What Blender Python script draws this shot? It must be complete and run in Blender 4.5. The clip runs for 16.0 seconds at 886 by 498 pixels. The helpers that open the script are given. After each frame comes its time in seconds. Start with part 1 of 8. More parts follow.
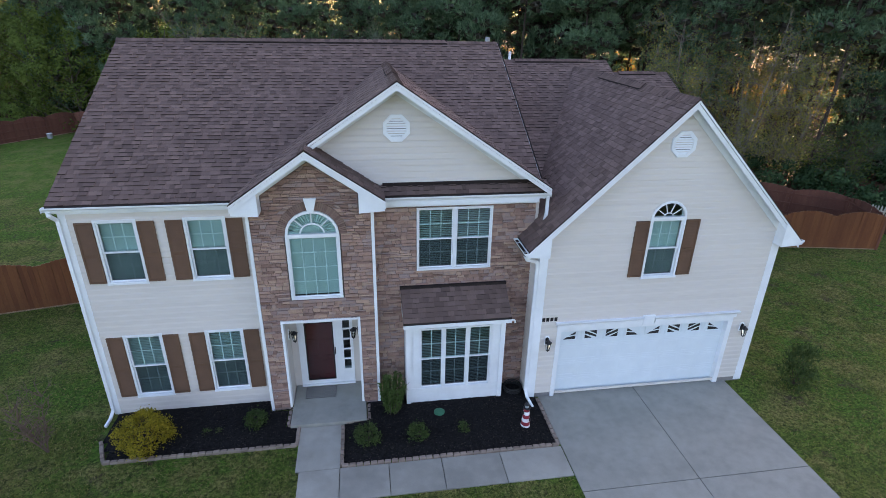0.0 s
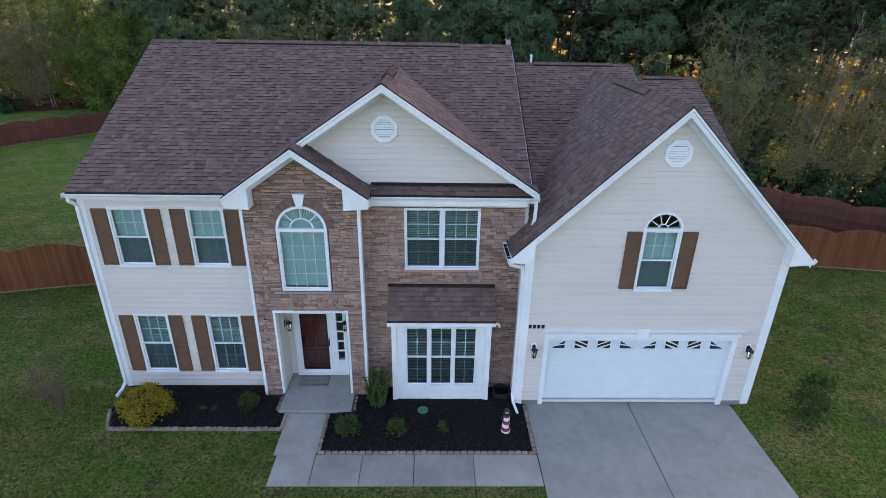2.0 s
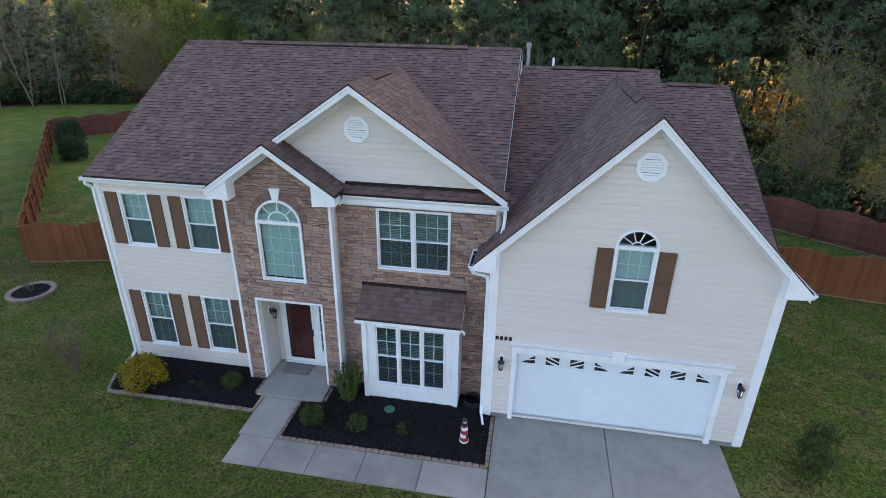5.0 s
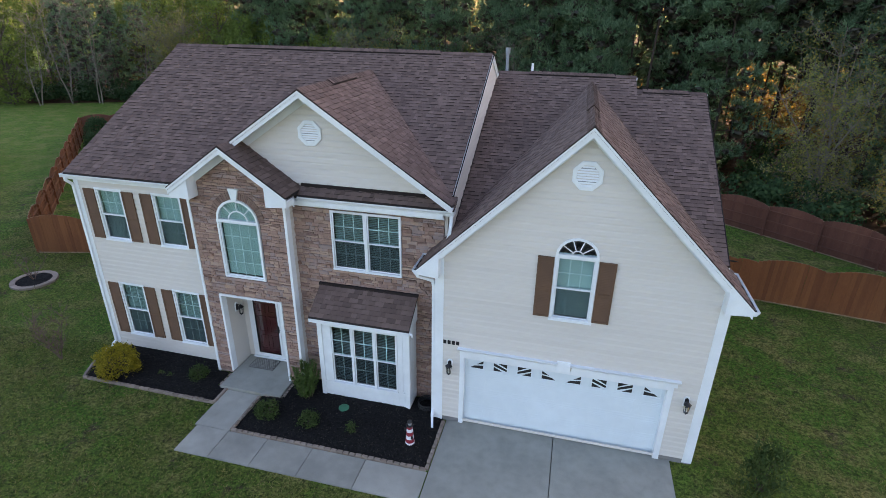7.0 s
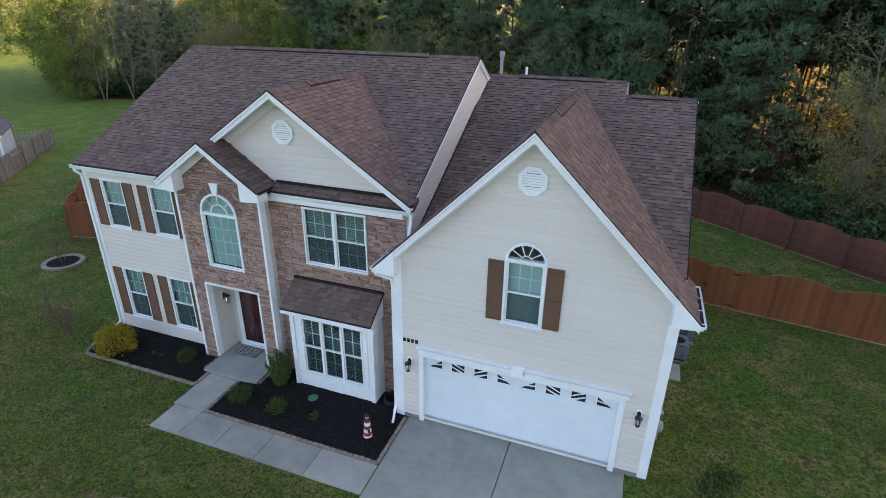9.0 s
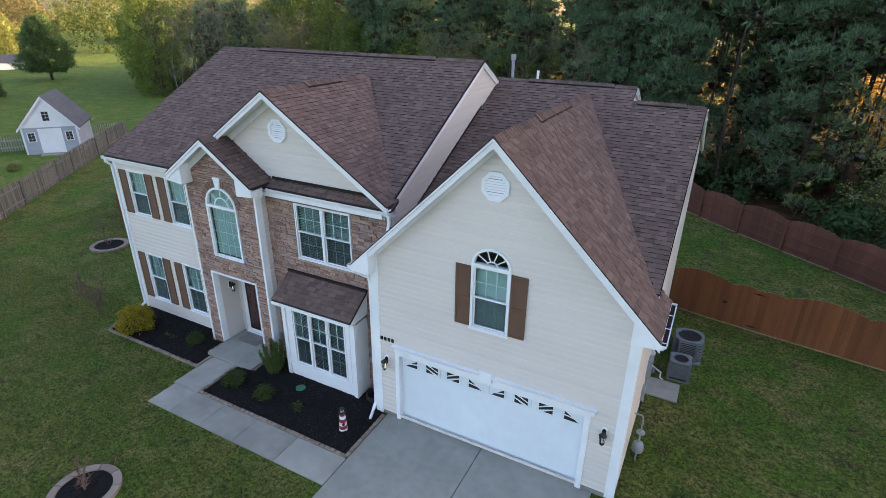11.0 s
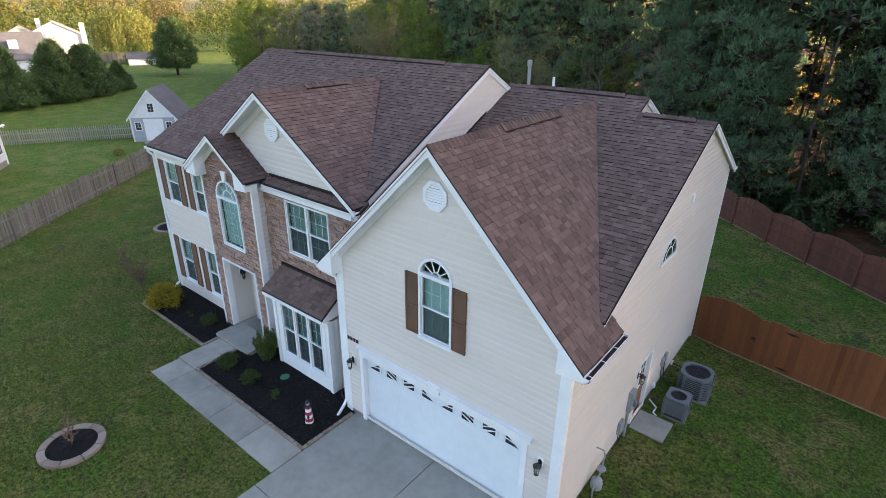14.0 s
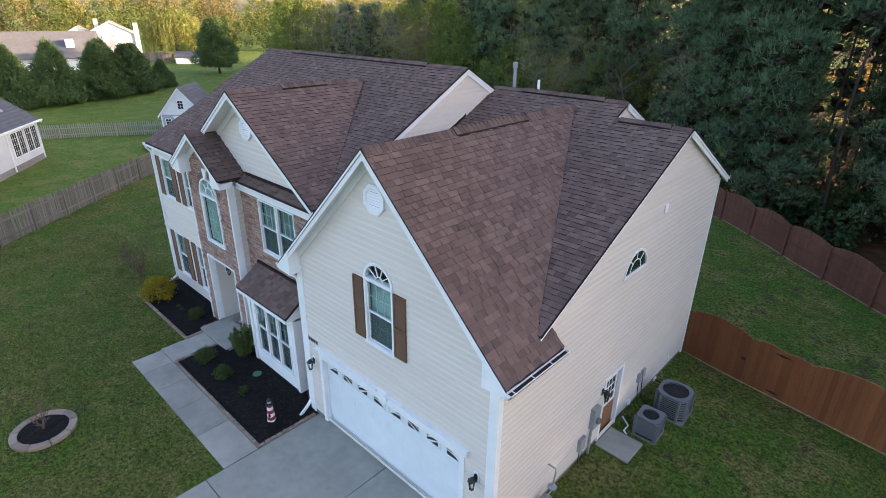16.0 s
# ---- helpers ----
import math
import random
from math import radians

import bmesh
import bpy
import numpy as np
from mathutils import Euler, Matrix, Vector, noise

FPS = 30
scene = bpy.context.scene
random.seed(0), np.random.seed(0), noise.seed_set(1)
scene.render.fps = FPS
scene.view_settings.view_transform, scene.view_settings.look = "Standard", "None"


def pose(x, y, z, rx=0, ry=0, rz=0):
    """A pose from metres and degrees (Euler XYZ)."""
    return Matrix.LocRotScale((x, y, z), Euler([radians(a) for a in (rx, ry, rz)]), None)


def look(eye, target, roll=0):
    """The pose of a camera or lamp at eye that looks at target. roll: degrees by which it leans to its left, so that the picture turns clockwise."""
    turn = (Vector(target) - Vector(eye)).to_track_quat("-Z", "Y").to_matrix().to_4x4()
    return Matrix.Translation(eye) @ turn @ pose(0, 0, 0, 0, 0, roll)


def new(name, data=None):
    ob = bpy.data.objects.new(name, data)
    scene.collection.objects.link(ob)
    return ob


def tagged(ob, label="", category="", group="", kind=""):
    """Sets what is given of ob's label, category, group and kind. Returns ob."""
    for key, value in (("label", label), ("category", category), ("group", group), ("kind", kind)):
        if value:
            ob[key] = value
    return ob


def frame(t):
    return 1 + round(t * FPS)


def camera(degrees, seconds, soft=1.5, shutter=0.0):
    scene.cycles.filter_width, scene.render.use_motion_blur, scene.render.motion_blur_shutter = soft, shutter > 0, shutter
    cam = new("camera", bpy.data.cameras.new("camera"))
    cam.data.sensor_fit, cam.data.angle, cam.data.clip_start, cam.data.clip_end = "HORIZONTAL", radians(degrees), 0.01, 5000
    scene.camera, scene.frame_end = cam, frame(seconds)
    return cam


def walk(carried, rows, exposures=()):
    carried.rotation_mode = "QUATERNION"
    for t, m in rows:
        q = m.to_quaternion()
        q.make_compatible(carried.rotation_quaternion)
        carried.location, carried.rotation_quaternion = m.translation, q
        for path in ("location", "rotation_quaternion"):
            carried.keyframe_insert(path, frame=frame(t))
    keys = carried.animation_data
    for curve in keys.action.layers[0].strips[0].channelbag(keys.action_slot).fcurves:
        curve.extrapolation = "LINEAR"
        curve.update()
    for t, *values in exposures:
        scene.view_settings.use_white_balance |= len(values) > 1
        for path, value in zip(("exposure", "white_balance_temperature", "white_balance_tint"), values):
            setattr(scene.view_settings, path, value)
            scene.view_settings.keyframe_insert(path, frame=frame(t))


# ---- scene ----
cam = camera(79.4, 16.0, soft=0.4)
METRES, EYE, TILT, LEAN, TURN = 17.5, 10.17, 0.0, 0.0, -8.9
ROWS = [
    (0.0, 0.0, 0.0, 0.0, 0.43, -23.95, -0.96),
    (0.5, 0.0292, -0.0008, 0.002, 2.12, -23.96, -0.94),
    (1.0, 0.0573, -0.0017, 0.0038, 3.81, -23.97, -0.92),
    (1.5, 0.0862, -0.0012, 0.005, 5.79, -23.96, -0.93),
    (2.0, 0.1162, 0.0005, 0.0057, 8.04, -24.0, -0.88),
    (2.5, 0.1463, 0.0035, 0.0059, 10.21, -23.98, -0.86),
    (3.0, 0.1753, 0.0088, 0.0065, 12.41, -23.99, -0.83),
    (3.5, 0.2044, 0.0169, 0.0074, 14.64, -24.01, -0.82),
    (4.0, 0.234, 0.0265, 0.0078, 16.36, -24.02, -0.78),
    (6.5, 0.3797, 0.077, 0.0167, 21.71, -24.03, -0.77),
    (7.0, 0.411, 0.0863, 0.0191, 22.9, -24.0, -0.76),
    (7.5, 0.4424, 0.0967, 0.0216, 24.32, -24.0, -0.77),
    (8.0, 0.4739, 0.1083, 0.0236, 25.84, -23.99, -0.75),
    (8.5, 0.5051, 0.1204, 0.0246, 27.41, -24.0, -0.75),
    (9.0, 0.5363, 0.1337, 0.0256, 28.97, -24.0, -0.73),
    (11.5, 0.6699, 0.2191, 0.0322, 38.39, -23.95, -0.63),
    (12.0, 0.6942, 0.2396, 0.0346, 40.27, -23.95, -0.63),
    (12.5, 0.7175, 0.2611, 0.0365, 42.11, -23.94, -0.62),
    (13.0, 0.7394, 0.2846, 0.0371, 43.97, -23.94, -0.62),
    (13.5, 0.76, 0.3099, 0.0371, 45.84, -23.94, -0.61),
    (14.0, 0.78, 0.3368, 0.0372, 47.69, -23.94, -0.59),
    (14.5, 0.7989, 0.3641, 0.0371, 49.42, -23.94, -0.59),
    (15.0, 0.8173, 0.391, 0.0373, 50.92, -23.94, -0.58),
    (15.5, 0.834, 0.417, 0.0378, 51.87, -23.93, -0.58),
    (16.0, 0.845, 0.4377, 0.0385, 52.35, -23.93, -0.61),
]
EXPOSURE = 2.66
walk(cam, [(t, pose(0, 0, EYE, TILT, LEAN, TURN) @ pose(METRES * x, METRES * y, METRES * z, 90 + pitch, roll, yaw)) for t, x, y, z, yaw, pitch, roll in ROWS],
     exposures=[(0.0, EXPOSURE - 0.02, 6380, 29), (4.0, EXPOSURE - 0.02, 6520, 28), (8.5, EXPOSURE - 0.02, 6640, 25), (12.0, EXPOSURE + 0.03, 6540, 25), (14.0, EXPOSURE + 0.05, 6560, 25), (16.0, EXPOSURE + 0.05, 6370, 25)])

# ---------------------------------------------------------------- light
SUN_DIR = Vector((0.72, 0.69, 0.0)).normalized()
SUN_EL = radians(10.5)
world = bpy.data.worlds.new("world")
scene.world = world
world.use_nodes = True
wn = world.node_tree.nodes
sky = wn.new("ShaderNodeTexSky")
sky.sky_type = "NISHITA"
sky.sun_disc = False
sky.sun_elevation = SUN_EL
sky.dust_density = 2.5
sky.sun_rotation = math.atan2(SUN_DIR.x, SUN_DIR.y)
wn["Background"].inputs["Strength"].default_value = 0.125
world.node_tree.links.new(sky.outputs["Color"], wn["Background"].inputs["Color"])
sun = new("sun", bpy.data.lights.new("sun", "SUN"))
sun.data.energy = 3.8
sun.data.angle = radians(0.6)
sun.data.color = (1.0, 0.72, 0.42)
sun.matrix_world = look(tuple(SUN_DIR * 100 + Vector((0, 0, 100 * math.tan(SUN_EL)))), (0, 0, 0))

# ---------------------------------------------------------------- materials
def shader(name, stops, scale=3.0, fine=40.0, rough=0.7, bump=0.25, metal=0.0, vary=0.0, stain=0.15, stretch=(1, 1, 1), bump_dist=0.01, spec=0.4, tight=None):
    """Two scales of noise mix the colour stops; vary shifts each piece by its own random value; stain lays uneven dirt over it."""
    m = bpy.data.materials.new(name)
    m.use_nodes = True
    nt = m.node_tree
    b = nt.nodes["Principled BSDF"]
    b.inputs["Roughness"].default_value = rough
    b.inputs["Metallic"].default_value = metal
    b.inputs["Specular IOR Level"].default_value = spec

    def node(kind, **values):
        n = nt.nodes.new(kind)
        for k, v in values.items():
            n.inputs[k].default_value = v
        return n

    def math_node(op, a, c):
        n = nt.nodes.new("ShaderNodeMath")
        n.operation = op
        for i, v in enumerate((a, c)):
            if hasattr(v, "links"):
                nt.links.new(v, n.inputs[i])
            else:
                n.inputs[i].default_value = v
        return n.outputs[0]

    geo = nt.nodes.new("ShaderNodeNewGeometry")
    mapping = node("ShaderNodeMapping", Scale=stretch)
    nt.links.new(geo.outputs["Position"], mapping.inputs["Vector"])
    coarse = node("ShaderNodeTexNoise", Scale=scale, Detail=4.0)
    grain = node("ShaderNodeTexNoise", Scale=fine, Detail=3.0)
    for n in (coarse, grain):
        nt.links.new(mapping.outputs["Vector"], n.inputs["Vector"])
    value = math_node("ADD", math_node("MULTIPLY", coarse.outputs["Fac"], 0.65), math_node("MULTIPLY", grain.outputs["Fac"], 0.35))
    if vary:
        info = nt.nodes.new("ShaderNodeObjectInfo")
        rnd = math_node("FRACT", math_node("ADD", info.outputs["Random"], geo.outputs["Random Per Island"]), 0.0)
        value = math_node("ADD", math_node("MULTIPLY", value, 1.0 - vary), math_node("MULTIPLY", rnd, vary))
    ramp = nt.nodes.new("ShaderNodeValToRGB")
    el = ramp.color_ramp.elements
    lo, hi = tight or ((0.08, 0.92) if vary > 0.4 else (0.32, 0.68))
    while len(el) < len(stops):
        el.new(0.5)
    for i, c in enumerate(stops):
        el[i].position = lo + (hi - lo) * i / max(1, len(stops) - 1)
        el[i].color = (*c, 1)
    nt.links.new(value, ramp.inputs["Fac"])
    out = ramp.outputs["Color"]
    if stain:
        big = node("ShaderNodeTexNoise", Scale=scale * 0.22, Detail=5.0)
        nt.links.new(mapping.outputs["Vector"], big.inputs["Vector"])
        sr = nt.nodes.new("ShaderNodeMapRange")
        sr.inputs["From Min"].default_value, sr.inputs["From Max"].default_value = 0.3, 0.7
        sr.inputs["To Min"].default_value, sr.inputs["To Max"].default_value = 1.0 - stain, 1.0 + stain * 0.5
        nt.links.new(big.outputs["Fac"], sr.inputs["Value"])
        mul = nt.nodes.new("ShaderNodeVectorMath")
        mul.operation = "SCALE"
        nt.links.new(out, mul.inputs[0])
        nt.links.new(sr.outputs["Result"], mul.inputs["Scale"])
        out = mul.outputs["Vector"]
    nt.links.new(out, b.inputs["Base Color"])
    if bump:
        bn = node("ShaderNodeBump", Strength=bump, Distance=bump_dist)
        nt.links.new(grain.outputs["Fac"], bn.inputs["Height"])
        nt.links.new(bn.outputs["Normal"], b.inputs["Normal"])
    return m


def leaf_shader(name, stops, vary=0.75, glow=0.35):
    """Leaves: diffuse with some light let through."""
    m = shader(name, stops, scale=0.35, fine=3.0, rough=0.75, bump=0.0, vary=vary, stain=0.3, spec=0.15)
    nt = m.node_tree
    b = nt.nodes["Principled BSDF"]
    src = b.inputs["Base Color"].links[0].from_socket
    tr = nt.nodes.new("ShaderNodeBsdfTranslucent")
    nt.links.new(src, tr.inputs["Color"])
    mix = nt.nodes.new("ShaderNodeMixShader")
    mix.inputs["Fac"].default_value = glow
    nt.links.new(b.outputs["BSDF"], mix.inputs[1])
    nt.links.new(tr.outputs["BSDF"], mix.inputs[2])
    nt.links.new(mix.outputs["Shader"], nt.nodes["Material Output"].inputs["Surface"])
    return m


def glass_shader(name, tint):
    m = bpy.data.materials.new(name)
    m.use_nodes = True
    b = m.node_tree.nodes["Principled BSDF"]
    b.inputs["Base Color"].default_value = (*tint, 1)
    b.inputs["Transmission Weight"].default_value = 1.0
    b.inputs["Roughness"].default_value = 0.0
    b.inputs["IOR"].default_value = 1.45
    return m


def screen_shader(name):
    """Insect screen: fine dark mesh, half open."""
    m = bpy.data.materials.new(name)
    m.use_nodes = True
    nt = m.node_tree
    b = nt.nodes["Principled BSDF"]
    b.inputs["Base Color"].default_value = (0.018, 0.034, 0.04, 1)
    b.inputs["Roughness"].default_value = 0.8
    tr = nt.nodes.new("ShaderNodeBsdfTransparent")
    mix = nt.nodes.new("ShaderNodeMixShader")
    mix.inputs["Fac"].default_value = 0.3
    nt.links.new(tr.outputs["BSDF"], mix.inputs[1])
    nt.links.new(b.outputs["BSDF"], mix.inputs[2])
    nt.links.new(mix.outputs["Shader"], nt.nodes["Material Output"].inputs["Surface"])
    return m


SIDING = shader("vinyl_siding", [(0.555, 0.52, 0.475), (0.595, 0.56, 0.515)], scale=2.0, fine=60, rough=0.5, bump=0.04, vary=0.5, stain=0.04)
WHITE = shader("white_trim_paint", [(0.675, 0.71, 0.73), (0.745, 0.78, 0.80)], scale=4, fine=50, rough=0.45, bump=0.05, stain=0.08)
DOORWHITE = shader("white_door_paint", [(0.59, 0.66, 0.70), (0.64, 0.71, 0.745)], scale=3, fine=50, rough=0.4, bump=0.04, stain=0.06)
SHINGLE = shader("asphalt_shingle", [(0.084, 0.057, 0.050), (0.117, 0.080, 0.069), (0.134, 0.092, 0.079), (0.174, 0.120, 0.101)], scale=9, fine=70, rough=0.92, bump=0.9, vary=0.68, stain=0.1, spec=0.2)
RIDGE = shader("ridge_cap_shingle", [(0.08, 0.054, 0.047), (0.135, 0.092, 0.078)], scale=6, fine=150, rough=0.92, bump=0.5, vary=0.4, spec=0.2)
# BUTT: darkened lower edges that paint the shadow line of each course
BUTT = shader("shingle_butt_asphalt", [(0.036, 0.027, 0.024), (0.058, 0.042, 0.037)], scale=6, fine=80, rough=0.95, spec=0.1)
DECK = shader("roof_felt", [(0.022, 0.018, 0.017), (0.032, 0.026, 0.024)], scale=6, fine=80, rough=0.9)
VENT = shader("ridge_vent_plastic", [(0.02, 0.016, 0.015), (0.035, 0.027, 0.025)], scale=6, fine=80, rough=0.95, spec=0.1)
STONE = shader("stacked_stone", [(0.19, 0.122, 0.102), (0.28, 0.175, 0.142), (0.36, 0.235, 0.185), (0.30, 0.232, 0.218), (0.43, 0.295, 0.22), (0.33, 0.21, 0.17), (0.26, 0.18, 0.162)], scale=9, fine=34, rough=0.9, bump=0.9, vary=0.6, stain=0.14, bump_dist=0.03, tight=(0.16, 0.84), spec=0.2)
VOUSSOIR = shader("arch_brick", [(0.13, 0.085, 0.07), (0.21, 0.135, 0.11), (0.25, 0.17, 0.135)], scale=8, fine=60, rough=0.9, bump=0.5, vary=0.6, spec=0.2)
MORTAR = shader("dark_mortar", [(0.09, 0.07, 0.06), (0.13, 0.104, 0.09)], scale=5, fine=60, rough=0.95, bump=0.5)
SHUTTER = shader("brown_shutter", [(0.108, 0.058, 0.033), (0.140, 0.075, 0.043)], scale=3, fine=60, rough=0.75, bump=0.08, stain=0.1)
GLASS = glass_shader("window_glass", (0.74, 0.94, 0.92))
# opaque pane: the dark trees it mirrors are put into its colour
DARKPANE = shader("dark_glass", [(0.012, 0.022, 0.018), (0.018, 0.03, 0.025)], scale=2, fine=20, rough=0.08, bump=0.0, spec=0.5)
SCREEN = screen_shader("insect_screen")
BLIND = shader("white_blind", [(0.45, 0.53, 0.52), (0.52, 0.60, 0.59)], scale=3, fine=30, rough=0.6, bump=0.0)
INSIDE = shader("room_wall", [(0.20, 0.19, 0.17), (0.24, 0.23, 0.21)], scale=2, fine=30, rough=0.9, bump=0.0)
REDDOOR = shader("maroon_door_paint", [(0.11, 0.010, 0.013), (0.14, 0.014, 0.017)], scale=3, fine=30, rough=0.4, bump=0.05)
BLACK = shader("black_metal", [(0.012, 0.012, 0.013), (0.02, 0.02, 0.021)], scale=8, fine=60, rough=0.45, bump=0.1, metal=0.3)
LAMPGLASS = glass_shader("lantern_glass", (0.95, 0.95, 0.9))
CONCRETE = shader("broom_concrete", [(0.232, 0.230, 0.200), (0.262, 0.259, 0.227), (0.290, 0.286, 0.252)], scale=4.5, fine=38, rough=0.9, bump=0.35, vary=0.1, stain=0.13, spec=0.25)
WALKCON = shader("walk_concrete", [(0.245, 0.235, 0.203), (0.325, 0.312, 0.272)], scale=4.0, fine=38, rough=0.9, bump=0.35, vary=0.3, stain=0.2, spec=0.25)
BLOCKGREY = shader("grey_foundation", [(0.16, 0.155, 0.15), (0.22, 0.215, 0.21)], scale=3, fine=40, rough=0.95, bump=0.4)
EDGING = shader("edging_block", [(0.16, 0.12, 0.095), (0.23, 0.18, 0.145), (0.28, 0.225, 0.185)], scale=8, fine=60, rough=0.95, bump=0.5, vary=0.55)
MULCH = shader("black_mulch", [(0.006, 0.006, 0.006), (0.013, 0.012, 0.012), (0.022, 0.02, 0.019)], scale=14, fine=60, rough=0.95, bump=1.0, bump_dist=0.03, spec=0.1)
FENCE = shader("stained_cedar_fence", [(0.110, 0.034, 0.010), (0.142, 0.047, 0.014), (0.180, 0.066, 0.020)], scale=2, fine=30, rough=0.8, bump=0.3, vary=0.24, stain=0.25, stretch=(1, 1, 0.25))
BARELITWOOD = shader("bare_weathered_wood", [(0.2, 0.14, 0.085), (0.3, 0.22, 0.14)], scale=6, fine=50, rough=0.9, bump=0.2, vary=0.3)
FENCEBACK = shader("red_brown_fence", [(0.095, 0.034, 0.021), (0.12, 0.044, 0.027), (0.145, 0.056, 0.034)], scale=2, fine=30, rough=0.85, bump=0.3, vary=0.18, stain=0.25, stretch=(1, 1, 0.25))
GREYWOOD = shader("weathered_grey_wood", [(0.10, 0.09, 0.075), (0.16, 0.145, 0.125), (0.21, 0.195, 0.17)], scale=2, fine=30, rough=0.9, bump=0.3, vary=0.55, stain=0.2, stretch=(1, 1, 0.25))
PALEWOOD = shader("pale_picket_wood", [(0.24, 0.23, 0.19), (0.34, 0.32, 0.27)], scale=2, fine=30, rough=0.9, bump=0.2, vary=0.5, stain=0.15)
BARK = shader("tree_bark", [(0.035, 0.026, 0.020), (0.07, 0.053, 0.042)], scale=5, fine=30, rough=0.95, bump=0.6, bump_dist=0.03, stretch=(1, 1, 0.3))
GREYBARK = shader("grey_bark", [(0.055, 0.045, 0.034), (0.095, 0.08, 0.06)], scale=5, fine=30, rough=0.95, bump=0.4)
PALEBARK = shader("pale_grey_bark", [(0.12, 0.108, 0.082), (0.20, 0.18, 0.14)], scale=5, fine=30, rough=0.95, bump=0.4)
PINE = leaf_shader("pine_needles", [(0.062, 0.118, 0.062), (0.108, 0.186, 0.102), (0.168, 0.255, 0.138)], vary=0.4, glow=0.42)
# dark cores: the shade inside pine crowns put into a colour
CROWNCORE = shader("dead_inner_twigs", [(0.06, 0.06, 0.046), (0.10, 0.09, 0.07)], scale=3, fine=14, rough=0.98, bump=0.8, bump_dist=0.06, spec=0.05)
CEDAR = leaf_shader("cedar_foliage", [(0.055, 0.10, 0.036), (0.10, 0.165, 0.06), (0.16, 0.23, 0.085)], vary=0.5, glow=0.35)
SPRING = leaf_shader("spring_leaves", [(0.075, 0.115, 0.022), (0.115, 0.165, 0.032), (0.16, 0.205, 0.048)], glow=0.45)
OLIVE = leaf_shader("budding_leaves", [(0.09, 0.10, 0.03), (0.14, 0.14, 0.045), (0.20, 0.18, 0.06)], glow=0.45)
# GOLD: evening sunlight put into the colour of far leaves
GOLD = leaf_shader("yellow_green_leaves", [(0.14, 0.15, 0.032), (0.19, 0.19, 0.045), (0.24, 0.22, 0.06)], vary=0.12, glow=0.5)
FARGREEN = leaf_shader("far_green_leaves", [(0.06, 0.09, 0.022), (0.09, 0.12, 0.03), (0.125, 0.15, 0.042)], vary=0.12, glow=0.5)
FARBROWN = leaf_shader("far_budding_leaves", [(0.12, 0.105, 0.045), (0.155, 0.135, 0.055), (0.19, 0.165, 0.07)], vary=0.12, glow=0.5)
WILLOW = leaf_shader("willow_leaves", [(0.15, 0.18, 0.045), (0.20, 0.22, 0.06), (0.25, 0.26, 0.08)], vary=0.3, glow=0.45)
BUDS = leaf_shader("olive_buds", [(0.16, 0.18, 0.05), (0.23, 0.24, 0.065), (0.30, 0.29, 0.085)], glow=0.4)
FORSYTHIA = leaf_shader("yellow_shrub_leaves", [(0.15, 0.14, 0.012), (0.29, 0.24, 0.02), (0.42, 0.33, 0.03)], glow=0.3)
SHRUBLEAF = leaf_shader("shrub_leaves", [(0.03, 0.055, 0.016), (0.055, 0.09, 0.026), (0.085, 0.12, 0.036)], glow=0.3)
DARKLEAF = leaf_shader("dark_shrub_leaves", [(0.022, 0.05, 0.02), (0.038, 0.078, 0.030), (0.06, 0.11, 0.04)], glow=0.3)
GRASSBLADE = leaf_shader("grass_blades", [(0.05, 0.072, 0.015), (0.105, 0.14, 0.028), (0.19, 0.19, 0.05), (0.31, 0.25, 0.11)], glow=0.3)
ACGREY = shader("grey_enamel", [(0.10, 0.112, 0.125), (0.13, 0.145, 0.158)], scale=3, fine=40, rough=0.5, bump=0.05)
METER = shader("meter_grey", [(0.22, 0.24, 0.25), (0.28, 0.30, 0.31)], scale=5, fine=40, rough=0.5, bump=0.05)
RUST = shader("red_paint", [(0.18, 0.014, 0.026), (0.25, 0.022, 0.036)], scale=6, fine=40, rough=0.5, bump=0.1)
GREENLID = shader("green_plastic", [(0.02, 0.12, 0.06), (0.03, 0.15, 0.08)], scale=6, fine=40, rough=0.5, bump=0.05)
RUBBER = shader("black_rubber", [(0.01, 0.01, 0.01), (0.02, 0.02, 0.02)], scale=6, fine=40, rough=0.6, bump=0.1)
TAN = shader("tan_door_paint", [(0.20, 0.09, 0.04), (0.26, 0.12, 0.055)], scale=3, fine=30, rough=0.5, bump=0.05)
SHEDBLUE = shader("blue_grey_siding", [(0.30, 0.34, 0.39), (0.36, 0.40, 0.45)], scale=2, fine=30, rough=0.6, bump=0.05, vary=0.2)
GREYROOF = shader("grey_shingle", [(0.055, 0.06, 0.068), (0.085, 0.09, 0.10), (0.11, 0.115, 0.125)], scale=6, fine=60, rough=0.9, bump=0.4, vary=0.5)
FARWALL = shader("pale_house_siding", [(0.48, 0.52, 0.56), (0.56, 0.60, 0.64)], scale=1, fine=20, rough=0.7, bump=0.05)
TWIG = shader("reddish_twigs", [(0.10, 0.062, 0.046), (0.16, 0.105, 0.08)], scale=6, fine=40, rough=0.9)
MATWHITE = shader("pale_mat_fibre", [(0.35, 0.34, 0.31), (0.42, 0.41, 0.38)], scale=20, fine=90, rough=0.95, bump=0.4)


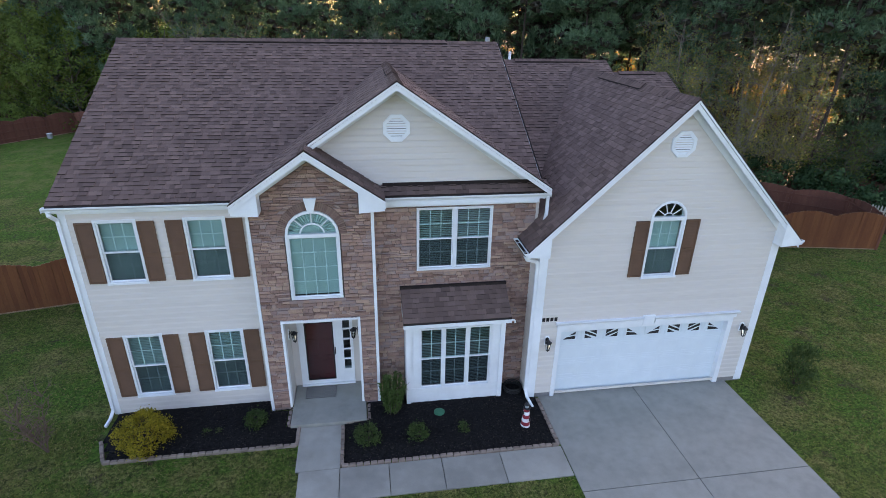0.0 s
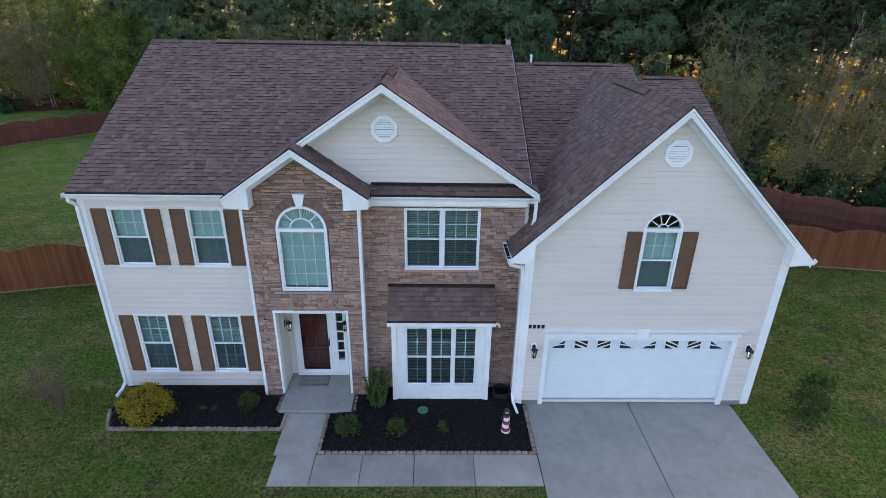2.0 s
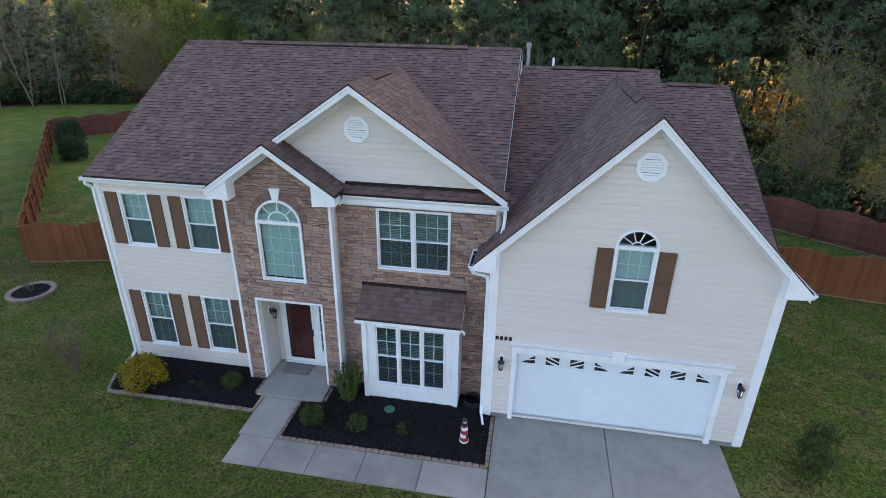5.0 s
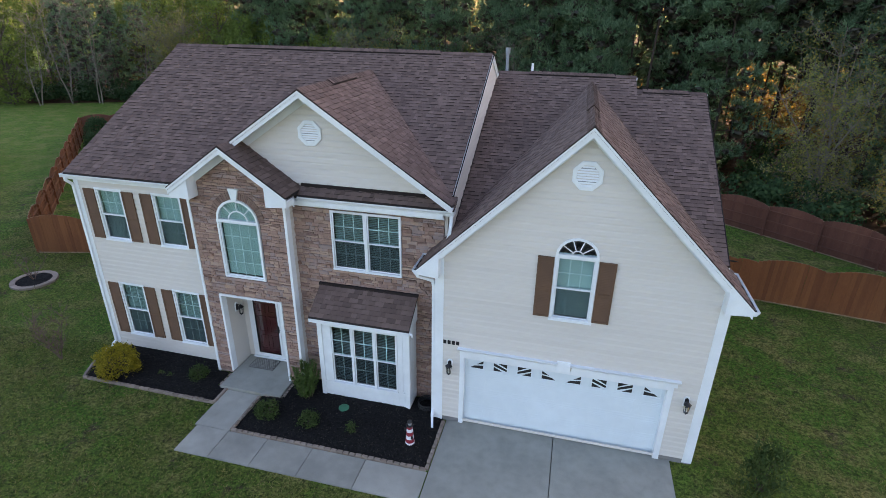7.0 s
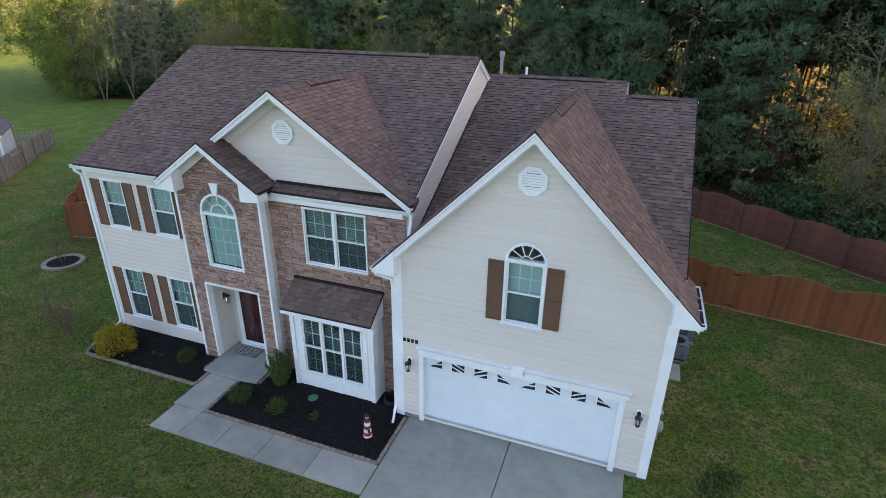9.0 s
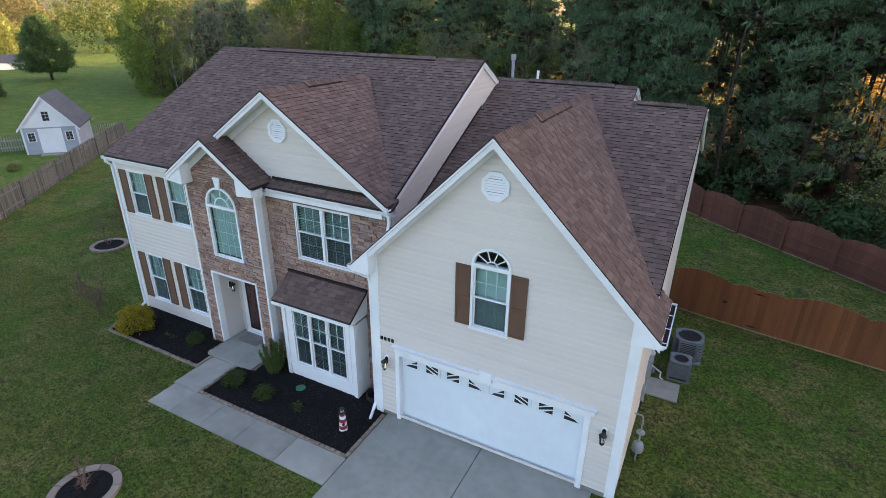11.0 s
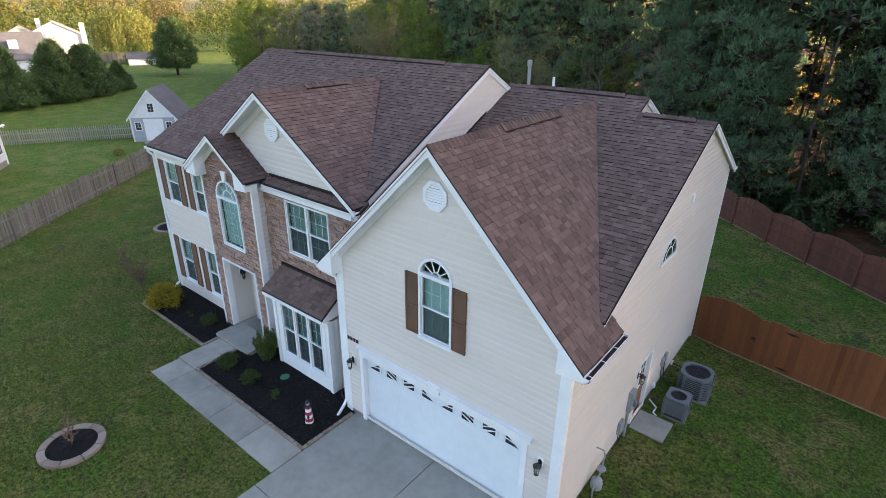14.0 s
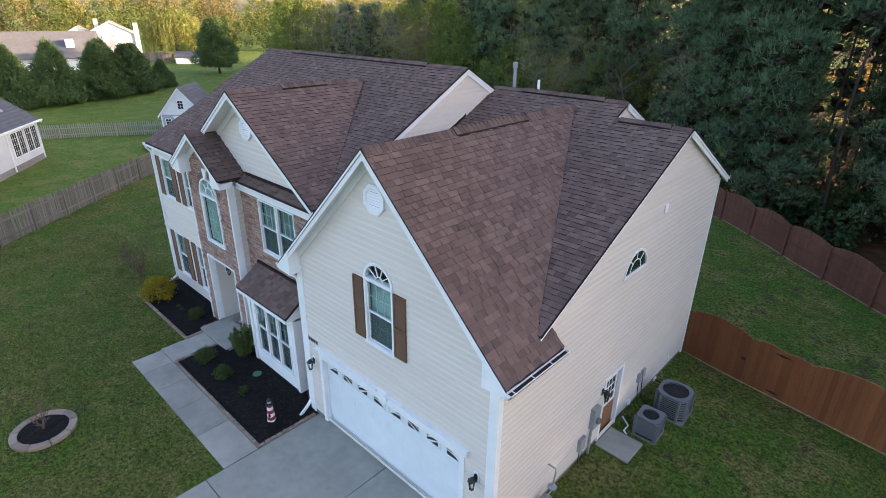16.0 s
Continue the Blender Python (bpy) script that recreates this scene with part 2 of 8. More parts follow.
# ---------------------------------------------------------------- mesh helpers
class M:
    """Collects vertices and faces of one part."""

    def __init__(self):
        self.v, self.f = [], []

    def add(self, verts, faces):
        n = len(self.v)
        self.v += [tuple(p) for p in verts]
        self.f += [tuple(n + i for i in f) for f in faces]
        return self

    def hexa(self, p):
        """Eight corners: four below (or in front), four above, in the same turn."""
        return self.add(p, [(3, 2, 1, 0), (4, 5, 6, 7), (0, 1, 5, 4), (1, 2, 6, 5), (2, 3, 7, 6), (3, 0, 4, 7)])

    def box(self, x0, x1, y0, y1, z0, z1):
        return self.hexa([(x0, y0, z0), (x1, y0, z0), (x1, y1, z0), (x0, y1, z0), (x0, y0, z1), (x1, y0, z1), (x1, y1, z1), (x0, y1, z1)])

    def prism(self, poly, axis, a, b):
        """A polygon of (u, v) pushed from a to b along an axis."""
        put = {"x": lambda u, v, d: (d, u, v), "y": lambda u, v, d: (u, d, v), "z": lambda u, v, d: (u, v, d)}[axis]
        n = len(poly)
        verts = [put(u, v, a) for u, v in poly] + [put(u, v, b) for u, v in poly]
        faces = [tuple(range(n))[::-1], tuple(range(n, 2 * n))] + [(i, (i + 1) % n, n + (i + 1) % n, n + i) for i in range(n)]
        return self.add(verts, faces)

    def ring(self, inner, outer, axis, a, b):
        """Frame between two outlines with the same number of corners."""
        n = len(inner)
        for i in range(n):
            j = (i + 1) % n
            self.prism([outer[i], outer[j], inner[j], inner[i]], axis, a, b)
        return self

    def tube(self, path, r, n=6, cap=True):
        """Round bar along a path; r may be one radius or one for each point."""
        path = [Vector(p) for p in path]
        rs = r if hasattr(r, "__len__") else [r] * len(path)
        base = len(self.v)
        for i, p in enumerate(path):
            d = (path[min(i + 1, len(path) - 1)] - path[max(i - 1, 0)]).normalized()
            s = d.cross(Vector((0, 0, 1)) if abs(d.z) < 0.9 else Vector((1, 0, 0))).normalized()
            t = d.cross(s)
            for k in range(n):
                a = 2 * math.pi * k / n
                self.v.append(tuple(p + (s * math.cos(a) + t * math.sin(a)) * rs[i]))
        for i in range(len(path) - 1):
            for k in range(n):
                a, b = base + i * n + k, base + i * n + (k + 1) % n
                self.f.append((a, b, b + n, a + n))
        if cap:
            self.f.append(tuple(base + k for k in range(n))[::-1])
            self.f.append(tuple(base + (len(path) - 1) * n + k for k in range(n)))
        return self

    def lathe(self, profile, n=16, at=(0, 0, 0)):
        """Turned form from (radius, z) pairs."""
        base = len(self.v)
        for r, z in profile:
            for k in range(n):
                a = 2 * math.pi * k / n
                self.v.append((at[0] + r * math.cos(a), at[1] + r * math.sin(a), at[2] + z))
        for i in range(len(profile) - 1):
            for k in range(n):
                a, b = base + i * n + k, base + i * n + (k + 1) % n
                self.f.append((a, b, b + n, a + n))
        self.f.append(tuple(base + k for k in range(n))[::-1])
        self.f.append(tuple(base + (len(profile) - 1) * n + k for k in range(n)))
        return self

    def mesh(self, name, material, smooth=False, fix=True):
        me = bpy.data.meshes.new(name)
        me.from_pydata(self.v, [], self.f)
        me.materials.append(material)
        if fix and len(self.f) < 4000:
            bm = bmesh.new()
            bm.from_mesh(me)
            bmesh.ops.recalc_face_normals(bm, faces=bm.faces)
            bm.to_mesh(me)
            bm.free()
        if smooth:
            me.shade_smooth()
        me.update()
        return me


def part(name, m, material, parent=None, label="", smooth=False, fix=True, bevel=0.0):
    ob = new(name, m.mesh(name, material, smooth, fix))
    ob.parent = parent
    if label:
        ob["label"] = label
    if bevel:
        mod = ob.modifiers.new("bevel", "BEVEL")
        mod.width, mod.segments, mod.limit_method = bevel, 2, "ANGLE"
    return ob


def thing(name, label, category, at=(0, 0, 0), rz=0.0, group="", kind=""):
    ob = new(name)
    ob.empty_display_size = 0.2
    ob.matrix_world = pose(*at, 0, 0, rz)
    return tagged(ob, label, category, group, kind)


def crossings(polys, v):
    xs = []
    for p in polys:
        for (u0, v0), (u1, v1) in zip(p, p[1:] + p[:1]):
            if (v0 <= v) != (v1 <= v):
                xs.append(u0 + (u1 - u0) * (v - v0) / (v1 - v0))
    return sorted(xs)


def bands(polys, levels, split=True):
    """Slices outlines (with holes) at levels: rows of (v0, v1, [(a0, a1, b0, b1)])."""
    lo, hi = min(v for p in polys for _, v in p), max(v for p in polys for _, v in p)
    lv = {round(v, 5) for v in levels if lo <= v <= hi} | {round(lo, 5), round(hi, 5)}
    if split:
        lv |= {round(v, 5) for p in polys for _, v in p}
    lv = sorted(lv)
    for v0, v1 in zip(lv, lv[1:]):
        if v1 - v0 < 1e-3:
            continue
        e = (v1 - v0) * 0.01
        a, b = crossings(polys, v0 + e), crossings(polys, v1 - e)
        if len(a) != len(b):
            a = b = crossings(polys, (v0 + v1) / 2)
        yield v0, v1, [(a[i], a[i + 1], b[i], b[i + 1]) for i in range(0, len(a) - 1, 2)]


def arch(u0, u1, z0, zs, rise=None, n=10):
    """Outline with a round head: springs at zs."""
    c, r = (u0 + u1) / 2, (u1 - u0) / 2
    h = rise or r
    return [(u0, z0), (u1, z0)] + [(c + r * math.cos(math.pi * k / n), zs + h * math.sin(math.pi * k / n)) for k in range(n + 1)]


def rect(u0, u1, z0, z1):
    return [(u0, z0), (u1, z0), (u1, z1), (u0, z1)]

# ---------------------------------------------------------------- the house
house = thing("house", "two-storey suburban house with beige siding, stacked stone and brown shingle roof", "house")
COURSE = 0.152
FRONT_L, FRONT_E, FRONT_S, FRONT_G = 12.6, 12.22, 12.62, 11.87     # wall planes facing the street
X_LEFT, X_MID, X_RIGHT = -6.9, 4.4, 11.1


def facing(side, plane):
    """Maps (along, outward, up) to the world for a wall."""
    return {"front": lambda u, d, z: (u, plane - d, z), "right": lambda u, d, z: (plane + d, u, z),
            "left": lambda u, d, z: (plane - d, u, z), "back": lambda u, d, z: (u, plane + d, z)}[side]


def wall_core(name, put, polys, material, label, thick=0.16):
    """The wall's body, with its openings cut through."""
    m = M()
    for v0, v1, pieces in bands(polys, []):
        for a0, a1, b0, b1 in pieces:
            m.hexa([put(a0, 0, v0), put(a1, 0, v0), put(a1, -thick, v0), put(a0, -thick, v0), put(b0, 0, v1), put(b1, 0, v1), put(b1, -thick, v1), put(b0, -thick, v1)])
    return part(name, m, material, house, label)


def lap_siding(wall, put, polys, z0=0.0):
    """Lapped boards, one object to a course, thicker at the butt."""
    top = max(v for p in polys for _, v in p)
    n = int((top - z0) / COURSE) + 2
    rows = {}
    for v0, v1, pieces in bands(polys, [z0 + COURSE * k for k in range(n)] + [z0 + COURSE * (k + 0.62) for k in range(n)]):
        k = math.floor((v0 + v1 - 2 * z0) / 2 / COURSE)
        rows.setdefault(k, []).append((v0, v1, pieces))
    for k, parts in rows.items():
        zb = z0 + k * COURSE

        def out(v):
            f = (v - zb) / COURSE
            return 0.038 - 0.006 * f / 0.62 if f < 0.62 else 0.032 - 0.028 * (f - 0.62) / 0.38
        runs = []       # stretches between openings become boards of their own
        for v0, v1, pieces in parts:
            for a0, a1, b0, b1 in pieces:
                lo, hi = min(a0, b0), max(a1, b1)
                home = next((r for r in runs if lo < r[1] - 0.01 and hi > r[0] + 0.01), None)
                if home is None:
                    home = [lo, hi, M()]
                    runs.append(home)
                home[0], home[1] = min(lo, home[0]), max(hi, home[1])
                home[2].hexa([put(a0, out(v0), v0), put(a1, out(v0), v0), put(a1, 0, v0), put(a0, 0, v0), put(b0, out(v1), v1), put(b1, out(v1), v1), put(b1, 0, v1), put(b0, 0, v1)])
        for _, _, m in runs:
            part("siding_board", m, SIDING, wall)


def stone_face(wall, put, polys, keep, seed):
    """Ledge stones in rough courses: leaning joints, some split in two; those inside keep(u, z) are objects of their own."""
    rnd = random.Random(seed)
    top = max(v for p in polys for _, v in p)
    z, levels = min(v for p in polys for _, v in p), []
    while z < top:
        levels.append(z)
        z += rnd.choice((0.07, 0.085, 0.095, 0.105, 0.115))
    rest, count = M(), 0

    def stone(m, q):
        """One stone between four corners, chamfered, its face tilted a little."""
        d = rnd.choice((0.022, 0.03, 0.038, 0.046, 0.056))
        cu, cv = sum(p[0] for p in q) / 4, sum(p[1] for p in q) / 4
        hw, hv = max(0.02, abs(q[1][0] - q[0][0]) / 2), max(0.015, abs(q[2][1] - q[1][1]) / 2)
        g, e = 0.004, rnd.uniform(0.008, 0.016)
        ring0 = [(cu + (u - cu) * (1 - g / hw) + rnd.uniform(-0.004, 0.004), cv + (v - cv) * (1 - g / hv) + rnd.uniform(-0.005, 0.005)) for u, v in q]
        ring1 = [(cu + (u - cu) * max(0.4, 1 - (g + e) / hw), cv + (v - cv) * max(0.4, 1 - (g + e) / hv)) for u, v in q]
        tilt = [rnd.uniform(-0.008, 0.008) for _ in range(4)]
        verts = [put(u, 0, v) for u, v in ring0] + [put(u, d * 0.72, v) for u, v in ring0] + [put(u, d + tilt[i], v + rnd.uniform(-0.004, 0.004)) for i, (u, v) in enumerate(ring1)]
        m.add(verts, [(i, (i + 1) % 4, 4 + (i + 1) % 4, 4 + i) for i in range(4)] + [(4 + i, 4 + (i + 1) % 4, 8 + (i + 1) % 4, 8 + i) for i in range(4)] + [(8, 9, 10, 11)])

    for v0, v1, pieces in bands(polys, levels):
        for a0, a1, b0, b1 in pieces:
            w = max(a1, b1) - min(a0, b0)
            if w < 0.03:
                continue
            cuts, u = [0.0], 0.0
            while True:
                u += rnd.choice((0.11, 0.15, 0.19, 0.23, 0.28, 0.35))
                if u > w - 0.1:
                    break
                cuts.append(u)
            cuts.append(w)
            lean = [0.0] + [rnd.uniform(-0.018, 0.018) for _ in cuts[1:-1]] + [0.0]
            for i in range(len(cuts) - 1):
                f = [(cuts[i] - lean[i]) / w, (cuts[i + 1] - lean[i + 1]) / w, (cuts[i + 1] + lean[i + 1]) / w, (cuts[i] + lean[i]) / w]
                q = [(a0 + (a1 - a0) * f[0], v0), (a0 + (a1 - a0) * f[1], v0), (b0 + (b1 - b0) * f[2], v1), (b0 + (b1 - b0) * f[3], v1)]
                stones = [q]
                if v1 - v0 > 0.08 and cuts[i + 1] - cuts[i] > 0.16 and rnd.random() < 0.3:      # two thin ones, bed over bed
                    k0, k1 = rnd.uniform(0.4, 0.6), rnd.uniform(0.4, 0.6)
                    ml = tuple(q[0][j] + (q[3][j] - q[0][j]) * k0 for j in (0, 1))
                    mr = tuple(q[1][j] + (q[2][j] - q[1][j]) * k1 for j in (0, 1))
                    stones = [[q[0], q[1], mr, ml], [ml, mr, q[2], q[3]]]
                for k in stones:
                    if count < 300 and keep((q[0][0] + q[1][0]) / 2, v0):
                        one = M()
                        stone(one, k)
                        part("stone", one, STONE, wall)
                        count += 1
                    else:
                        stone(rest, k)
    if rest.v:
        tagged(part("stone_course", rest, STONE, wall), kind="stuff")


# ---- openings (along, up)
ARCH_E = arch(-1.92, -0.64, 3.48, 5.22, 0.62)
ARCH_G = arch(7.22, 8.20, 3.74, 5.44, 0.46)
LEFT_WINDOWS = [(-6.25, -5.31, 3.97, 5.64), (-4.28, -3.32, 3.97, 5.64), (-6.25, -5.31, 0.57, 2.51), (-4.27, -3.31, 0.57, 2.51)]
UPPER_TWIN = (1.28, 3.25, 3.95, 5.68)
PORCH = (-2.21, -0.31, 0.12, 2.80)
GARAGE = (5.18, 10.2, 0.02, 2.2)
BAY = (0.92, 3.62, 0.0, 2.62)
FAN = ([(16.6, 4.98)] + [(17.24 - 0.64 * math.cos(math.pi * k / 12), 4.98 + 0.64 * math.sin(math.pi * k / 12)) for k in range(1, 12)] + [(17.88, 4.98)])[::-1]
SIDEDOOR = (16.62, 17.56, -0.12, 2.02)


def inset(p, d):
    """A convex outline drawn in by d."""
    n, out = len(p), []
    for i in range(n):
        a, b, c = Vector(p[i - 1]), Vector(p[i]), Vector(p[(i + 1) % n])
        e0, e1 = (b - a).normalized(), (c - b).normalized()
        n0, n1 = Vector((-e0.y, e0.x)), Vector((-e1.y, e1.x))
        s = n0 + n1
        s = s / max(0.3, s.dot(n0))
        out.append(tuple(b + s * d))
    return out


# ---- walls
put = facing("front", FRONT_L)
polys = [rect(X_LEFT, -2.7, 0.0, 5.9)] + [rect(a + 0.03, b - 0.03, c + 0.03, d - 0.03) for a, b, c, d in LEFT_WINDOWS]
wall_left = wall_core("wall_front_left", put, polys, SIDING, "beige lap siding wall with four shuttered windows")
lap_siding(wall_left, put, [rect(X_LEFT + 0.1, -2.7, 0.08, 5.9)] + polys[1:], 0.08)

put = facing("front", FRONT_E)
gable_e = [(-2.72, 0.0), (0.15, 0.0), (0.15, 6.28), (-1.27, 7.2), (-2.72, 6.28)]
polys = [gable_e, inset(ARCH_E, 0.03), rect(PORCH[0] - 0.03, PORCH[1] + 0.03, 0.0, PORCH[3] + 0.03)]
wall_entry = wall_core("wall_entry", put, polys, MORTAR, "stacked brown stone wall round the entry")
WALL_ENTRY = (wall_entry, put, [[(-2.7, 0.02), (0.13, 0.02), (0.13, 5.85), (-0.16, 5.85), (-0.16, 6.26), (-1.27, 6.99), (-2.38, 6.26), (-2.38, 5.85), (-2.7, 5.85)],
              [(-1.95, 3.42), (-0.61, 3.42), (-0.61, 5.22)] + arch(-2.11, -0.45, 3.42, 5.22, 0.84, 14)[2:] + [(-1.95, 5.22)], rect(PORCH[0] - 0.06, PORCH[1] + 0.06, 0.0, PORCH[3] + 0.06)])
for x, side in ((-2.72, "left"), (0.15, "right")):
    p = facing(side, x)
    w = wall_core("wall_entry_return", p, [rect(FRONT_E, FRONT_S + 0.1, 0.0, 6.2)], SIDING, "narrow siding return beside the stone entry")
    lap_siding(w, p, [rect(FRONT_E + 0.17, FRONT_S, 0.08, 5.9)], 0.08)

put = facing("front", FRONT_S)
polys = [rect(0.15, X_MID, 0.0, 5.9), rect(UPPER_TWIN[0] + 0.03, UPPER_TWIN[1] - 0.03, UPPER_TWIN[2] + 0.03, UPPER_TWIN[3] - 0.03), rect(1.05, 3.5, 0.3, 2.5)]
wall_stone = wall_core("wall_front_stone", put, polys, MORTAR, "stacked brown stone wall with a bay window")
WALL_STONE = (wall_stone, put, [rect(0.17, X_MID, 0.02, 5.86), rect(*UPPER_TWIN), rect(BAY[0], BAY[1], 0.0, 2.75)])

put = facing("front", FRONT_G)
gable_g = [(X_MID, 0.1), (X_RIGHT, 0.1), (X_RIGHT, 4.95), (7.72, 8.27), (X_MID, 4.95)]
polys = [gable_g, inset(ARCH_G, 0.03), rect(GARAGE[0] - 0.05, GARAGE[1] + 0.05, 0.1, GARAGE[3] + 0.03)]
wall_garage = wall_core("wall_garage_front", put, polys, SIDING, "beige lap siding gable wall over the garage door")
lap_siding(wall_garage, put, [[(X_MID + 0.18, 0.16), (X_RIGHT - 0.18, 0.16), (X_RIGHT - 0.18, 5.06), (7.72, 8.22), (X_MID + 0.18, 5.06)], inset(ARCH_G, 0.03), rect(GARAGE[0] - 0.06, GARAGE[1] + 0.06, 0.1, GARAGE[3] + 0.05)], 0.08)
for a, b in ((X_MID + 0.01, GARAGE[0] - 0.1), (GARAGE[1] + 0.1, X_RIGHT - 0.01)):
    part("foundation", M().box(a, b, FRONT_G - 0.012, FRONT_G + 0.14, -0.1, 0.16), BLOCKGREY, house, "grey block footing below the siding")

put = facing("left", X_MID)
w = wall_core("wall_garage_return", put, [rect(FRONT_G, FRONT_S, 0.0, 4.9)], SIDING, "siding return between garage and stone wall")
lap_siding(w, put, [rect(FRONT_G + 0.1, FRONT_S - 0.06, 0.08, 4.75)], 0.08)

put = facing("right", X_RIGHT)
side = [(FRONT_G, -0.25), (22.6, -0.4), (22.6, 6.32), (19.15, 8.12), (13.0, 5.02), (FRONT_G, 4.95)]
door_hole, fan_hole = rect(SIDEDOOR[0] - 0.02, SIDEDOOR[1] + 0.02, SIDEDOOR[2], SIDEDOOR[3] + 0.02), inset(FAN, 0.04)
wall_right = wall_core("wall_right", put, [side, door_hole, fan_hole], SIDING, "tall beige siding side wall with a fan window and a side door")
lap_siding(wall_right, put, [[(FRONT_G + 0.1, 0.12), (22.5, 0.12), (22.5, 6.38), (19.15, 8.16), (13.0, 5.03), (FRONT_G + 0.1, 4.9)], rect(SIDEDOOR[0] - 0.06, SIDEDOOR[1] + 0.06, 0.0, SIDEDOOR[3] + 0.06), fan_hole], 0.0)
for a, b, z in ((FRONT_G, SIDEDOOR[0] - 0.08, -0.3), (SIDEDOOR[1] + 0.08, 22.6, -0.45)):
    part("foundation", M().box(X_RIGHT - 0.12, X_RIGHT + 0.006, a, b, z, 0.12), BLOCKGREY, house, "grey block footing")

put = facing("right", X_MID + 0.08)
main_gable = [(FRONT_S, 4.2), (24.0, 4.2), (24.0, 6.1), (18.3, 9.16), (FRONT_S, 6.1)]
w = wall_core("wall_main_gable", put, [main_gable], SIDING, "upper siding gable above the garage wing roof")
lap_siding(w, put, [[(12.7, 4.9), (23.9, 4.9), (23.9, 6.1), (18.3, 9.16), (12.7, 6.1)]], 4.9)
put = facing("right", 9.05)
w = wall_core("wall_wing_gable", put, [[(18.6, 7.7), (22.6, 6.6), (22.6, 7.05), (19.85, 8.45)]], SIDING, "small siding gable between two roof levels")
lap_siding(w, put, [[(18.8, 7.7), (22.5, 6.7), (22.5, 7.08), (19.85, 8.45)]], 6.7)
put = facing("front", 12.76)
gable_u = [(-1.2, 6.6), (0.3, 6.1), (4.5, 6.1), (4.42, 6.22), (0.82, 8.62), (-1.2, 7.25)]
w = wall_core("wall_upper_gable", put, [gable_u], SIDING, "siding triangle of the upper front gable")
lap_siding(w, put, [[(-1.15, 6.6), (0.3, 6.12), (4.4, 6.12), (4.4, 6.22), (0.82, 8.60), (-1.15, 7.25)]], 6.13)
wall_core("wall_left_end", facing("left", X_LEFT), [[(FRONT_L, 0.0), (24.0, 0.0), (24.0, 6.1), (18.3, 9.16), (FRONT_L, 6.1)]], SIDING, "plain siding end wall")
wall_core("wall_back", facing("back", 24.0), [rect(X_LEFT, X_MID, -0.3, 6.1)], SIDING, "plain back wall")
wall_core("wall_wing_back", facing("back", 22.6), [[(X_MID, -0.5), (X_RIGHT, -0.5), (X_RIGHT, 6.45), (9.05, 6.45), (9.05, 7.16), (X_MID, 7.16)]], SIDING, "plain back wall of the garage wing")
# unseen box and partitions added so that the windows stay dark
part("inner_wall", M().box(10.2, 10.25, 16.2, 18.3, 4.5, 6.0).box(10.2, 10.94, 16.2, 16.25, 4.5, 6.0).box(10.2, 10.94, 18.25, 18.3, 4.5, 6.0).box(10.2, 10.94, 16.2, 18.3, 4.5, 4.55).box(10.2, 10.94, 16.2, 18.3, 5.9, 5.95), DECK, house, "unseen dark box added to darken the fan window")
m = M()
for x0, x1, y0, y1, z0, z1 in ((-6.7, 4.2, 15.2, 15.3, 0, 6.0), (4.6, 10.9, 15.2, 15.3, 2.7, 6), (9.2, 9.3, 14, 22, 2.7, 6), (-6.7, 4.2, 12.8, 15.2, 2.9, 3.05), (-6.7, 4.2, 12.8, 15.2, -0.05, 0.02), (-6.7, 4.2, 12.9, 15.2, 5.86, 5.92), (4.6, 10.9, 12.1, 22.4, 2.6, 2.7)):
    m.box(x0, x1, y0, y1, z0, z1)
part("inner_wall", m, INSIDE, house, "unseen plain partitions added behind the windows")

# ---- corner boards
for x, y, h, z0, sx, w in ((X_LEFT, FRONT_L, 5.85, 0.05, 1, 0.12), (X_MID, FRONT_G, 4.98, 0.02, 1, 0.19), (X_RIGHT, FRONT_G, 4.95, 0.05, -1, 0.19)):
    m = M().box(min(x - sx * 0.038, x + sx * w), max(x - sx * 0.038, x + sx * w), y - 0.038, y + 0.0, z0, z0 + h)
    m.box(min(x - sx * 0.038, x + sx * 0.0), max(x - sx * 0.038, x + sx * 0.0), y, y + 0.11, z0, z0 + h)
    part("corner_board", m, WHITE, house, "white vertical corner trim")
part("corner_board", M().box(X_RIGHT - 0.0, X_RIGHT + 0.042, 22.5, 22.61, -0.3, 6.3), WHITE, house)
for x0, x1 in ((-2.775, -2.70), (0.13, 0.205)):
    part("corner_board", M().box(x0, x1, FRONT_E - 0.055, FRONT_E + 0.175, 0.02, 5.85), WHITE, house)

# ---- roofs: point, up-slope direction, slope
def plane(p, d, s):
    d = Vector(d).normalized()
    return lambda x, y: p[2] + s * ((x - p[0]) * d.x + (y - p[1]) * d.y)


MAIN = ((0, 12.42, 6.06), (0, 1), 0.548)
MAINB = ((0, 24.18, 6.06), (0, -1), 0.548)
ENTRY_L, ENTRY_R = ((-1.27, 0, 7.36), (1, 0), 0.69), ((-1.27, 0, 7.36), (-1, 0), 0.69)
UP_L, UP_R = ((0.82, 0, 8.76), (1, 0), 0.67), ((0.82, 0, 8.76), (-1, 0), 0.67)
GAR_L, GAR_R = ((7.72, 0, 8.44), (1, 0), 0.976), ((7.72, 0, 8.44), (-1, 0), 0.976)
WING = ((0, 12.84, 5.06), (0, 1), 0.507)
WINGB_M, WINGB_R = ((0, 19.85, 8.614), (0, -1), 0.507), ((0, 19.15, 8.26), (0, -1), 0.507)
SHINGLED = []


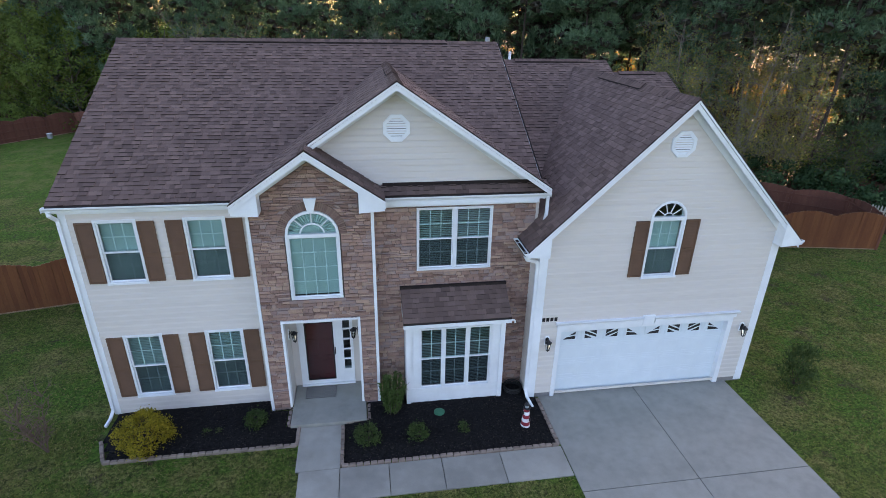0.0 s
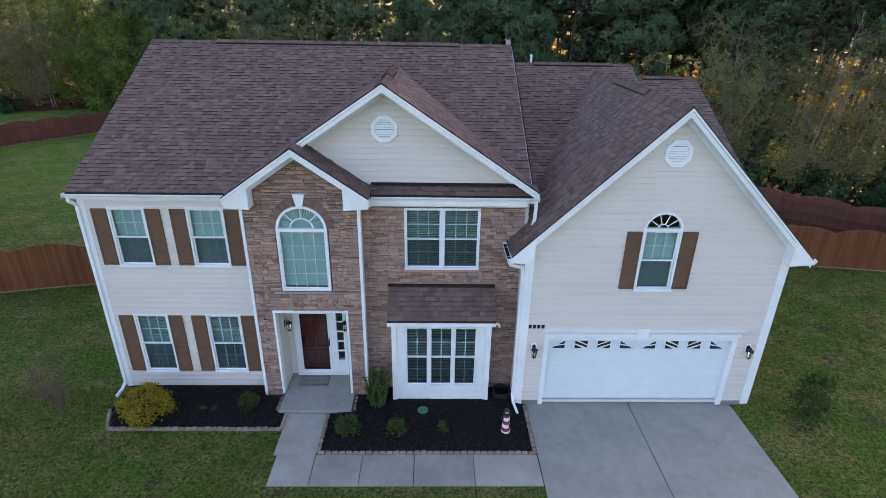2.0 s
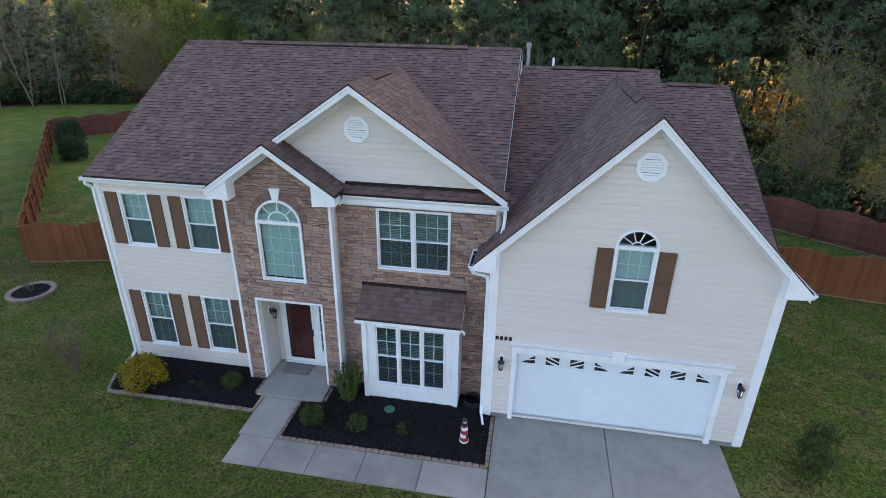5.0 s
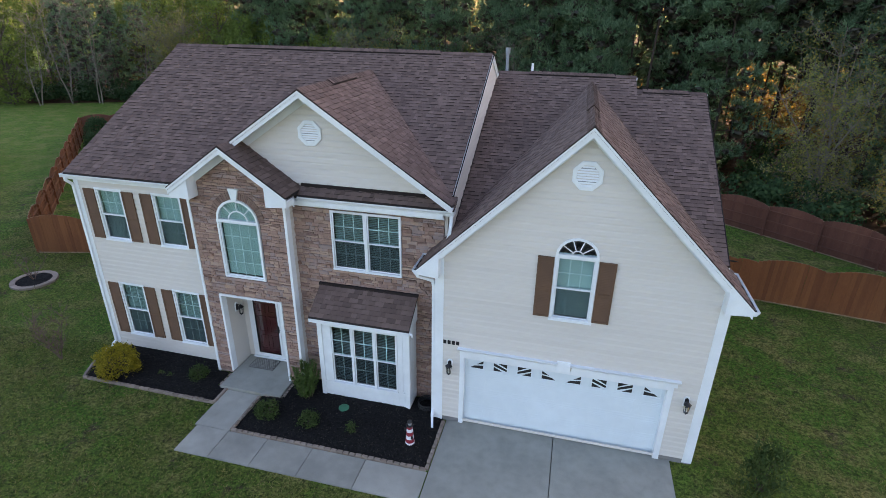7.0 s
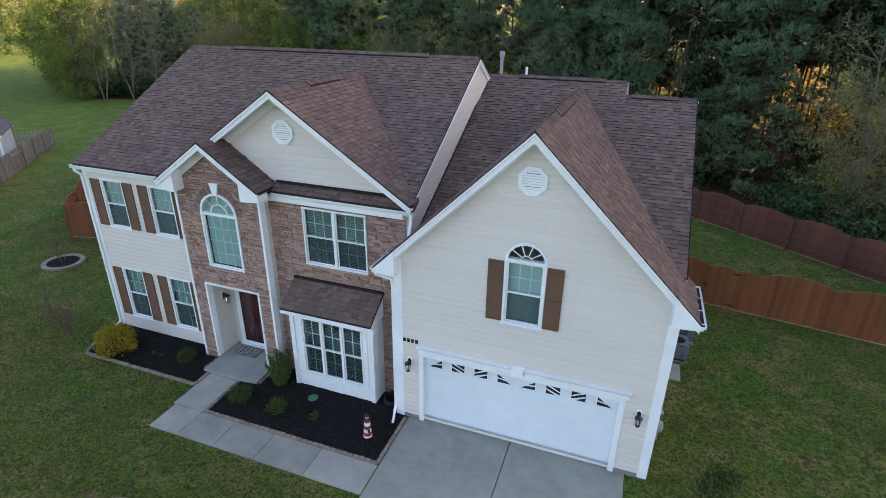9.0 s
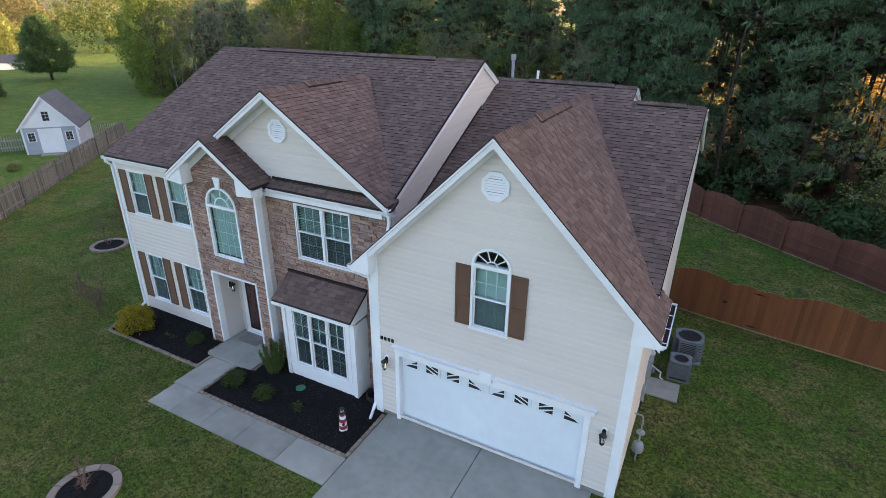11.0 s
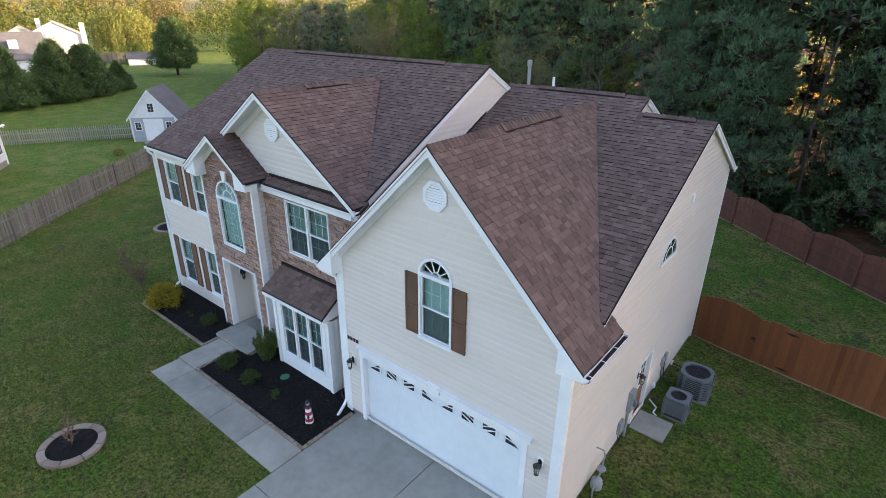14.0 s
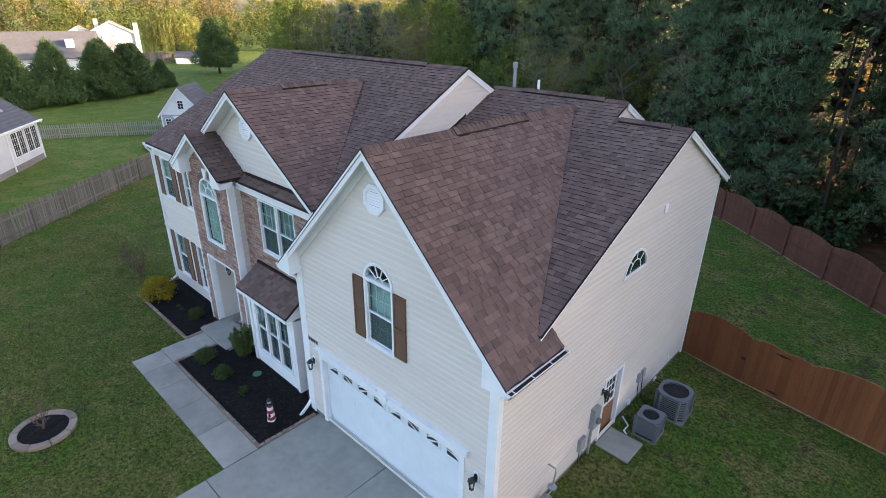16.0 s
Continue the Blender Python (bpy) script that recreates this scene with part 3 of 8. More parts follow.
def roof(label, spec, outline, keep=None):
    """A roof plane: its deck now, its shingles later."""
    z = plane(*spec)
    m = M()
    n = len(outline)
    m.add([(x, y, z(x, y) - 0.02) for x, y in outline] + [(x, y, z(x, y) - 0.09) for x, y in outline],
          [tuple(range(n)), tuple(range(n, 2 * n))[::-1]] + [(i, (i + 1) % n, n + (i + 1) % n, n + i) for i in range(n)])
    ob = part("roof", m, DECK, house, label)
    SHINGLED.append((ob, spec, outline, keep))
    return ob


roof("main roof slope of brown asphalt shingles", MAIN, [(-7.08, 12.42), (-3.0, 12.42), (-3.0, 12.62), (-1.27, 14.74), (0.82, 17.23), (4.44, 12.9), (4.5, 12.76), (4.53, 12.76), (4.53, 18.3), (-7.08, 18.3)], lambda x, y: -2 < x < 4.6 and y > 14.6)
roof("narrow shingled strip below the upper gable", MAIN, [(0.3, 12.42), (4.68, 12.42), (4.68, 12.8), (0.3, 12.8)])
roof("rear roof slope", MAINB, [(4.53, 24.18), (-7.08, 24.18), (-7.08, 18.3), (4.53, 18.3)])
roof("shingled roof over the entry", ENTRY_L, [(-3.0, 11.8), (-1.27, 11.8), (-1.27, 14.74), (-3.0, 12.62)])
roof("shingled roof over the entry", ENTRY_R, [(-1.27, 11.8), (0.46, 11.8), (0.46, 12.62), (-0.2, 13.44), (-1.27, 14.74)])
roof("upper gable roof slope", UP_L, [(-1.27, 12.28), (0.82, 12.28), (0.82, 17.23), (-1.27, 14.74)])
roof("upper gable roof slope", UP_R, [(0.82, 12.28), (4.64, 12.28), (4.64, 12.66), (0.82, 17.23)], lambda x, y: True)
roof("garage roof slope", GAR_L, [(3.98, 11.545), (7.72, 11.545), (7.72, 19.4), (4.4, 13.11), (4.4, 12.6), (3.98, 12.6)])
roof("garage roof slope", GAR_R, [(7.72, 11.545), (11.46, 11.545), (11.46, 13.45), (11.12, 13.45), (11.12, 12.93), (7.72, 19.4)], lambda x, y: y < 15.5)
roof("garage wing roof slope", WING, [(4.43, 13.15), (7.72, 19.4), (11.12, 12.96), (11.2, 12.96), (11.2, 19.15), (9.12, 19.15), (9.12, 19.85), (4.43, 19.85)], lambda x, y: x > 7.7)
roof("rear wing roof slope", WINGB_M, [(9.12, 24.2), (4.43, 24.2), (4.43, 19.85), (9.12, 19.85)])
roof("rear wing roof slope", WINGB_R, [(11.2, 23.02), (9.12, 23.02), (9.12, 19.15), (11.2, 19.15)])

# ---- ridge caps and ridge vents
def ridge(a, b, s0, s1, axis):
    """Overlapping folded caps along a ridge."""
    m = M()
    n = int((Vector(b) - Vector(a)).length / 0.145)
    for i in range(n):
        p = Vector(a).lerp(Vector(b), i / n)
        q = Vector(a).lerp(Vector(b), min(1, (i + 1.25) / n))
        w = 0.15
        o = (Vector((0, w, 0)), Vector((0, -w, 0))) if axis == "x" else (Vector((w, 0, 0)), Vector((-w, 0, 0)))
        dz = Vector((0, 0, 1))
        lift0, lift1 = 0.035, 0.02
        for side, s in ((o[0], s0), (o[1], s1)):
            m.add([p + dz * lift0, p + side - dz * (s * w - lift0), q + side - dz * (s * w - lift1), q + dz * lift1, p + dz * (lift0 - 0.03), p + side - dz * (s * w - lift0 + 0.03)],
                  [(0, 1, 2, 3), (4, 5, 1, 0)])
    tagged(part("ridge_cap", m, RIDGE, house, "overlapping ridge cap shingles", fix=False), kind="stuff")


def ridge_vent(a, b, s0, s1, axis):
    """Black vent strip along part of a ridge, with folded cap shingles nailed over it."""
    w, h = 0.155, 0.036
    prof = [(-w, -s1 * w + 0.012), (-w, -s1 * w + h + 0.012), (0.0, h + 0.02), (w, -s0 * w + h + 0.012), (w, -s0 * w + 0.012), (0.0, 0.02)]
    m = M()
    if axis == "x":
        m.prism([(a[1] + u, a[2] + v) for u, v in prof], "x", a[0], b[0])
    else:
        m.prism([(a[0] + u, a[2] + v) for u, v in prof], "y", a[1], b[1])
    part("ridge_vent", m, VENT, house, "raised black ridge vent strip")
    ridge((a[0], a[1], a[2] + 0.03), (b[0], b[1], b[2] + 0.03), s0, s1, axis)


ridge((-7.08, 18.3, 9.282), (4.53, 18.3, 9.282), 0.548, 0.548, "x")
ridge_vent((-4.98, 18.3, 9.282), (2.85, 18.3, 9.282), 0.548, 0.548, "x")
ridge((-1.27, 11.8, 7.36), (-1.27, 12.74, 7.36), 0.69, 0.69, "y")
ridge((0.82, 12.28, 8.76), (0.82, 17.2, 8.76), 0.67, 0.67, "y")
ridge_vent((0.82, 14.0, 8.76), (0.82, 15.6, 8.76), 0.67, 0.67, "y")
ridge((7.72, 11.56, 8.44), (7.72, 19.38, 8.44), 0.976, 0.976, "y")
ridge_vent((7.72, 14.15, 8.44), (7.72, 16.9, 8.44), 0.976, 0.976, "y")
ridge((4.45, 19.85, 8.614), (9.12, 19.85, 8.614), 0.507, 0.507, "x")
ridge_vent((5.6, 19.85, 8.614), (8.45, 19.85, 8.614), 0.507, 0.507, "x")
ridge((9.14, 19.15, 8.26), (11.2, 19.15, 8.26), 0.507, 0.507, "x")
ridge_vent((9.3, 19.15, 8.26), (10.7, 19.15, 8.26), 0.507, 0.507, "x")

part("flashing", M().box(0.45, 4.42, 12.685, 12.722, 6.15, 6.305), VENT, house, "dark flashing at the foot of the gable siding")
part("flashing", M().prism([(12.8, 5.04), (18.3, 7.83), (18.3, 7.92), (12.8, 5.13)], "x", X_MID + 0.1, X_MID + 0.118), VENT, house, "dark step flashing along the siding")

# ---- rakes: a fascia board with a shingle mould and a soffit behind it
def rake_y(p0, p1, y_front, y_back, depth=0.17, frieze=0.34, clear=0.0):
    """Gable trim in a plane facing the street: p0, p1 are (x, z) of the roof edge."""
    m = M()
    (x0, z0), (x1, z1) = p0, p1
    m.prism([(x0, z0 - 0.03), (x1, z1 - 0.03), (x1, z1 - 0.03 - depth), (x0, z0 - 0.03 - depth)], "y", y_front, y_front + 0.035)
    m.prism([(x0, z0 - 0.018), (x1, z1 - 0.018), (x1, z1 - 0.085), (x0, z0 - 0.085)], "y", y_front - 0.022, y_front)
    part("rake_board", m, WHITE, house, "white gable trim board")
    # black strip painted in for the shadow below the shingle edge
    part("drip_edge", M().prism([(x0, z0 - 0.02), (x1, z1 - 0.02), (x1, z1 + 0.008), (x0, z0 + 0.008)], "y", y_front - 0.026, y_front - 0.004), VENT, house, "dark strip for the drip edge shadow")
    s = M().prism([(x0, z0 - 0.1), (x1, z1 - 0.1), (x1, z1 - 0.125), (x0, z0 - 0.125)], "y", y_front + 0.035, y_back)
    part("soffit", s, WHITE, house)
    k = clear / abs(x1 - x0)      # the frieze begins at the wall, the rest overhangs
    x0, z0 = x0 + (x1 - x0) * k, z0 + (z1 - z0) * k
    s = M().prism([(x0, z0 - 0.12), (x1, z1 - 0.12), (x1, z1 - frieze), (x0, z0 - frieze)], "y", y_back - 0.03, y_back)
    part("frieze_board", s, WHITE, house)


def rake_x(p0, p1, x_front, x_back, depth=0.17):
    """Gable trim facing sideways: p0, p1 are (y, z)."""
    m = M()
    (y0, z0), (y1, z1) = p0, p1
    m.prism([(y0, z0 - 0.03), (y1, z1 - 0.03), (y1, z1 - 0.03 - depth), (y0, z0 - 0.03 - depth)], "x", x_front - 0.035, x_front)
    m.prism([(y0, z0 - 0.03), (y1, z1 - 0.03), (y1, z1 - 0.09), (y0, z0 - 0.09)], "x", x_front, x_front + 0.02)
    part("rake_board", m, WHITE, house, "white gable trim board")
    # the same painted shadow strip, facing sideways
    part("drip_edge", M().prism([(y0, z0 - 0.028), (y1, z1 - 0.028), (y1, z1 + 0.004), (y0, z0 + 0.004)], "x", x_front + 0.004, x_front + 0.03), VENT, house, "dark strip for the drip edge shadow")
    if x_front - x_back > 0.08:
        part("soffit", M().prism([(y0, z0 - 0.1), (y1, z1 - 0.1), (y1, z1 - 0.125), (y0, z0 - 0.125)], "x", x_back, x_front - 0.035), WHITE, house)


rake_y((-3.02, 6.155), (-1.27, 7.36), 11.8, FRONT_E - 0.03)
rake_y((0.48, 6.155), (-1.27, 7.36), 11.8, FRONT_E - 0.03)
rake_y((-1.22, 7.40), (0.82, 8.76), 12.28, 12.74)
rake_y((4.66, 6.19), (0.82, 8.76), 12.28, 12.74)
rake_y((3.96, 4.77), (7.72, 8.44), 11.56, FRONT_G - 0.02, 0.2, 0.33, 0.4)
rake_y((11.48, 4.77), (7.72, 8.44), 11.56, FRONT_G - 0.02, 0.2, 0.33, 0.4)
rake_x((12.42, 6.06), (18.3, 9.282), 4.55, X_MID + 0.08)
rake_x((24.18, 6.06), (18.3, 9.282), 4.55, X_MID + 0.08)
rake_x((12.96, 5.12), (19.15, 8.26), 11.2, X_RIGHT, 0.08)
rake_x((23.02, 6.32), (19.15, 8.26), 11.24, X_RIGHT)
rake_x((24.2, 6.43), (19.85, 8.614), 9.14, 9.05)


def eave_return(x_in, x_out, y0, y1, z_low, z_in, z_out):
    """Boxed cornice end: a wedge that closes the foot of a rake."""
    part("eave_return", M().prism([(x_in, z_low), (x_out, z_low + 0.04), (x_out, z_out - 0.05), (x_in, z_in - 0.05)], "y", y0, y1), WHITE, house, "white boxed cornice end")


eave_return(-2.4, -3.0, 11.83, FRONT_E + 0.02, 5.85, 6.57, 6.155)
eave_return(-0.14, 0.46, 11.83, FRONT_E + 0.02, 5.85, 6.57, 6.155)
eave_return(4.52, 3.97, 11.532, FRONT_G + 0.02, 4.59, 5.32, 4.78)
eave_return(10.92, 11.47, 11.532, FRONT_G + 0.02, 4.59, 5.32, 4.78)

# ---- gutters, fascia, downspouts
GUTTER = [(0.0, 0.0), (-0.065, 0.0), (-0.075, 0.04), (-0.115, 0.075), (-0.12, 0.115), (-0.112, 0.115), (-0.105, 0.08), (-0.062, 0.045), (-0.055, 0.012), (-0.004, 0.012), (-0.004, 0.115), (0.0, 0.115)]


def gutter(a, b, y, z):
    part("gutter", M().prism([(y + u, z + v) for u, v in GUTTER], "x", a, b).box(a, a + 0.006, y - 0.115, y, z + 0.0, z + 0.11).box(b - 0.006, b, y - 0.115, y, z, z + 0.11), WHITE, house, "white aluminium eaves gutter")


gutter(-7.14, -3.0, 12.46, 5.92)
gutter(0.48, 4.7, 12.46, 5.92)
for x0, x1 in ((-7.08, -2.72), (0.15, 4.66)):
    part("soffit", M().box(x0, x1, 12.462, FRONT_S + 0.03, 5.86, 5.9).box(x0, x1, 12.465, 12.48, 5.9, 6.04), WHITE, house)
part("fascia", M().box(0.19, X_MID, FRONT_S - 0.075, FRONT_S - 0.05, 5.72, 5.80).box(0.19, X_MID, 12.40, FRONT_S - 0.05, 5.80, 5.915), WHITE, house)
part("fascia", M().box(-6.9, -2.76, FRONT_L - 0.03, FRONT_L, 5.8, 5.88), WHITE, house)
for x, sx in ((11.475, 1), (3.965, -1)):
    y0, y1 = (11.54, 13.47) if sx > 0 else (11.54, 12.56)
    m = M().prism([(x - sx * u, 4.63 + v) for u, v in GUTTER], "y", y0, y1)
    for y in (y0, y1 - 0.006):
        m.prism([(x, 4.63), (x + sx * 0.065, 4.63), (x + sx * 0.075, 4.67), (x + sx * 0.115, 4.705), (x + sx * 0.12, 4.745), (x, 4.745)], "y", y, y + 0.006)
    trough = part("gutter", m, WHITE, house, "white aluminium eaves gutter")
    # dark strip added for the shade in the trough
    part("gutter_litter", M().box(min(x + sx * 0.006, x + sx * 0.1), max(x + sx * 0.006, x + sx * 0.1), y0 + 0.012, y1 - 0.012, 4.665, 4.70), VENT, trough, "dark strip for the shade inside the gutter")
    y = y0 + 0.12
    while y < y1:
        part("gutter_hanger", M().box(min(x, x + sx * 0.116), max(x, x + sx * 0.116), y, y + 0.022, 4.735, 4.742), WHITE, trough)
        y += 0.6
part("gutter", M().box(9.2, 11.26, 23.02, 23.13, 6.2, 6.31), WHITE, house, "white aluminium eaves gutter")


def downspout(path):
    m = M()
    for p, q in zip(path, path[1:]):
        p, q = Vector(p), Vector(q)
        d = (q - p).normalized()
        s = d.cross(Vector((0, 1, 0)) if abs(d.y) < 0.8 else Vector((1, 0, 0))).normalized()
        t = d.cross(s)
        w, h = s * 0.04, t * 0.03
        p, q = p - d * 0.02, q + d * 0.02
        m.hexa([p - w - h, p + w - h, p + w + h, p - w + h, q - w - h, q + w - h, q + w + h, q - w + h])
    part("downspout", m, WHITE, house, "white downspout with elbows", bevel=0.008)


downspout([(-7.02, 12.4, 5.92), (-7.02, 12.4, 5.84), (-6.94, 12.53, 5.68), (-6.94, 12.53, 0.22), (-6.98, 12.35, 0.08), (-7.0, 12.1, 0.05)])
downspout([(4.62, 12.4, 5.92), (4.62, 12.4, 5.72), (4.6, 12.34, 5.5), (4.56, 12.33, 5.3)])
downspout([(3.91, 11.66, 4.62), (3.97, 11.68, 4.52), (4.3, 11.85, 4.36), (4.32, 11.87, 4.2), (4.32, 11.87, 0.3), (4.34, 11.72, 0.16), (4.42, 11.42, 0.05)])

# ---------------------------------------------------------------- windows and doors
def pbox(m, put, u0, u1, d0, d1, z0, z1):
    return m.hexa([put(u0, d0, z0), put(u1, d0, z0), put(u1, d1, z0), put(u0, d1, z0), put(u0, d0, z1), put(u1, d0, z1), put(u1, d1, z1), put(u0, d1, z1)])


def pprism(m, put, poly, d0, d1):
    n = len(poly)
    return m.add([put(u, d0, z) for u, z in poly] + [put(u, d1, z) for u, z in poly],
                 [tuple(range(n))[::-1], tuple(range(n, 2 * n))] + [(i, (i + 1) % n, n + (i + 1) % n, n + i) for i in range(n)])


def pring(m, put, outer, inner, d0, d1, open_end=False):
    n = len(outer)
    for i in range(n - (1 if open_end else 0)):
        j = (i + 1) % n
        pprism(m, put, [outer[i], outer[j], inner[j], inner[i]], d0, d1)
    return m


def pane(put, poly, d, parent):
    ob = part("pane", pprism(M(), put, poly, d - 0.006, d), GLASS, parent)
    ob.visible_shadow = False
    return ob


def blind(put, u0, u1, z0, z1, d, parent, open_share=0.0):
    """Horizontal slats hung inside, tilted nearly shut."""
    m = M()
    z = z1 - 0.02
    while z > z0 + 0.02:
        lean, drop = ((0.021, 0.012) if open_share > 0.7 else (0.014, 0.003)) if open_share else (0.006, 0.046)
        m.add([put(u0, d - lean, z), put(u1, d - lean, z), put(u1, d + lean, z - drop), put(u0, d + lean, z - drop)], [(0, 1, 2, 3)])
        z -= 0.05
    pbox(m, put, u0, u1, d - 0.02, d + 0.02, z1 - 0.04, z1)
    part("blind", m, BLIND, parent, "white slatted blind behind the glass", fix=False)


def sash(put, u0, u1, z0, z1, d, cols, rows, parent, rail=0.04):
    """A glazed sash with thin grille bars behind the glass."""
    m, g = M(), M()
    outer, inner = rect(u0, u1, z0, z1), rect(u0 + rail, u1 - rail, z0 + rail, z1 - rail)
    pring(m, put, outer, inner, d - 0.035, d)
    for k in range(1, cols):
        u = u0 + rail + (u1 - u0 - 2 * rail) * k / cols
        pbox(g, put, u - 0.012, u + 0.012, d - 0.048, d - 0.038, z0 + rail, z1 - rail)
    for k in range(1, rows):
        z = z0 + rail + (z1 - z0 - 2 * rail) * k / rows
        pbox(g, put, u0 + rail, u1 - rail, d - 0.047, d - 0.0385, z - 0.012, z + 0.012)
    part("sash", m, WHITE, parent)
    part("grille", g, WHITE, parent)
    pane(put, inner, d - 0.030, parent)


def double_hung(put, u0, u1, z0, z1, cols, rows, parent=None, label="white double-hung window with grilles and blinds", casing=0.06, bare=False, slats=0.0, rail=0.04):
    m = M()
    outer, inner = rect(u0, u1, z0, z1), rect(u0 + casing, u1 - casing, z0 + casing, z1 - casing)
    pring(m, put, outer, inner, -0.1, 0.03)
    pbox(m, put, u0 - 0.006, u1 + 0.006, 0.0, 0.045, z0 - 0.01, z0 + 0.03)
    win = parent or part("window", m, WHITE, house, label)
    if parent:
        part("window_frame", m, WHITE, parent)
    a, b, c, d = u0 + casing, u1 - casing, z0 + casing, z1 - casing
    mid = (c + d) / 2
    sash(put, a, b, mid - 0.02, d, 0.0, cols, rows, win, rail)
    sash(put, a, b, c, mid + 0.02, -0.04, cols, rows, win, rail)
    part("insect_screen", pprism(M(), put, rect(a + rail, b - rail, c + rail, mid - 0.02), -0.036, -0.034), SCREEN, win)
    if not bare:
        blind(put, a + 0.01, b - 0.01, c, d, -0.13, win, slats)
    return win


def shutter(put, u0, u1, z0, z1):
    """Louvred panel shutter in two fields."""
    m = M()
    outer = rect(u0, u1, z0, z1)
    mid = z0 + (z1 - z0) * 0.47
    s = 0.045
    pring(m, put, outer, rect(u0 + s, u1 - s, z0 + s, z1 - s), 0.0, 0.05)
    pbox(m, put, u0 + s, u1 - s, 0.0, 0.05, mid - 0.03, mid + 0.03)
    pbox(m, put, u0 + 0.01, u1 - 0.01, 0.0, 0.024, z0 + 0.01, z1 - 0.01)
    body = part("shutter", m, SHUTTER, house, "brown louvred window shutter")
    lv = M()
    z = z0 + s + 0.01
    while z < z1 - s - 0.03:
        if not (mid - 0.06 < z < mid + 0.03):
            lv.add([put(u0 + s, 0.044, z), put(u1 - s, 0.044, z), put(u1 - s, 0.034, z + 0.028), put(u0 + s, 0.034, z + 0.028)], [(0, 1, 2, 3)])
        z += 0.042
    part("louvre", lv, SHUTTER, body, fix=False)


putL = facing("front", FRONT_L - 0.02)
for i, (a, b, c, d) in enumerate(LEFT_WINDOWS):
    double_hung(putL, a, b, c, d, 3, 2, casing=0.05, slats=0.0 if i < 2 else 0.9)
    shutter(putL, a - 0.395, a - 0.012, c + 0.05, d - 0.05)
    shutter(putL, b + 0.012, b + 0.395, c + 0.05, d - 0.05)

putS = facing("front", FRONT_S - 0.045)
a, b, c, d = UPPER_TWIN
twin = part("window", pbox(M(), putS, (a + b) / 2 - 0.008, (a + b) / 2 + 0.008, -0.1, 0.034, c + 0.01, d - 0.01), WHITE, house, "white twin double-hung window with blinds")
double_hung(putS, a, (a + b) / 2 - 0.002, c, d, 3, 2, twin, casing=0.04, slats=0.8, rail=0.032)
double_hung(putS, (a + b) / 2 + 0.002, b, c, d, 3, 2, twin, casing=0.04, slats=0.8, rail=0.032)
part("window_sill", pbox(M(), putS, a - 0.03, b + 0.03, -0.03, 0.045, c - 0.075, c - 0.02), STONE, twin)


def round_top(put, outline, zs, cols, rows, parent_label, sill=True, spokes=4, hub=0.24, lower=None, frame=0.06):
    """Window with a rounded light above a straight one."""
    m = M()
    inner = inset(outline, frame)
    pring(m, put, outline, inner, -0.1, 0.035)
    u0, u1, z0 = outline[0][0], outline[1][0], outline[0][1]
    top = max(z for _, z in outline)
    pbox(m, put, u0 + 0.02, u1 - 0.02, -0.1, 0.04, zs - 0.055, zs + 0.025)
    if sill:
        pbox(m, put, u0 - 0.02, u1 + 0.02, 0.0, 0.06, z0 - 0.02, z0 + 0.04)
    win = part("window", m, WHITE, house, parent_label)
    c, r, h = (u0 + u1) / 2, (u1 - u0) / 2 - frame, top - zs - frame
    g = M()
    for k in range(1, spokes):
        an = math.pi * k / spokes
        du, dz = math.cos(an), math.sin(an)
        nu, nz = -dz * 0.011, du * 0.011
        pprism(g, put, [(c + du * r * hub + nu, zs + dz * h * hub + nz), (c + du * r * hub - nu, zs + dz * h * hub - nz), (c + du * r - nu, zs + dz * h - nz), (c + du * r + nu, zs + dz * h + nz)], -0.03, -0.012)
    n = 12
    for k in range(n):
        a0, a1 = math.pi * k / n, math.pi * (k + 1) / n
        q = [(c + math.cos(t) * r * s, zs + math.sin(t) * h * s) for t, s in ((a0, hub - 0.03), (a1, hub - 0.03), (a1, hub + 0.03), (a0, hub + 0.03))]
        pprism(g, put, q, -0.031, -0.011)
    part("grille", g, WHITE, win)
    fan = [(u0 + frame, zs + 0.02), (u1 - frame, zs + 0.02)] + [p for p in inset(outline, frame)[2:] if p[1] > zs + 0.03]
    pane(put, fan, -0.035, win)
    if lower == "fixed":
        sash(put, u0 + frame, u1 - frame, z0 + frame, zs - 0.05, 0.0, cols, rows, win, 0.03)
    elif lower == "hung":
        a, b, lo, hi = u0 + frame, u1 - frame, z0 + frame - 0.02, zs - 0.05
        mid = (lo + hi) / 2
        sash(put, a, b, mid - 0.02, hi, 0.0, cols, rows, win)
        sash(put, a, b, lo, mid + 0.02, -0.04, cols, rows, win)
        part("insect_screen", pprism(M(), put, rect(a + 0.04, b - 0.04, lo + 0.04, mid - 0.02), -0.036, -0.034), SCREEN, win)
    return win


putE = facing("front", FRONT_E - 0.035)
wa = round_top(putE, ARCH_E, 5.22, 4, 4, "tall round-headed white window with pleated shade", lower="fixed", hub=0.5, sill=False)
blind(putE, -1.85, -0.71, 3.55, 5.18, -0.13, wa)
m = M()
n = 22
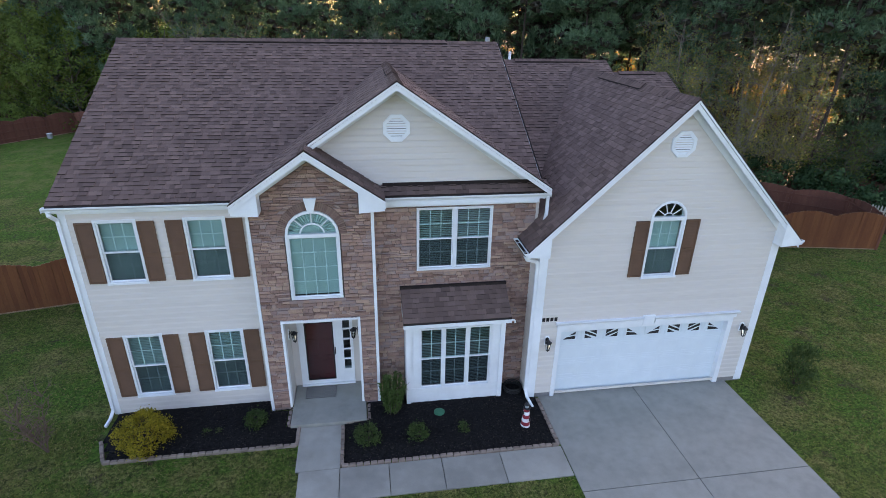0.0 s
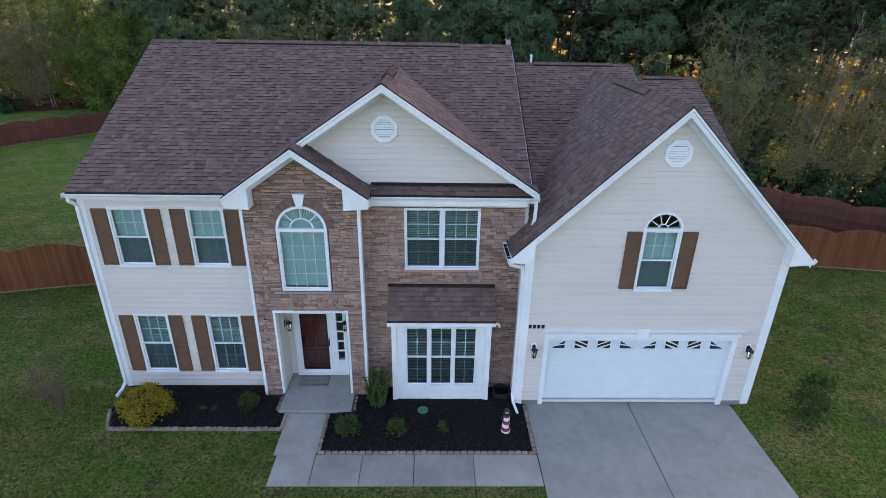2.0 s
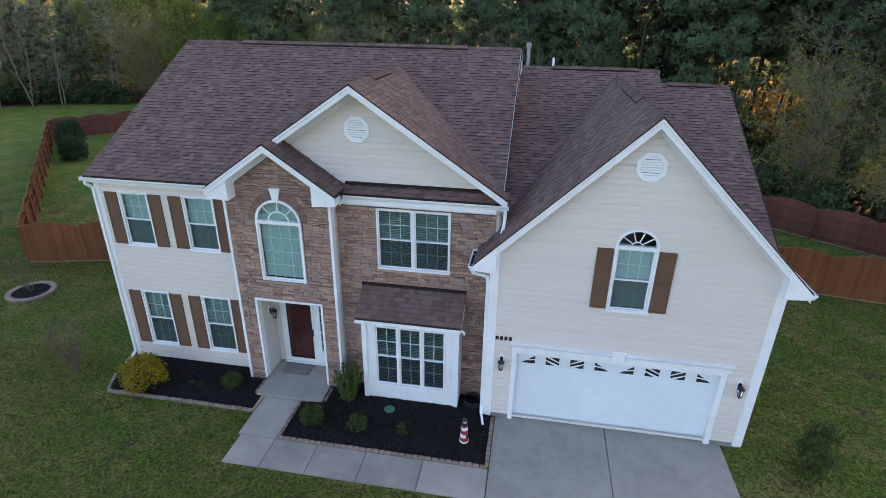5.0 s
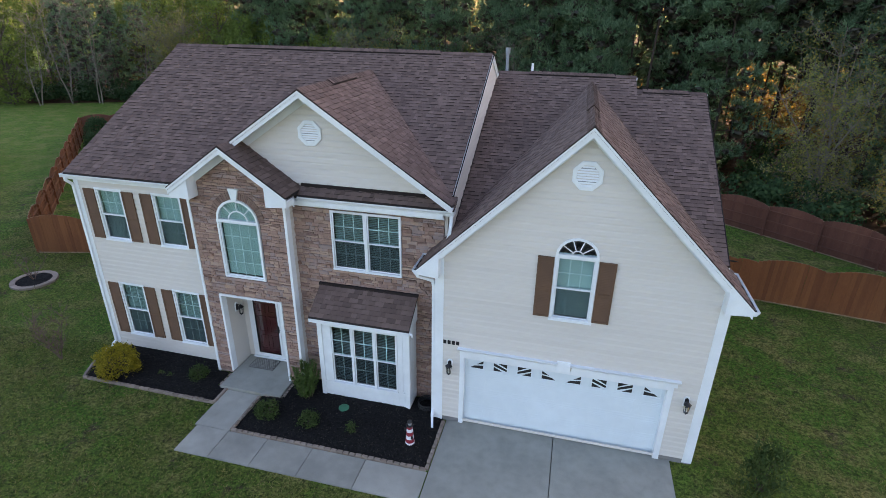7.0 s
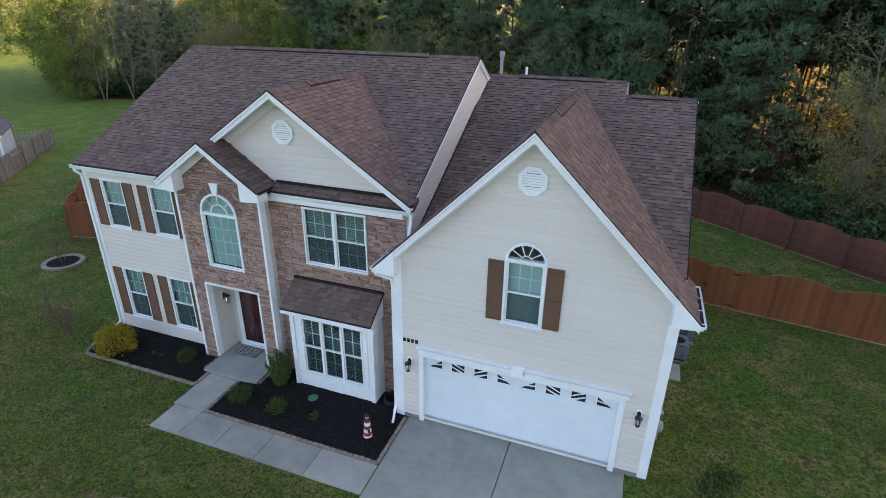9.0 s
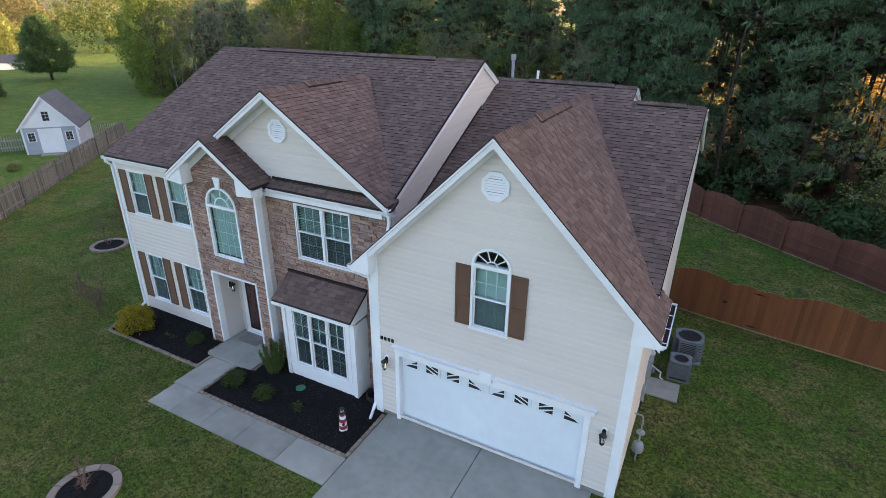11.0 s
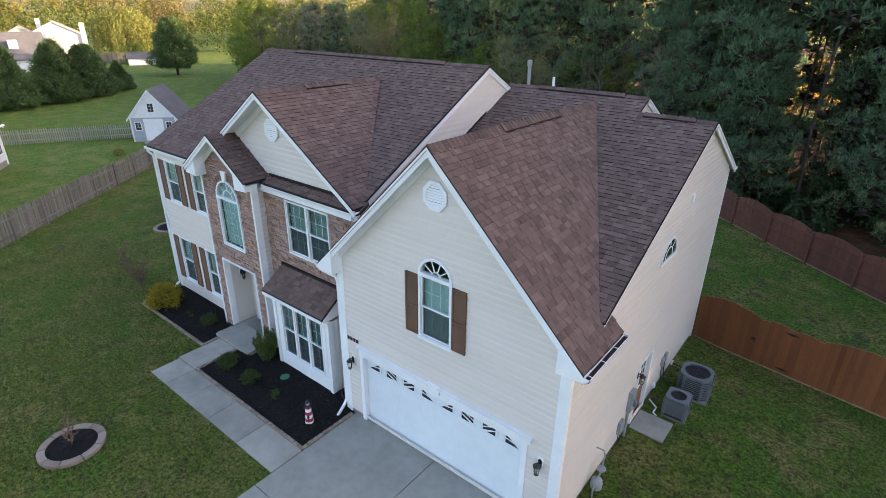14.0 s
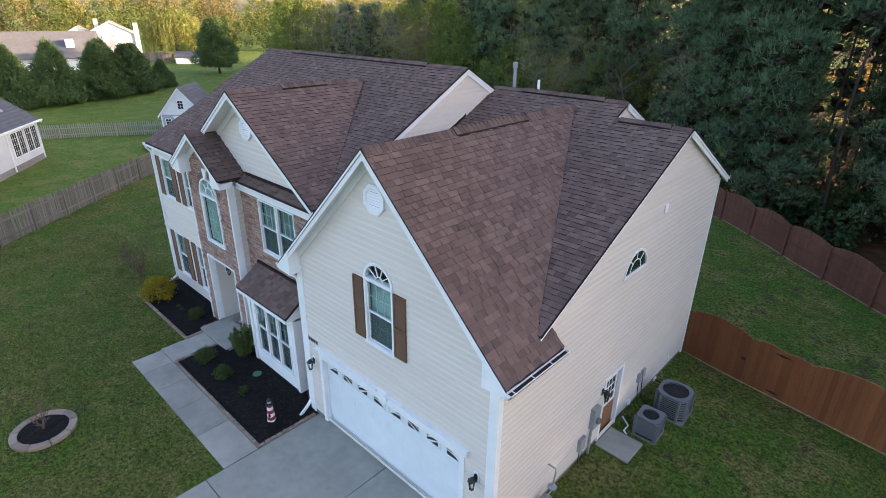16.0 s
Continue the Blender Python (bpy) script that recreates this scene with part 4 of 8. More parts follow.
for k in range(n):     # pleated fan shade behind the round head
    t0, t1 = math.pi * k / n, math.pi * (k + 1) / n
    tm = (t0 + t1) / 2
    hub_p = putE(-1.28, -0.13, 5.22)
    m.add([hub_p, putE(-1.28 + 0.6 * math.cos(t0), -0.13, 5.22 + 0.58 * math.sin(t0)), putE(-1.28 + 0.6 * math.cos(tm), -0.10, 5.22 + 0.58 * math.sin(tm)), putE(-1.28 + 0.6 * math.cos(t1), -0.13, 5.22 + 0.58 * math.sin(t1))], [(0, 1, 2), (0, 2, 3)])
part("fan_shade", m, BLIND, wa, "pleated fan shade behind the glass", fix=False)
part("window_sill", pbox(M(), putE, -1.98, -0.58, -0.02, 0.035, 3.38, 3.455), STONE, wa)

putG = facing("front", FRONT_G - 0.02)
wg = round_top(putG, ARCH_G, 5.44, 3, 2, "white round-headed window over the garage", lower="hung", hub=0.3, spokes=5)
blind(putG, 7.29, 8.13, 3.8, 5.38, -0.13, wg)
shutter(putG, 6.83, 7.205, 3.79, 5.37)
shutter(putG, 8.215, 8.60, 3.79, 5.37)
putR = facing("right", X_RIGHT + 0.015)
fan_win = part("window", pring(M(), putR, FAN, inset(FAN, 0.06), -0.05, 0.035), WHITE, house, "half-round white fan window in the side wall")
g = M()
for an in (0.25, 0.5, 0.75):
    t = math.pi * an
    du, dz = math.cos(t), math.sin(t)
    pprism(g, putR, [(17.24 + du * 0.28 - dz * 0.012, 5.06 + dz * 0.28 + du * 0.012), (17.24 + du * 0.28 + dz * 0.012, 5.06 + dz * 0.28 - du * 0.012), (17.24 + du * 0.55 + dz * 0.012, 5.04 + dz * 0.55 - du * 0.012), (17.24 + du * 0.55 - dz * 0.012, 5.04 + dz * 0.55 + du * 0.012)], 0.002, 0.012)
for k in range(10):
    t0, t1 = math.pi * k / 10, math.pi * (k + 1) / 10
    pprism(g, putR, [(17.24 + math.cos(t) * s, 5.06 + math.sin(t) * s) for t, s in ((t0, 0.27), (t1, 0.27), (t1, 0.295), (t0, 0.295))], 0.002, 0.013)
part("grille", g, WHITE, fan_win)
part("pane", pprism(M(), putR, inset(FAN, 0.055), -0.006, 0.004), DARKPANE, fan_win, "opaque pane coloured for its dark reflection")

# ---- stone arch over the tall window, with keystone
VOUSSOIRS = part("stone_arch", pring(M(), facing("front", FRONT_E), arch(-2.11, -0.45, 5.2, 5.22, 0.84)[2:], arch(-1.92, -0.64, 5.2, 5.22, 0.63)[2:], 0.0, 0.012), MORTAR, house, "arch of upright bricks over the window")
part("keystone", M().prism([(-1.345, 5.80), (-1.205, 5.80), (-1.12, 6.15), (-1.42, 6.15)], "y", FRONT_E - 0.09, FRONT_E), WHITE, house, "white keystone", bevel=0.01)

# ---- octagonal gable vents
def gable_vent(x, y, z):
    r = 0.345
    oct8 = [(x + r * math.cos(math.pi / 8 + math.pi / 4 * k), z + r * math.sin(math.pi / 8 + math.pi / 4 * k)) for k in range(8)]
    v = part("gable_vent", pring(M(), facing("front", y), oct8, [(x + (u - x) * 0.72, z + (w - z) * 0.72) for u, w in oct8], 0.0, 0.05), WHITE, house, "white octagonal louvred gable vent", bevel=0.008)
    for k in range(8):
        zz = z - 0.2 + k * 0.058
        half = min(0.232, 0.335 - abs(zz - z))
        part("slat", M().hexa([(x - half, y - 0.048, zz - 0.028), (x + half, y - 0.048, zz - 0.028), (x + half, y - 0.042, zz - 0.028), (x - half, y - 0.042, zz - 0.028), (x - half, y - 0.026, zz + 0.006), (x + half, y - 0.026, zz + 0.006), (x + half, y - 0.02, zz + 0.006), (x - half, y - 0.02, zz + 0.006)]), WHITE, v)
    part("vent_back", M().prism([(x + (u - x) * 0.75, z + (w - z) * 0.75) for u, w in oct8], "y", y - 0.006, y - 0.002), METER, v)


gable_vent(0.82, 12.735, 7.64)
gable_vent(7.71, FRONT_G - 0.02, 7.34)

# ---- bay window with its little roof
bay = part("bay_window", M().box(1.0, 3.55, 11.99, 12.05, 0.02, 0.56), WHITE, house, "white panelled bay with three sash windows and shingled roof")
for q in ((0.93, 1.0, 11.96, FRONT_S, 0.02, 2.66), (3.55, 3.62, 11.96, FRONT_S, 0.02, 2.66), (0.93, 3.62, 11.97, FRONT_S, 2.6, 2.66), (1.0, 1.28, 11.99, 12.05, 0.56, 2.5), (3.27, 3.55, 11.99, 12.05, 0.56, 2.5), (1.0, 3.55, 11.99, 12.05, 2.5, 2.62)):
    part("side_panel", M().box(*q), WHITE, bay)
for x0, x1 in ((0.92, 1.05), (3.5, 3.63)):
    part("corner_board", M().box(x0, x1, 11.94, 11.99, 0.02, 2.62), WHITE, bay)
part("frieze_board", M().box(0.88, 3.67, 11.9, 11.99, 2.56, 2.72), WHITE, bay)
part("apron_rail", M().box(1.05, 3.5, 11.965, 11.99, 0.42, 0.56), WHITE, bay)
for x in (1.2, 3.35):
    part("board", M().box(x - 0.07, x + 0.07, 11.975, 11.99, 0.56, 2.5), WHITE, bay)
k = 1.08
while k < 3.5:
    part("board", M().box(k, min(k + 0.182, 3.5), 11.982, 11.99, 0.03, 0.42), WHITE, bay)
    k += 0.185
for x0, y in ((3.62, 0), (0.93, 0)):
    for j in range(4):
        yy = 12.0 + j * 0.15
        part("board", M().box(x0 - 0.004 if x0 < 2 else x0, x0 if x0 < 2 else x0 + 0.012, yy, yy + 0.14, 0.04, 2.6), WHITE, bay)
putB = facing("front", 11.985)
for j in range(3):
    a = 1.28 + j * 0.663
    w = double_hung(putB, a, a + 0.664, 0.54, 2.5, 2, 2, label="white sash window with grilles and blind in the bay", casing=0.035, slats=0.6, rail=0.03)
BAYROOF = ((0, 11.68, 2.86), (0, 1), 0.69)
roof("little shingled roof over the bay", BAYROOF, [(0.84, 11.68), (3.70, 11.68), (3.70, 12.56), (0.84, 12.56)])
m = M()
for x0, x1 in ((0.86, 0.9), (3.64, 3.68)):
    m.prism([(11.7, 2.70), (11.7, 2.80), (12.56, 3.38), (12.56, 2.70)], "x", x0, x1)
m.box(0.84, 3.70, 11.665, 11.70, 2.70, 2.80).box(0.88, 3.66, 11.70, 12.55, 2.70, 2.73)
part("fascia", m, WHITE, bay)
part("flashing", M().box(0.82, 3.72, 12.49, 12.56, 3.425, 3.50), VENT, bay)
part("spout", M().tube([(3.66, 11.72, 2.77), (3.78, 11.70, 2.76), (3.80, 11.70, 2.68)], 0.03, 8), WHITE, bay)

# ---- recessed porch and front door
PY = 13.1
m = M().box(PORCH[0] - 0.12, PORCH[0], FRONT_E + 0.16, PY + 0.1, 0.0, 2.95).box(PORCH[1], PORCH[1] + 0.12, FRONT_E + 0.16, PY + 0.1, 0.0, 2.95)
m.box(PORCH[0], -2.02, PY, PY + 0.12, 0.1, 2.95).box(-0.50, PORCH[1], PY, PY + 0.12, 0.1, 2.95).box(-2.02, -0.50, PY, PY + 0.12, 2.42, 2.95)
part("wall_porch", m, SIDING, house, "plain beige walls of the recessed porch")
part("porch_ceiling", M().box(PORCH[0] - 0.1, PORCH[1] + 0.1, FRONT_E + 0.02, PY + 0.1, 2.8, 2.86), WHITE, house)
pt = M()
pring(pt, facing("front", FRONT_E), [(PORCH[0] - 0.06, 0.12), (PORCH[1] + 0.06, 0.12), (PORCH[1] + 0.06, PORCH[3] + 0.06), (PORCH[0] - 0.06, PORCH[3] + 0.06)][1:] + [(PORCH[0] - 0.06, 0.12)], [(PORCH[1], 0.12), (PORCH[1], PORCH[3]), (PORCH[0], PORCH[3]), (PORCH[0], 0.12)], -0.165, 0.06, True)
part("porch_trim", pt, WHITE, house, "white trim round the porch opening")
door = part("front_door", M().ring([(-1.90, 0.24), (-0.97, 0.24), (-0.97, 2.3), (-1.90, 2.3)], [(-2.02, 0.14), (-0.86, 0.14), (-0.86, 2.42), (-2.02, 2.42)], "y", PY - 0.03, PY + 0.1), WHITE, house, "maroon front door behind a white storm door")
part("storm_door_frame", M().ring([(-1.83, 0.3), (-1.04, 0.3), (-1.04, 2.24), (-1.83, 2.24)], [(-1.90, 0.22), (-0.97, 0.22), (-0.97, 2.3), (-1.90, 2.3)], "y", PY - 0.045, PY - 0.01), WHITE, door)
part("gasket", M().ring([(-1.80, 0.33), (-1.07, 0.33), (-1.07, 2.21), (-1.80, 2.21)], [(-1.83, 0.3), (-1.04, 0.3), (-1.04, 2.24), (-1.83, 2.24)], "y", PY - 0.042, PY - 0.02), BLACK, door, "black seal round the storm glass")
leaf = M().box(-1.90, -0.97, PY + 0.04, PY + 0.09, 0.2, 2.3)
for x0, x1 in ((-1.78, -1.48), (-1.39, -1.09)):
    for z0, z1 in ((0.4, 0.95), (1.05, 1.65), (1.78, 2.1)):
        leaf.ring([(x0 + 0.05, z0 + 0.05), (x1 - 0.05, z0 + 0.05), (x1 - 0.05, z1 - 0.05), (x0 + 0.05, z1 - 0.05)], [(x0, z0), (x1, z0), (x1, z1), (x0, z1)], "y", PY + 0.022, PY + 0.04)
part("door_leaf", leaf, REDDOOR, door, "maroon six-panel door leaf")
gl = part("pane", M().box(-1.83, -1.04, PY - 0.03, PY - 0.024, 0.3, 2.24), GLASS, door)
gl.visible_shadow = False
part("door_handle", M().box(-1.03, -1.0, PY - 0.06, PY - 0.04, 1.15, 1.4).tube([(-1.015, PY - 0.06, 1.27), (-1.015, PY - 0.11, 1.27), (-1.09, PY - 0.12, 1.27)], 0.012, 6), BLACK, door, "black lever handle")
side_l = part("sidelight", M().ring([(-0.78, 0.62), (-0.585, 0.62), (-0.585, 2.3), (-0.78, 2.3)], [(-0.86, 0.14), (-0.50, 0.14), (-0.50, 2.42), (-0.86, 2.42)], "y", PY - 0.03, PY + 0.1), WHITE, house, "narrow white sidelight with five panes")
for j in range(1, 5):
    z = 0.62 + 1.68 * j / 5
    part("muntin", M().box(-0.78, -0.585, PY - 0.02, PY + 0.01, z - 0.025, z + 0.025), WHITE, side_l)
gl = part("pane", M().box(-0.78, -0.585, PY + 0.0, PY + 0.006, 0.62, 2.3), GLASS, side_l)
gl.visible_shadow = False
part("threshold", M().box(-2.02, -0.5, PY - 0.09, PY - 0.03, 0.12, 0.17), WHITE, house)

# ---- garage door: four rows of eight panels
gd = part("garage_door", M().box(GARAGE[0], GARAGE[1], FRONT_G + 0.1, FRONT_G + 0.15, 0.02, 2.2), DOORWHITE, house, "white sectional double garage door with sunburst lights")
gy = FRONT_G + 0.1
W, H = (GARAGE[1] - GARAGE[0]) / 8, 2.18 / 4
for r in range(4):
    part("section_joint", M().box(GARAGE[0], GARAGE[1], gy - 0.003, gy, 0.02 + H * r, 0.025 + H * r), DOORWHITE, gd)
    for c in range(8):
        x0, z0 = GARAGE[0] + W * c, 0.02 + H * r
        if r < 3:
            o = rect(x0 + 0.05, x0 + W - 0.05, z0 + 0.06, z0 + H - 0.06)
            p = part("panel", pring(M(), facing("front", gy), o, inset(o, 0.022), 0.0, 0.004), DOORWHITE, gd)
            part("panel_field", pprism(M(), facing("front", gy), inset(o, 0.045), 0.0, 0.0035), DOORWHITE, p)
        else:
            lo, hi = z0 + 0.19, z0 + H - 0.115
            o = rect(x0 + 0.06, x0 + W - 0.06, lo - 0.06, hi + 0.05)
            p = part("panel", pring(M(), facing("front", gy), o, inset(o, 0.03), 0.0, 0.014), DOORWHITE, gd)
            # sunburst glass as opaque black wedges, the unlit garage put into their colour
            k = c % 4
            a, b = x0 + 0.14, x0 + W - 0.14
            mid, hh = (lo + hi) / 2, (hi - lo)
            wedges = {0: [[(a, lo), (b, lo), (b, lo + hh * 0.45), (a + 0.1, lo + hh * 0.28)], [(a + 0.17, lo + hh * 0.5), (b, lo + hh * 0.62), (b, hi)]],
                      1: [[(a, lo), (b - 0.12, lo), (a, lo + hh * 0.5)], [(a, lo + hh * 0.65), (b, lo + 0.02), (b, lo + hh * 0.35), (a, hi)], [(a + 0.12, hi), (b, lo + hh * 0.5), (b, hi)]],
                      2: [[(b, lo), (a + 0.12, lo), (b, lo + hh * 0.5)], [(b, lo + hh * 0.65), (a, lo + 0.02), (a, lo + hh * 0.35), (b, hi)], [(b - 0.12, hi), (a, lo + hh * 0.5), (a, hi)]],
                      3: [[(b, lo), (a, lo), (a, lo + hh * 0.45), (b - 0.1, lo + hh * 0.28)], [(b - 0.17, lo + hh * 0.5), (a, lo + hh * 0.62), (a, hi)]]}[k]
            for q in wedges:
                part("pane", pprism(M(), facing("front", gy), q, 0.0, 0.006), RUBBER, p, "opaque black wedge in place of unlit glass")
part("door_seal", M().box(GARAGE[0], GARAGE[1], gy - 0.02, gy, 0.0, 0.02), RUBBER, gd)
trim = M().box(5.06, GARAGE[0], FRONT_G - 0.05, FRONT_G + 0.14, 0.02, 2.2).box(GARAGE[1], 10.34, FRONT_G - 0.05, FRONT_G + 0.14, 0.02, 2.2).box(5.06, 10.34, FRONT_G - 0.05, FRONT_G + 0.14, 2.2, 2.3)
part("garage_trim", trim, WHITE, house, "white jamb trim round the garage door")
for a, b in ((5.0, 7.55), (7.86, 10.46)):
    part("header_board", M().box(a + 0.05, b - (0.05 if b > 8 else 0), FRONT_G - 0.06, FRONT_G, 2.3, 2.42).prism([(FRONT_G, 2.42), (FRONT_G - 0.07, 2.42), (FRONT_G - 0.14, 2.5), (FRONT_G - 0.14, 2.52), (FRONT_G, 2.52)], "x", a, b), WHITE, house, "white crown moulding above the garage door")
part("header_block", M().box(7.53, 7.88, FRONT_G - 0.075, FRONT_G, 2.27, 2.56), WHITE, house, bevel=0.01)

# ---- side door
sd = part("side_door", pring(M(), putR, rect(SIDEDOOR[0] - 0.07, SIDEDOOR[1] + 0.07, SIDEDOOR[2], SIDEDOOR[3] + 0.07), rect(SIDEDOOR[0] + 0.02, SIDEDOOR[1] - 0.02, SIDEDOOR[2] + 0.03, SIDEDOOR[3] - 0.02), -0.14, 0.03), WHITE, house, "brown side door with a white half-glazed top")
part("door_leaf", pbox(M(), putR, SIDEDOOR[0], SIDEDOOR[1], -0.13, -0.08, -0.1, SIDEDOOR[3]), TAN, sd, "tan-brown door leaf")
part("door_light", pring(M(), putR, rect(16.74, 17.44, 0.95, 1.88), rect(16.81, 17.37, 1.02, 1.81), -0.085, -0.05), WHITE, sd)
for j in (1, 2):
    part("muntin", pbox(M(), putR, 16.81, 17.37, -0.08, -0.06, 1.02 + 0.263 * j - 0.012, 1.02 + 0.263 * j + 0.012), WHITE, sd)
    part("muntin", pbox(M(), putR, 16.81 + 0.187 * j - 0.012, 16.81 + 0.187 * j + 0.012, -0.079, -0.061, 1.02, 1.81), WHITE, sd)
# opaque black pane: the darkness behind is in its colour
part("pane", pbox(M(), putR, 16.81, 17.37, -0.079, -0.073, 1.02, 1.81), RUBBER, sd, "dark glass")
part("door_handle", M().tube([(X_RIGHT - 0.07, 16.72, 0.9), (X_RIGHT - 0.0, 16.72, 0.9)], 0.03, 8), BLACK, sd)

# ---- roof pipes
part("flue_pipe", M().tube([(4.72, 20.5, 8.25), (4.72, 20.5, 9.2)], 0.055, 10).tube([(4.72, 20.5, 9.18), (4.72, 20.5, 9.36)], 0.085, 10), METER, house, "grey metal flue with a cap")
part("vent_pipe", M().tube([(5.62, 20.6, 8.2), (5.62, 20.6, 8.86)], 0.045, 10), WHITE, house, "short white vent pipe")

# ---------------------------------------------------------------- ground
def smooth(a, b, x):
    t = min(1.0, max(0.0, (x - a) / (b - a)))
    return t * t * (3 - 2 * t)


def ground_z(x, y):
    """The lot falls a little beside and behind the garage."""
    drop = -0.08 * smooth(10.6, 12.5, x) * smooth(11.0, 18.0, y)
    hump = 0.02 * math.sin(x * 0.9 + 1.3 * math.sin(y * 0.4)) * math.sin(y * 0.7 + 0.6) if (x < -7.5 or x > 11.6 or y < 8) else 0.0
    return drop + hump * 0.8


def lines(lo, hi, step, reach):
    v = list(np.arange(lo, hi + 0.01, step))
    g, a, b = step, lo, hi
    while a > -reach or b < reach:
        g *= 1.35
        a, b = a - g, b + g
        v = [a] + v + [b]
    return v


gx, gy_ = lines(-40, 34, 0.8, 2500), lines(-6, 48, 0.8, 2500)
gm = M()
gm.v = [(x, y, ground_z(x, y)) for y in gy_ for x in gx]
nx = len(gx)
gm.f = [(j * nx + i, j * nx + i + 1, (j + 1) * nx + i + 1, (j + 1) * nx + i) for j in range(len(gy_) - 1) for i in range(nx - 1)]


def lawn_shader():
    """Turf: green tufts, straw-coloured thin places, darker mottling and bare earth."""
    m = bpy.data.materials.new("lawn")
    m.use_nodes = True
    nt = m.node_tree
    b = nt.nodes["Principled BSDF"]
    b.inputs["Roughness"].default_value = 0.95
    b.inputs["Specular IOR Level"].default_value = 0.1
    geo = nt.nodes.new("ShaderNodeNewGeometry")

    def noise_at(scale, detail, lo, hi, rough=0.6):
        n = nt.nodes.new("ShaderNodeTexNoise")
        n.inputs["Scale"].default_value, n.inputs["Detail"].default_value, n.inputs["Roughness"].default_value = scale, detail, rough
        nt.links.new(geo.outputs["Position"], n.inputs["Vector"])
        r = nt.nodes.new("ShaderNodeMapRange")
        r.inputs["From Min"].default_value, r.inputs["From Max"].default_value = lo, hi
        nt.links.new(n.outputs["Fac"], r.inputs["Value"])
        return r.outputs["Result"], n

    def blend(fac, c1, c2):
        x = nt.nodes.new("ShaderNodeMix")
        x.data_type = "RGBA"
        nt.links.new(fac, x.inputs[0])
        for sock, c in ((x.inputs[6], c1), (x.inputs[7], c2)):
            if hasattr(c, "links"):
                nt.links.new(c, sock)
            else:
                sock.default_value = (*c, 1)
        return x.outputs[2]
    fine, fine_n = noise_at(11.0, 6.0, 0.41, 0.59, 0.82)
    mid, _ = noise_at(2.6, 6.0, 0.42, 0.60, 0.7)
    patch, _ = noise_at(0.62, 8.0, 0.475, 0.60, 0.72)
    earth, _ = noise_at(0.95, 9.0, 0.555, 0.65, 0.78)
    lush, _ = noise_at(0.24, 7.0, 0.42, 0.56, 0.66)
    green = blend(fine, (0.026, 0.042, 0.008), (0.168, 0.212, 0.040))
    green = blend(mid, green, blend(fine, (0.040, 0.060, 0.012), (0.115, 0.140, 0.030)))
    deep = blend(fine, (0.024, 0.056, 0.008), (0.100, 0.190, 0.026))
    green = blend(lush, green, deep)
    straw = blend(fine, (0.055, 0.054, 0.016), (0.25, 0.23, 0.075))
    turf = blend(patch, green, straw)
    tuft, _ = noise_at(4.0, 8.0, 0.50, 0.62, 0.76)
    turf = blend(tuft, turf, blend(fine, (0.022, 0.034, 0.009), (0.075, 0.10, 0.022)))
    soil = blend(fine, (0.035, 0.026, 0.016), (0.095, 0.07, 0.045))
    own = blend(earth, turf, soil)
    # greener, fuller turf past the picket fence and out on the open field
    sep = nt.nodes.new("ShaderNodeSeparateXYZ")
    nt.links.new(geo.outputs["Position"], sep.inputs[0])

    def ramp(kx, ky, c):
        p, q, t = (nt.nodes.new("ShaderNodeMath") for _ in range(3))
        p.operation, q.operation, t.operation = "MULTIPLY_ADD", "MULTIPLY_ADD", "ADD"
        nt.links.new(sep.outputs["X"], p.inputs[0])
        p.inputs[1].default_value, p.inputs[2].default_value = kx, c
        nt.links.new(sep.outputs["Y"], q.inputs[0])
        q.inputs[1].default_value = ky
        nt.links.new(p.outputs[0], q.inputs[2])
        nt.links.new(q.outputs[0], t.inputs[0])
        t.inputs[1].default_value = 0.0
        t.use_clamp = True
        return t.outputs[0]
    side, field = ramp(-1.28, -1.06, -12.8), ramp(-0.1, 0.12, -5.4)
    mx = nt.nodes.new("ShaderNodeMath")
    mx.operation = "MAXIMUM"
    nt.links.new(side, mx.inputs[0])
    nt.links.new(field, mx.inputs[1])
    rich = blend(fine, (0.040, 0.074, 0.011), (0.135, 0.225, 0.034))
    rich = blend(tuft, blend(mid, rich, (0.075, 0.125, 0.02)), (0.045, 0.07, 0.013))
    rich = blend(patch, rich, blend(fine, (0.07, 0.085, 0.02), (0.20, 0.21, 0.06)))
    nt.links.new(blend(mx.outputs[0], own, rich), b.inputs["Base Color"])
    bn = nt.nodes.new("ShaderNodeBump")
    bn.inputs["Strength"].default_value, bn.inputs["Distance"].default_value = 1.0, 0.07
    nt.links.new(fine_n.outputs["Fac"], bn.inputs["Height"])
    nt.links.new(bn.outputs["Normal"], b.inputs["Normal"])
    return m


GRASS = lawn_shader()
tagged(part("ground", gm, GRASS, smooth=True, fix=False), "patchy green and straw-brown mown lawn", "lawn", kind="structure")

LITTER = shader("leaf_litter", [(0.035, 0.018, 0.010), (0.065, 0.034, 0.018), (0.10, 0.055, 0.028)], scale=1.5, fine=14, rough=0.95, bump=0.9, stain=0.3, bump_dist=0.06, spec=0.1)
edge = [(60, -2), (34, 10), (26.0, 23.2), (8.0, 38.6), (-24.0, 52.2), (-36, 59.5), (-47, 54.2), (-55, 50.6), (-66, 57), (-84, 76), (-96, 100), (-150, 170), (150, 400), (300, 60)]
fl = M()
fl.add([(x, y, ground_z(x, y) + 0.05) for x, y in edge], [tuple(range(len(edge)))])
tagged(part("forest_floor", fl, LITTER, fix=False), "brown leaf litter under the trees", "forest floor", kind="structure")

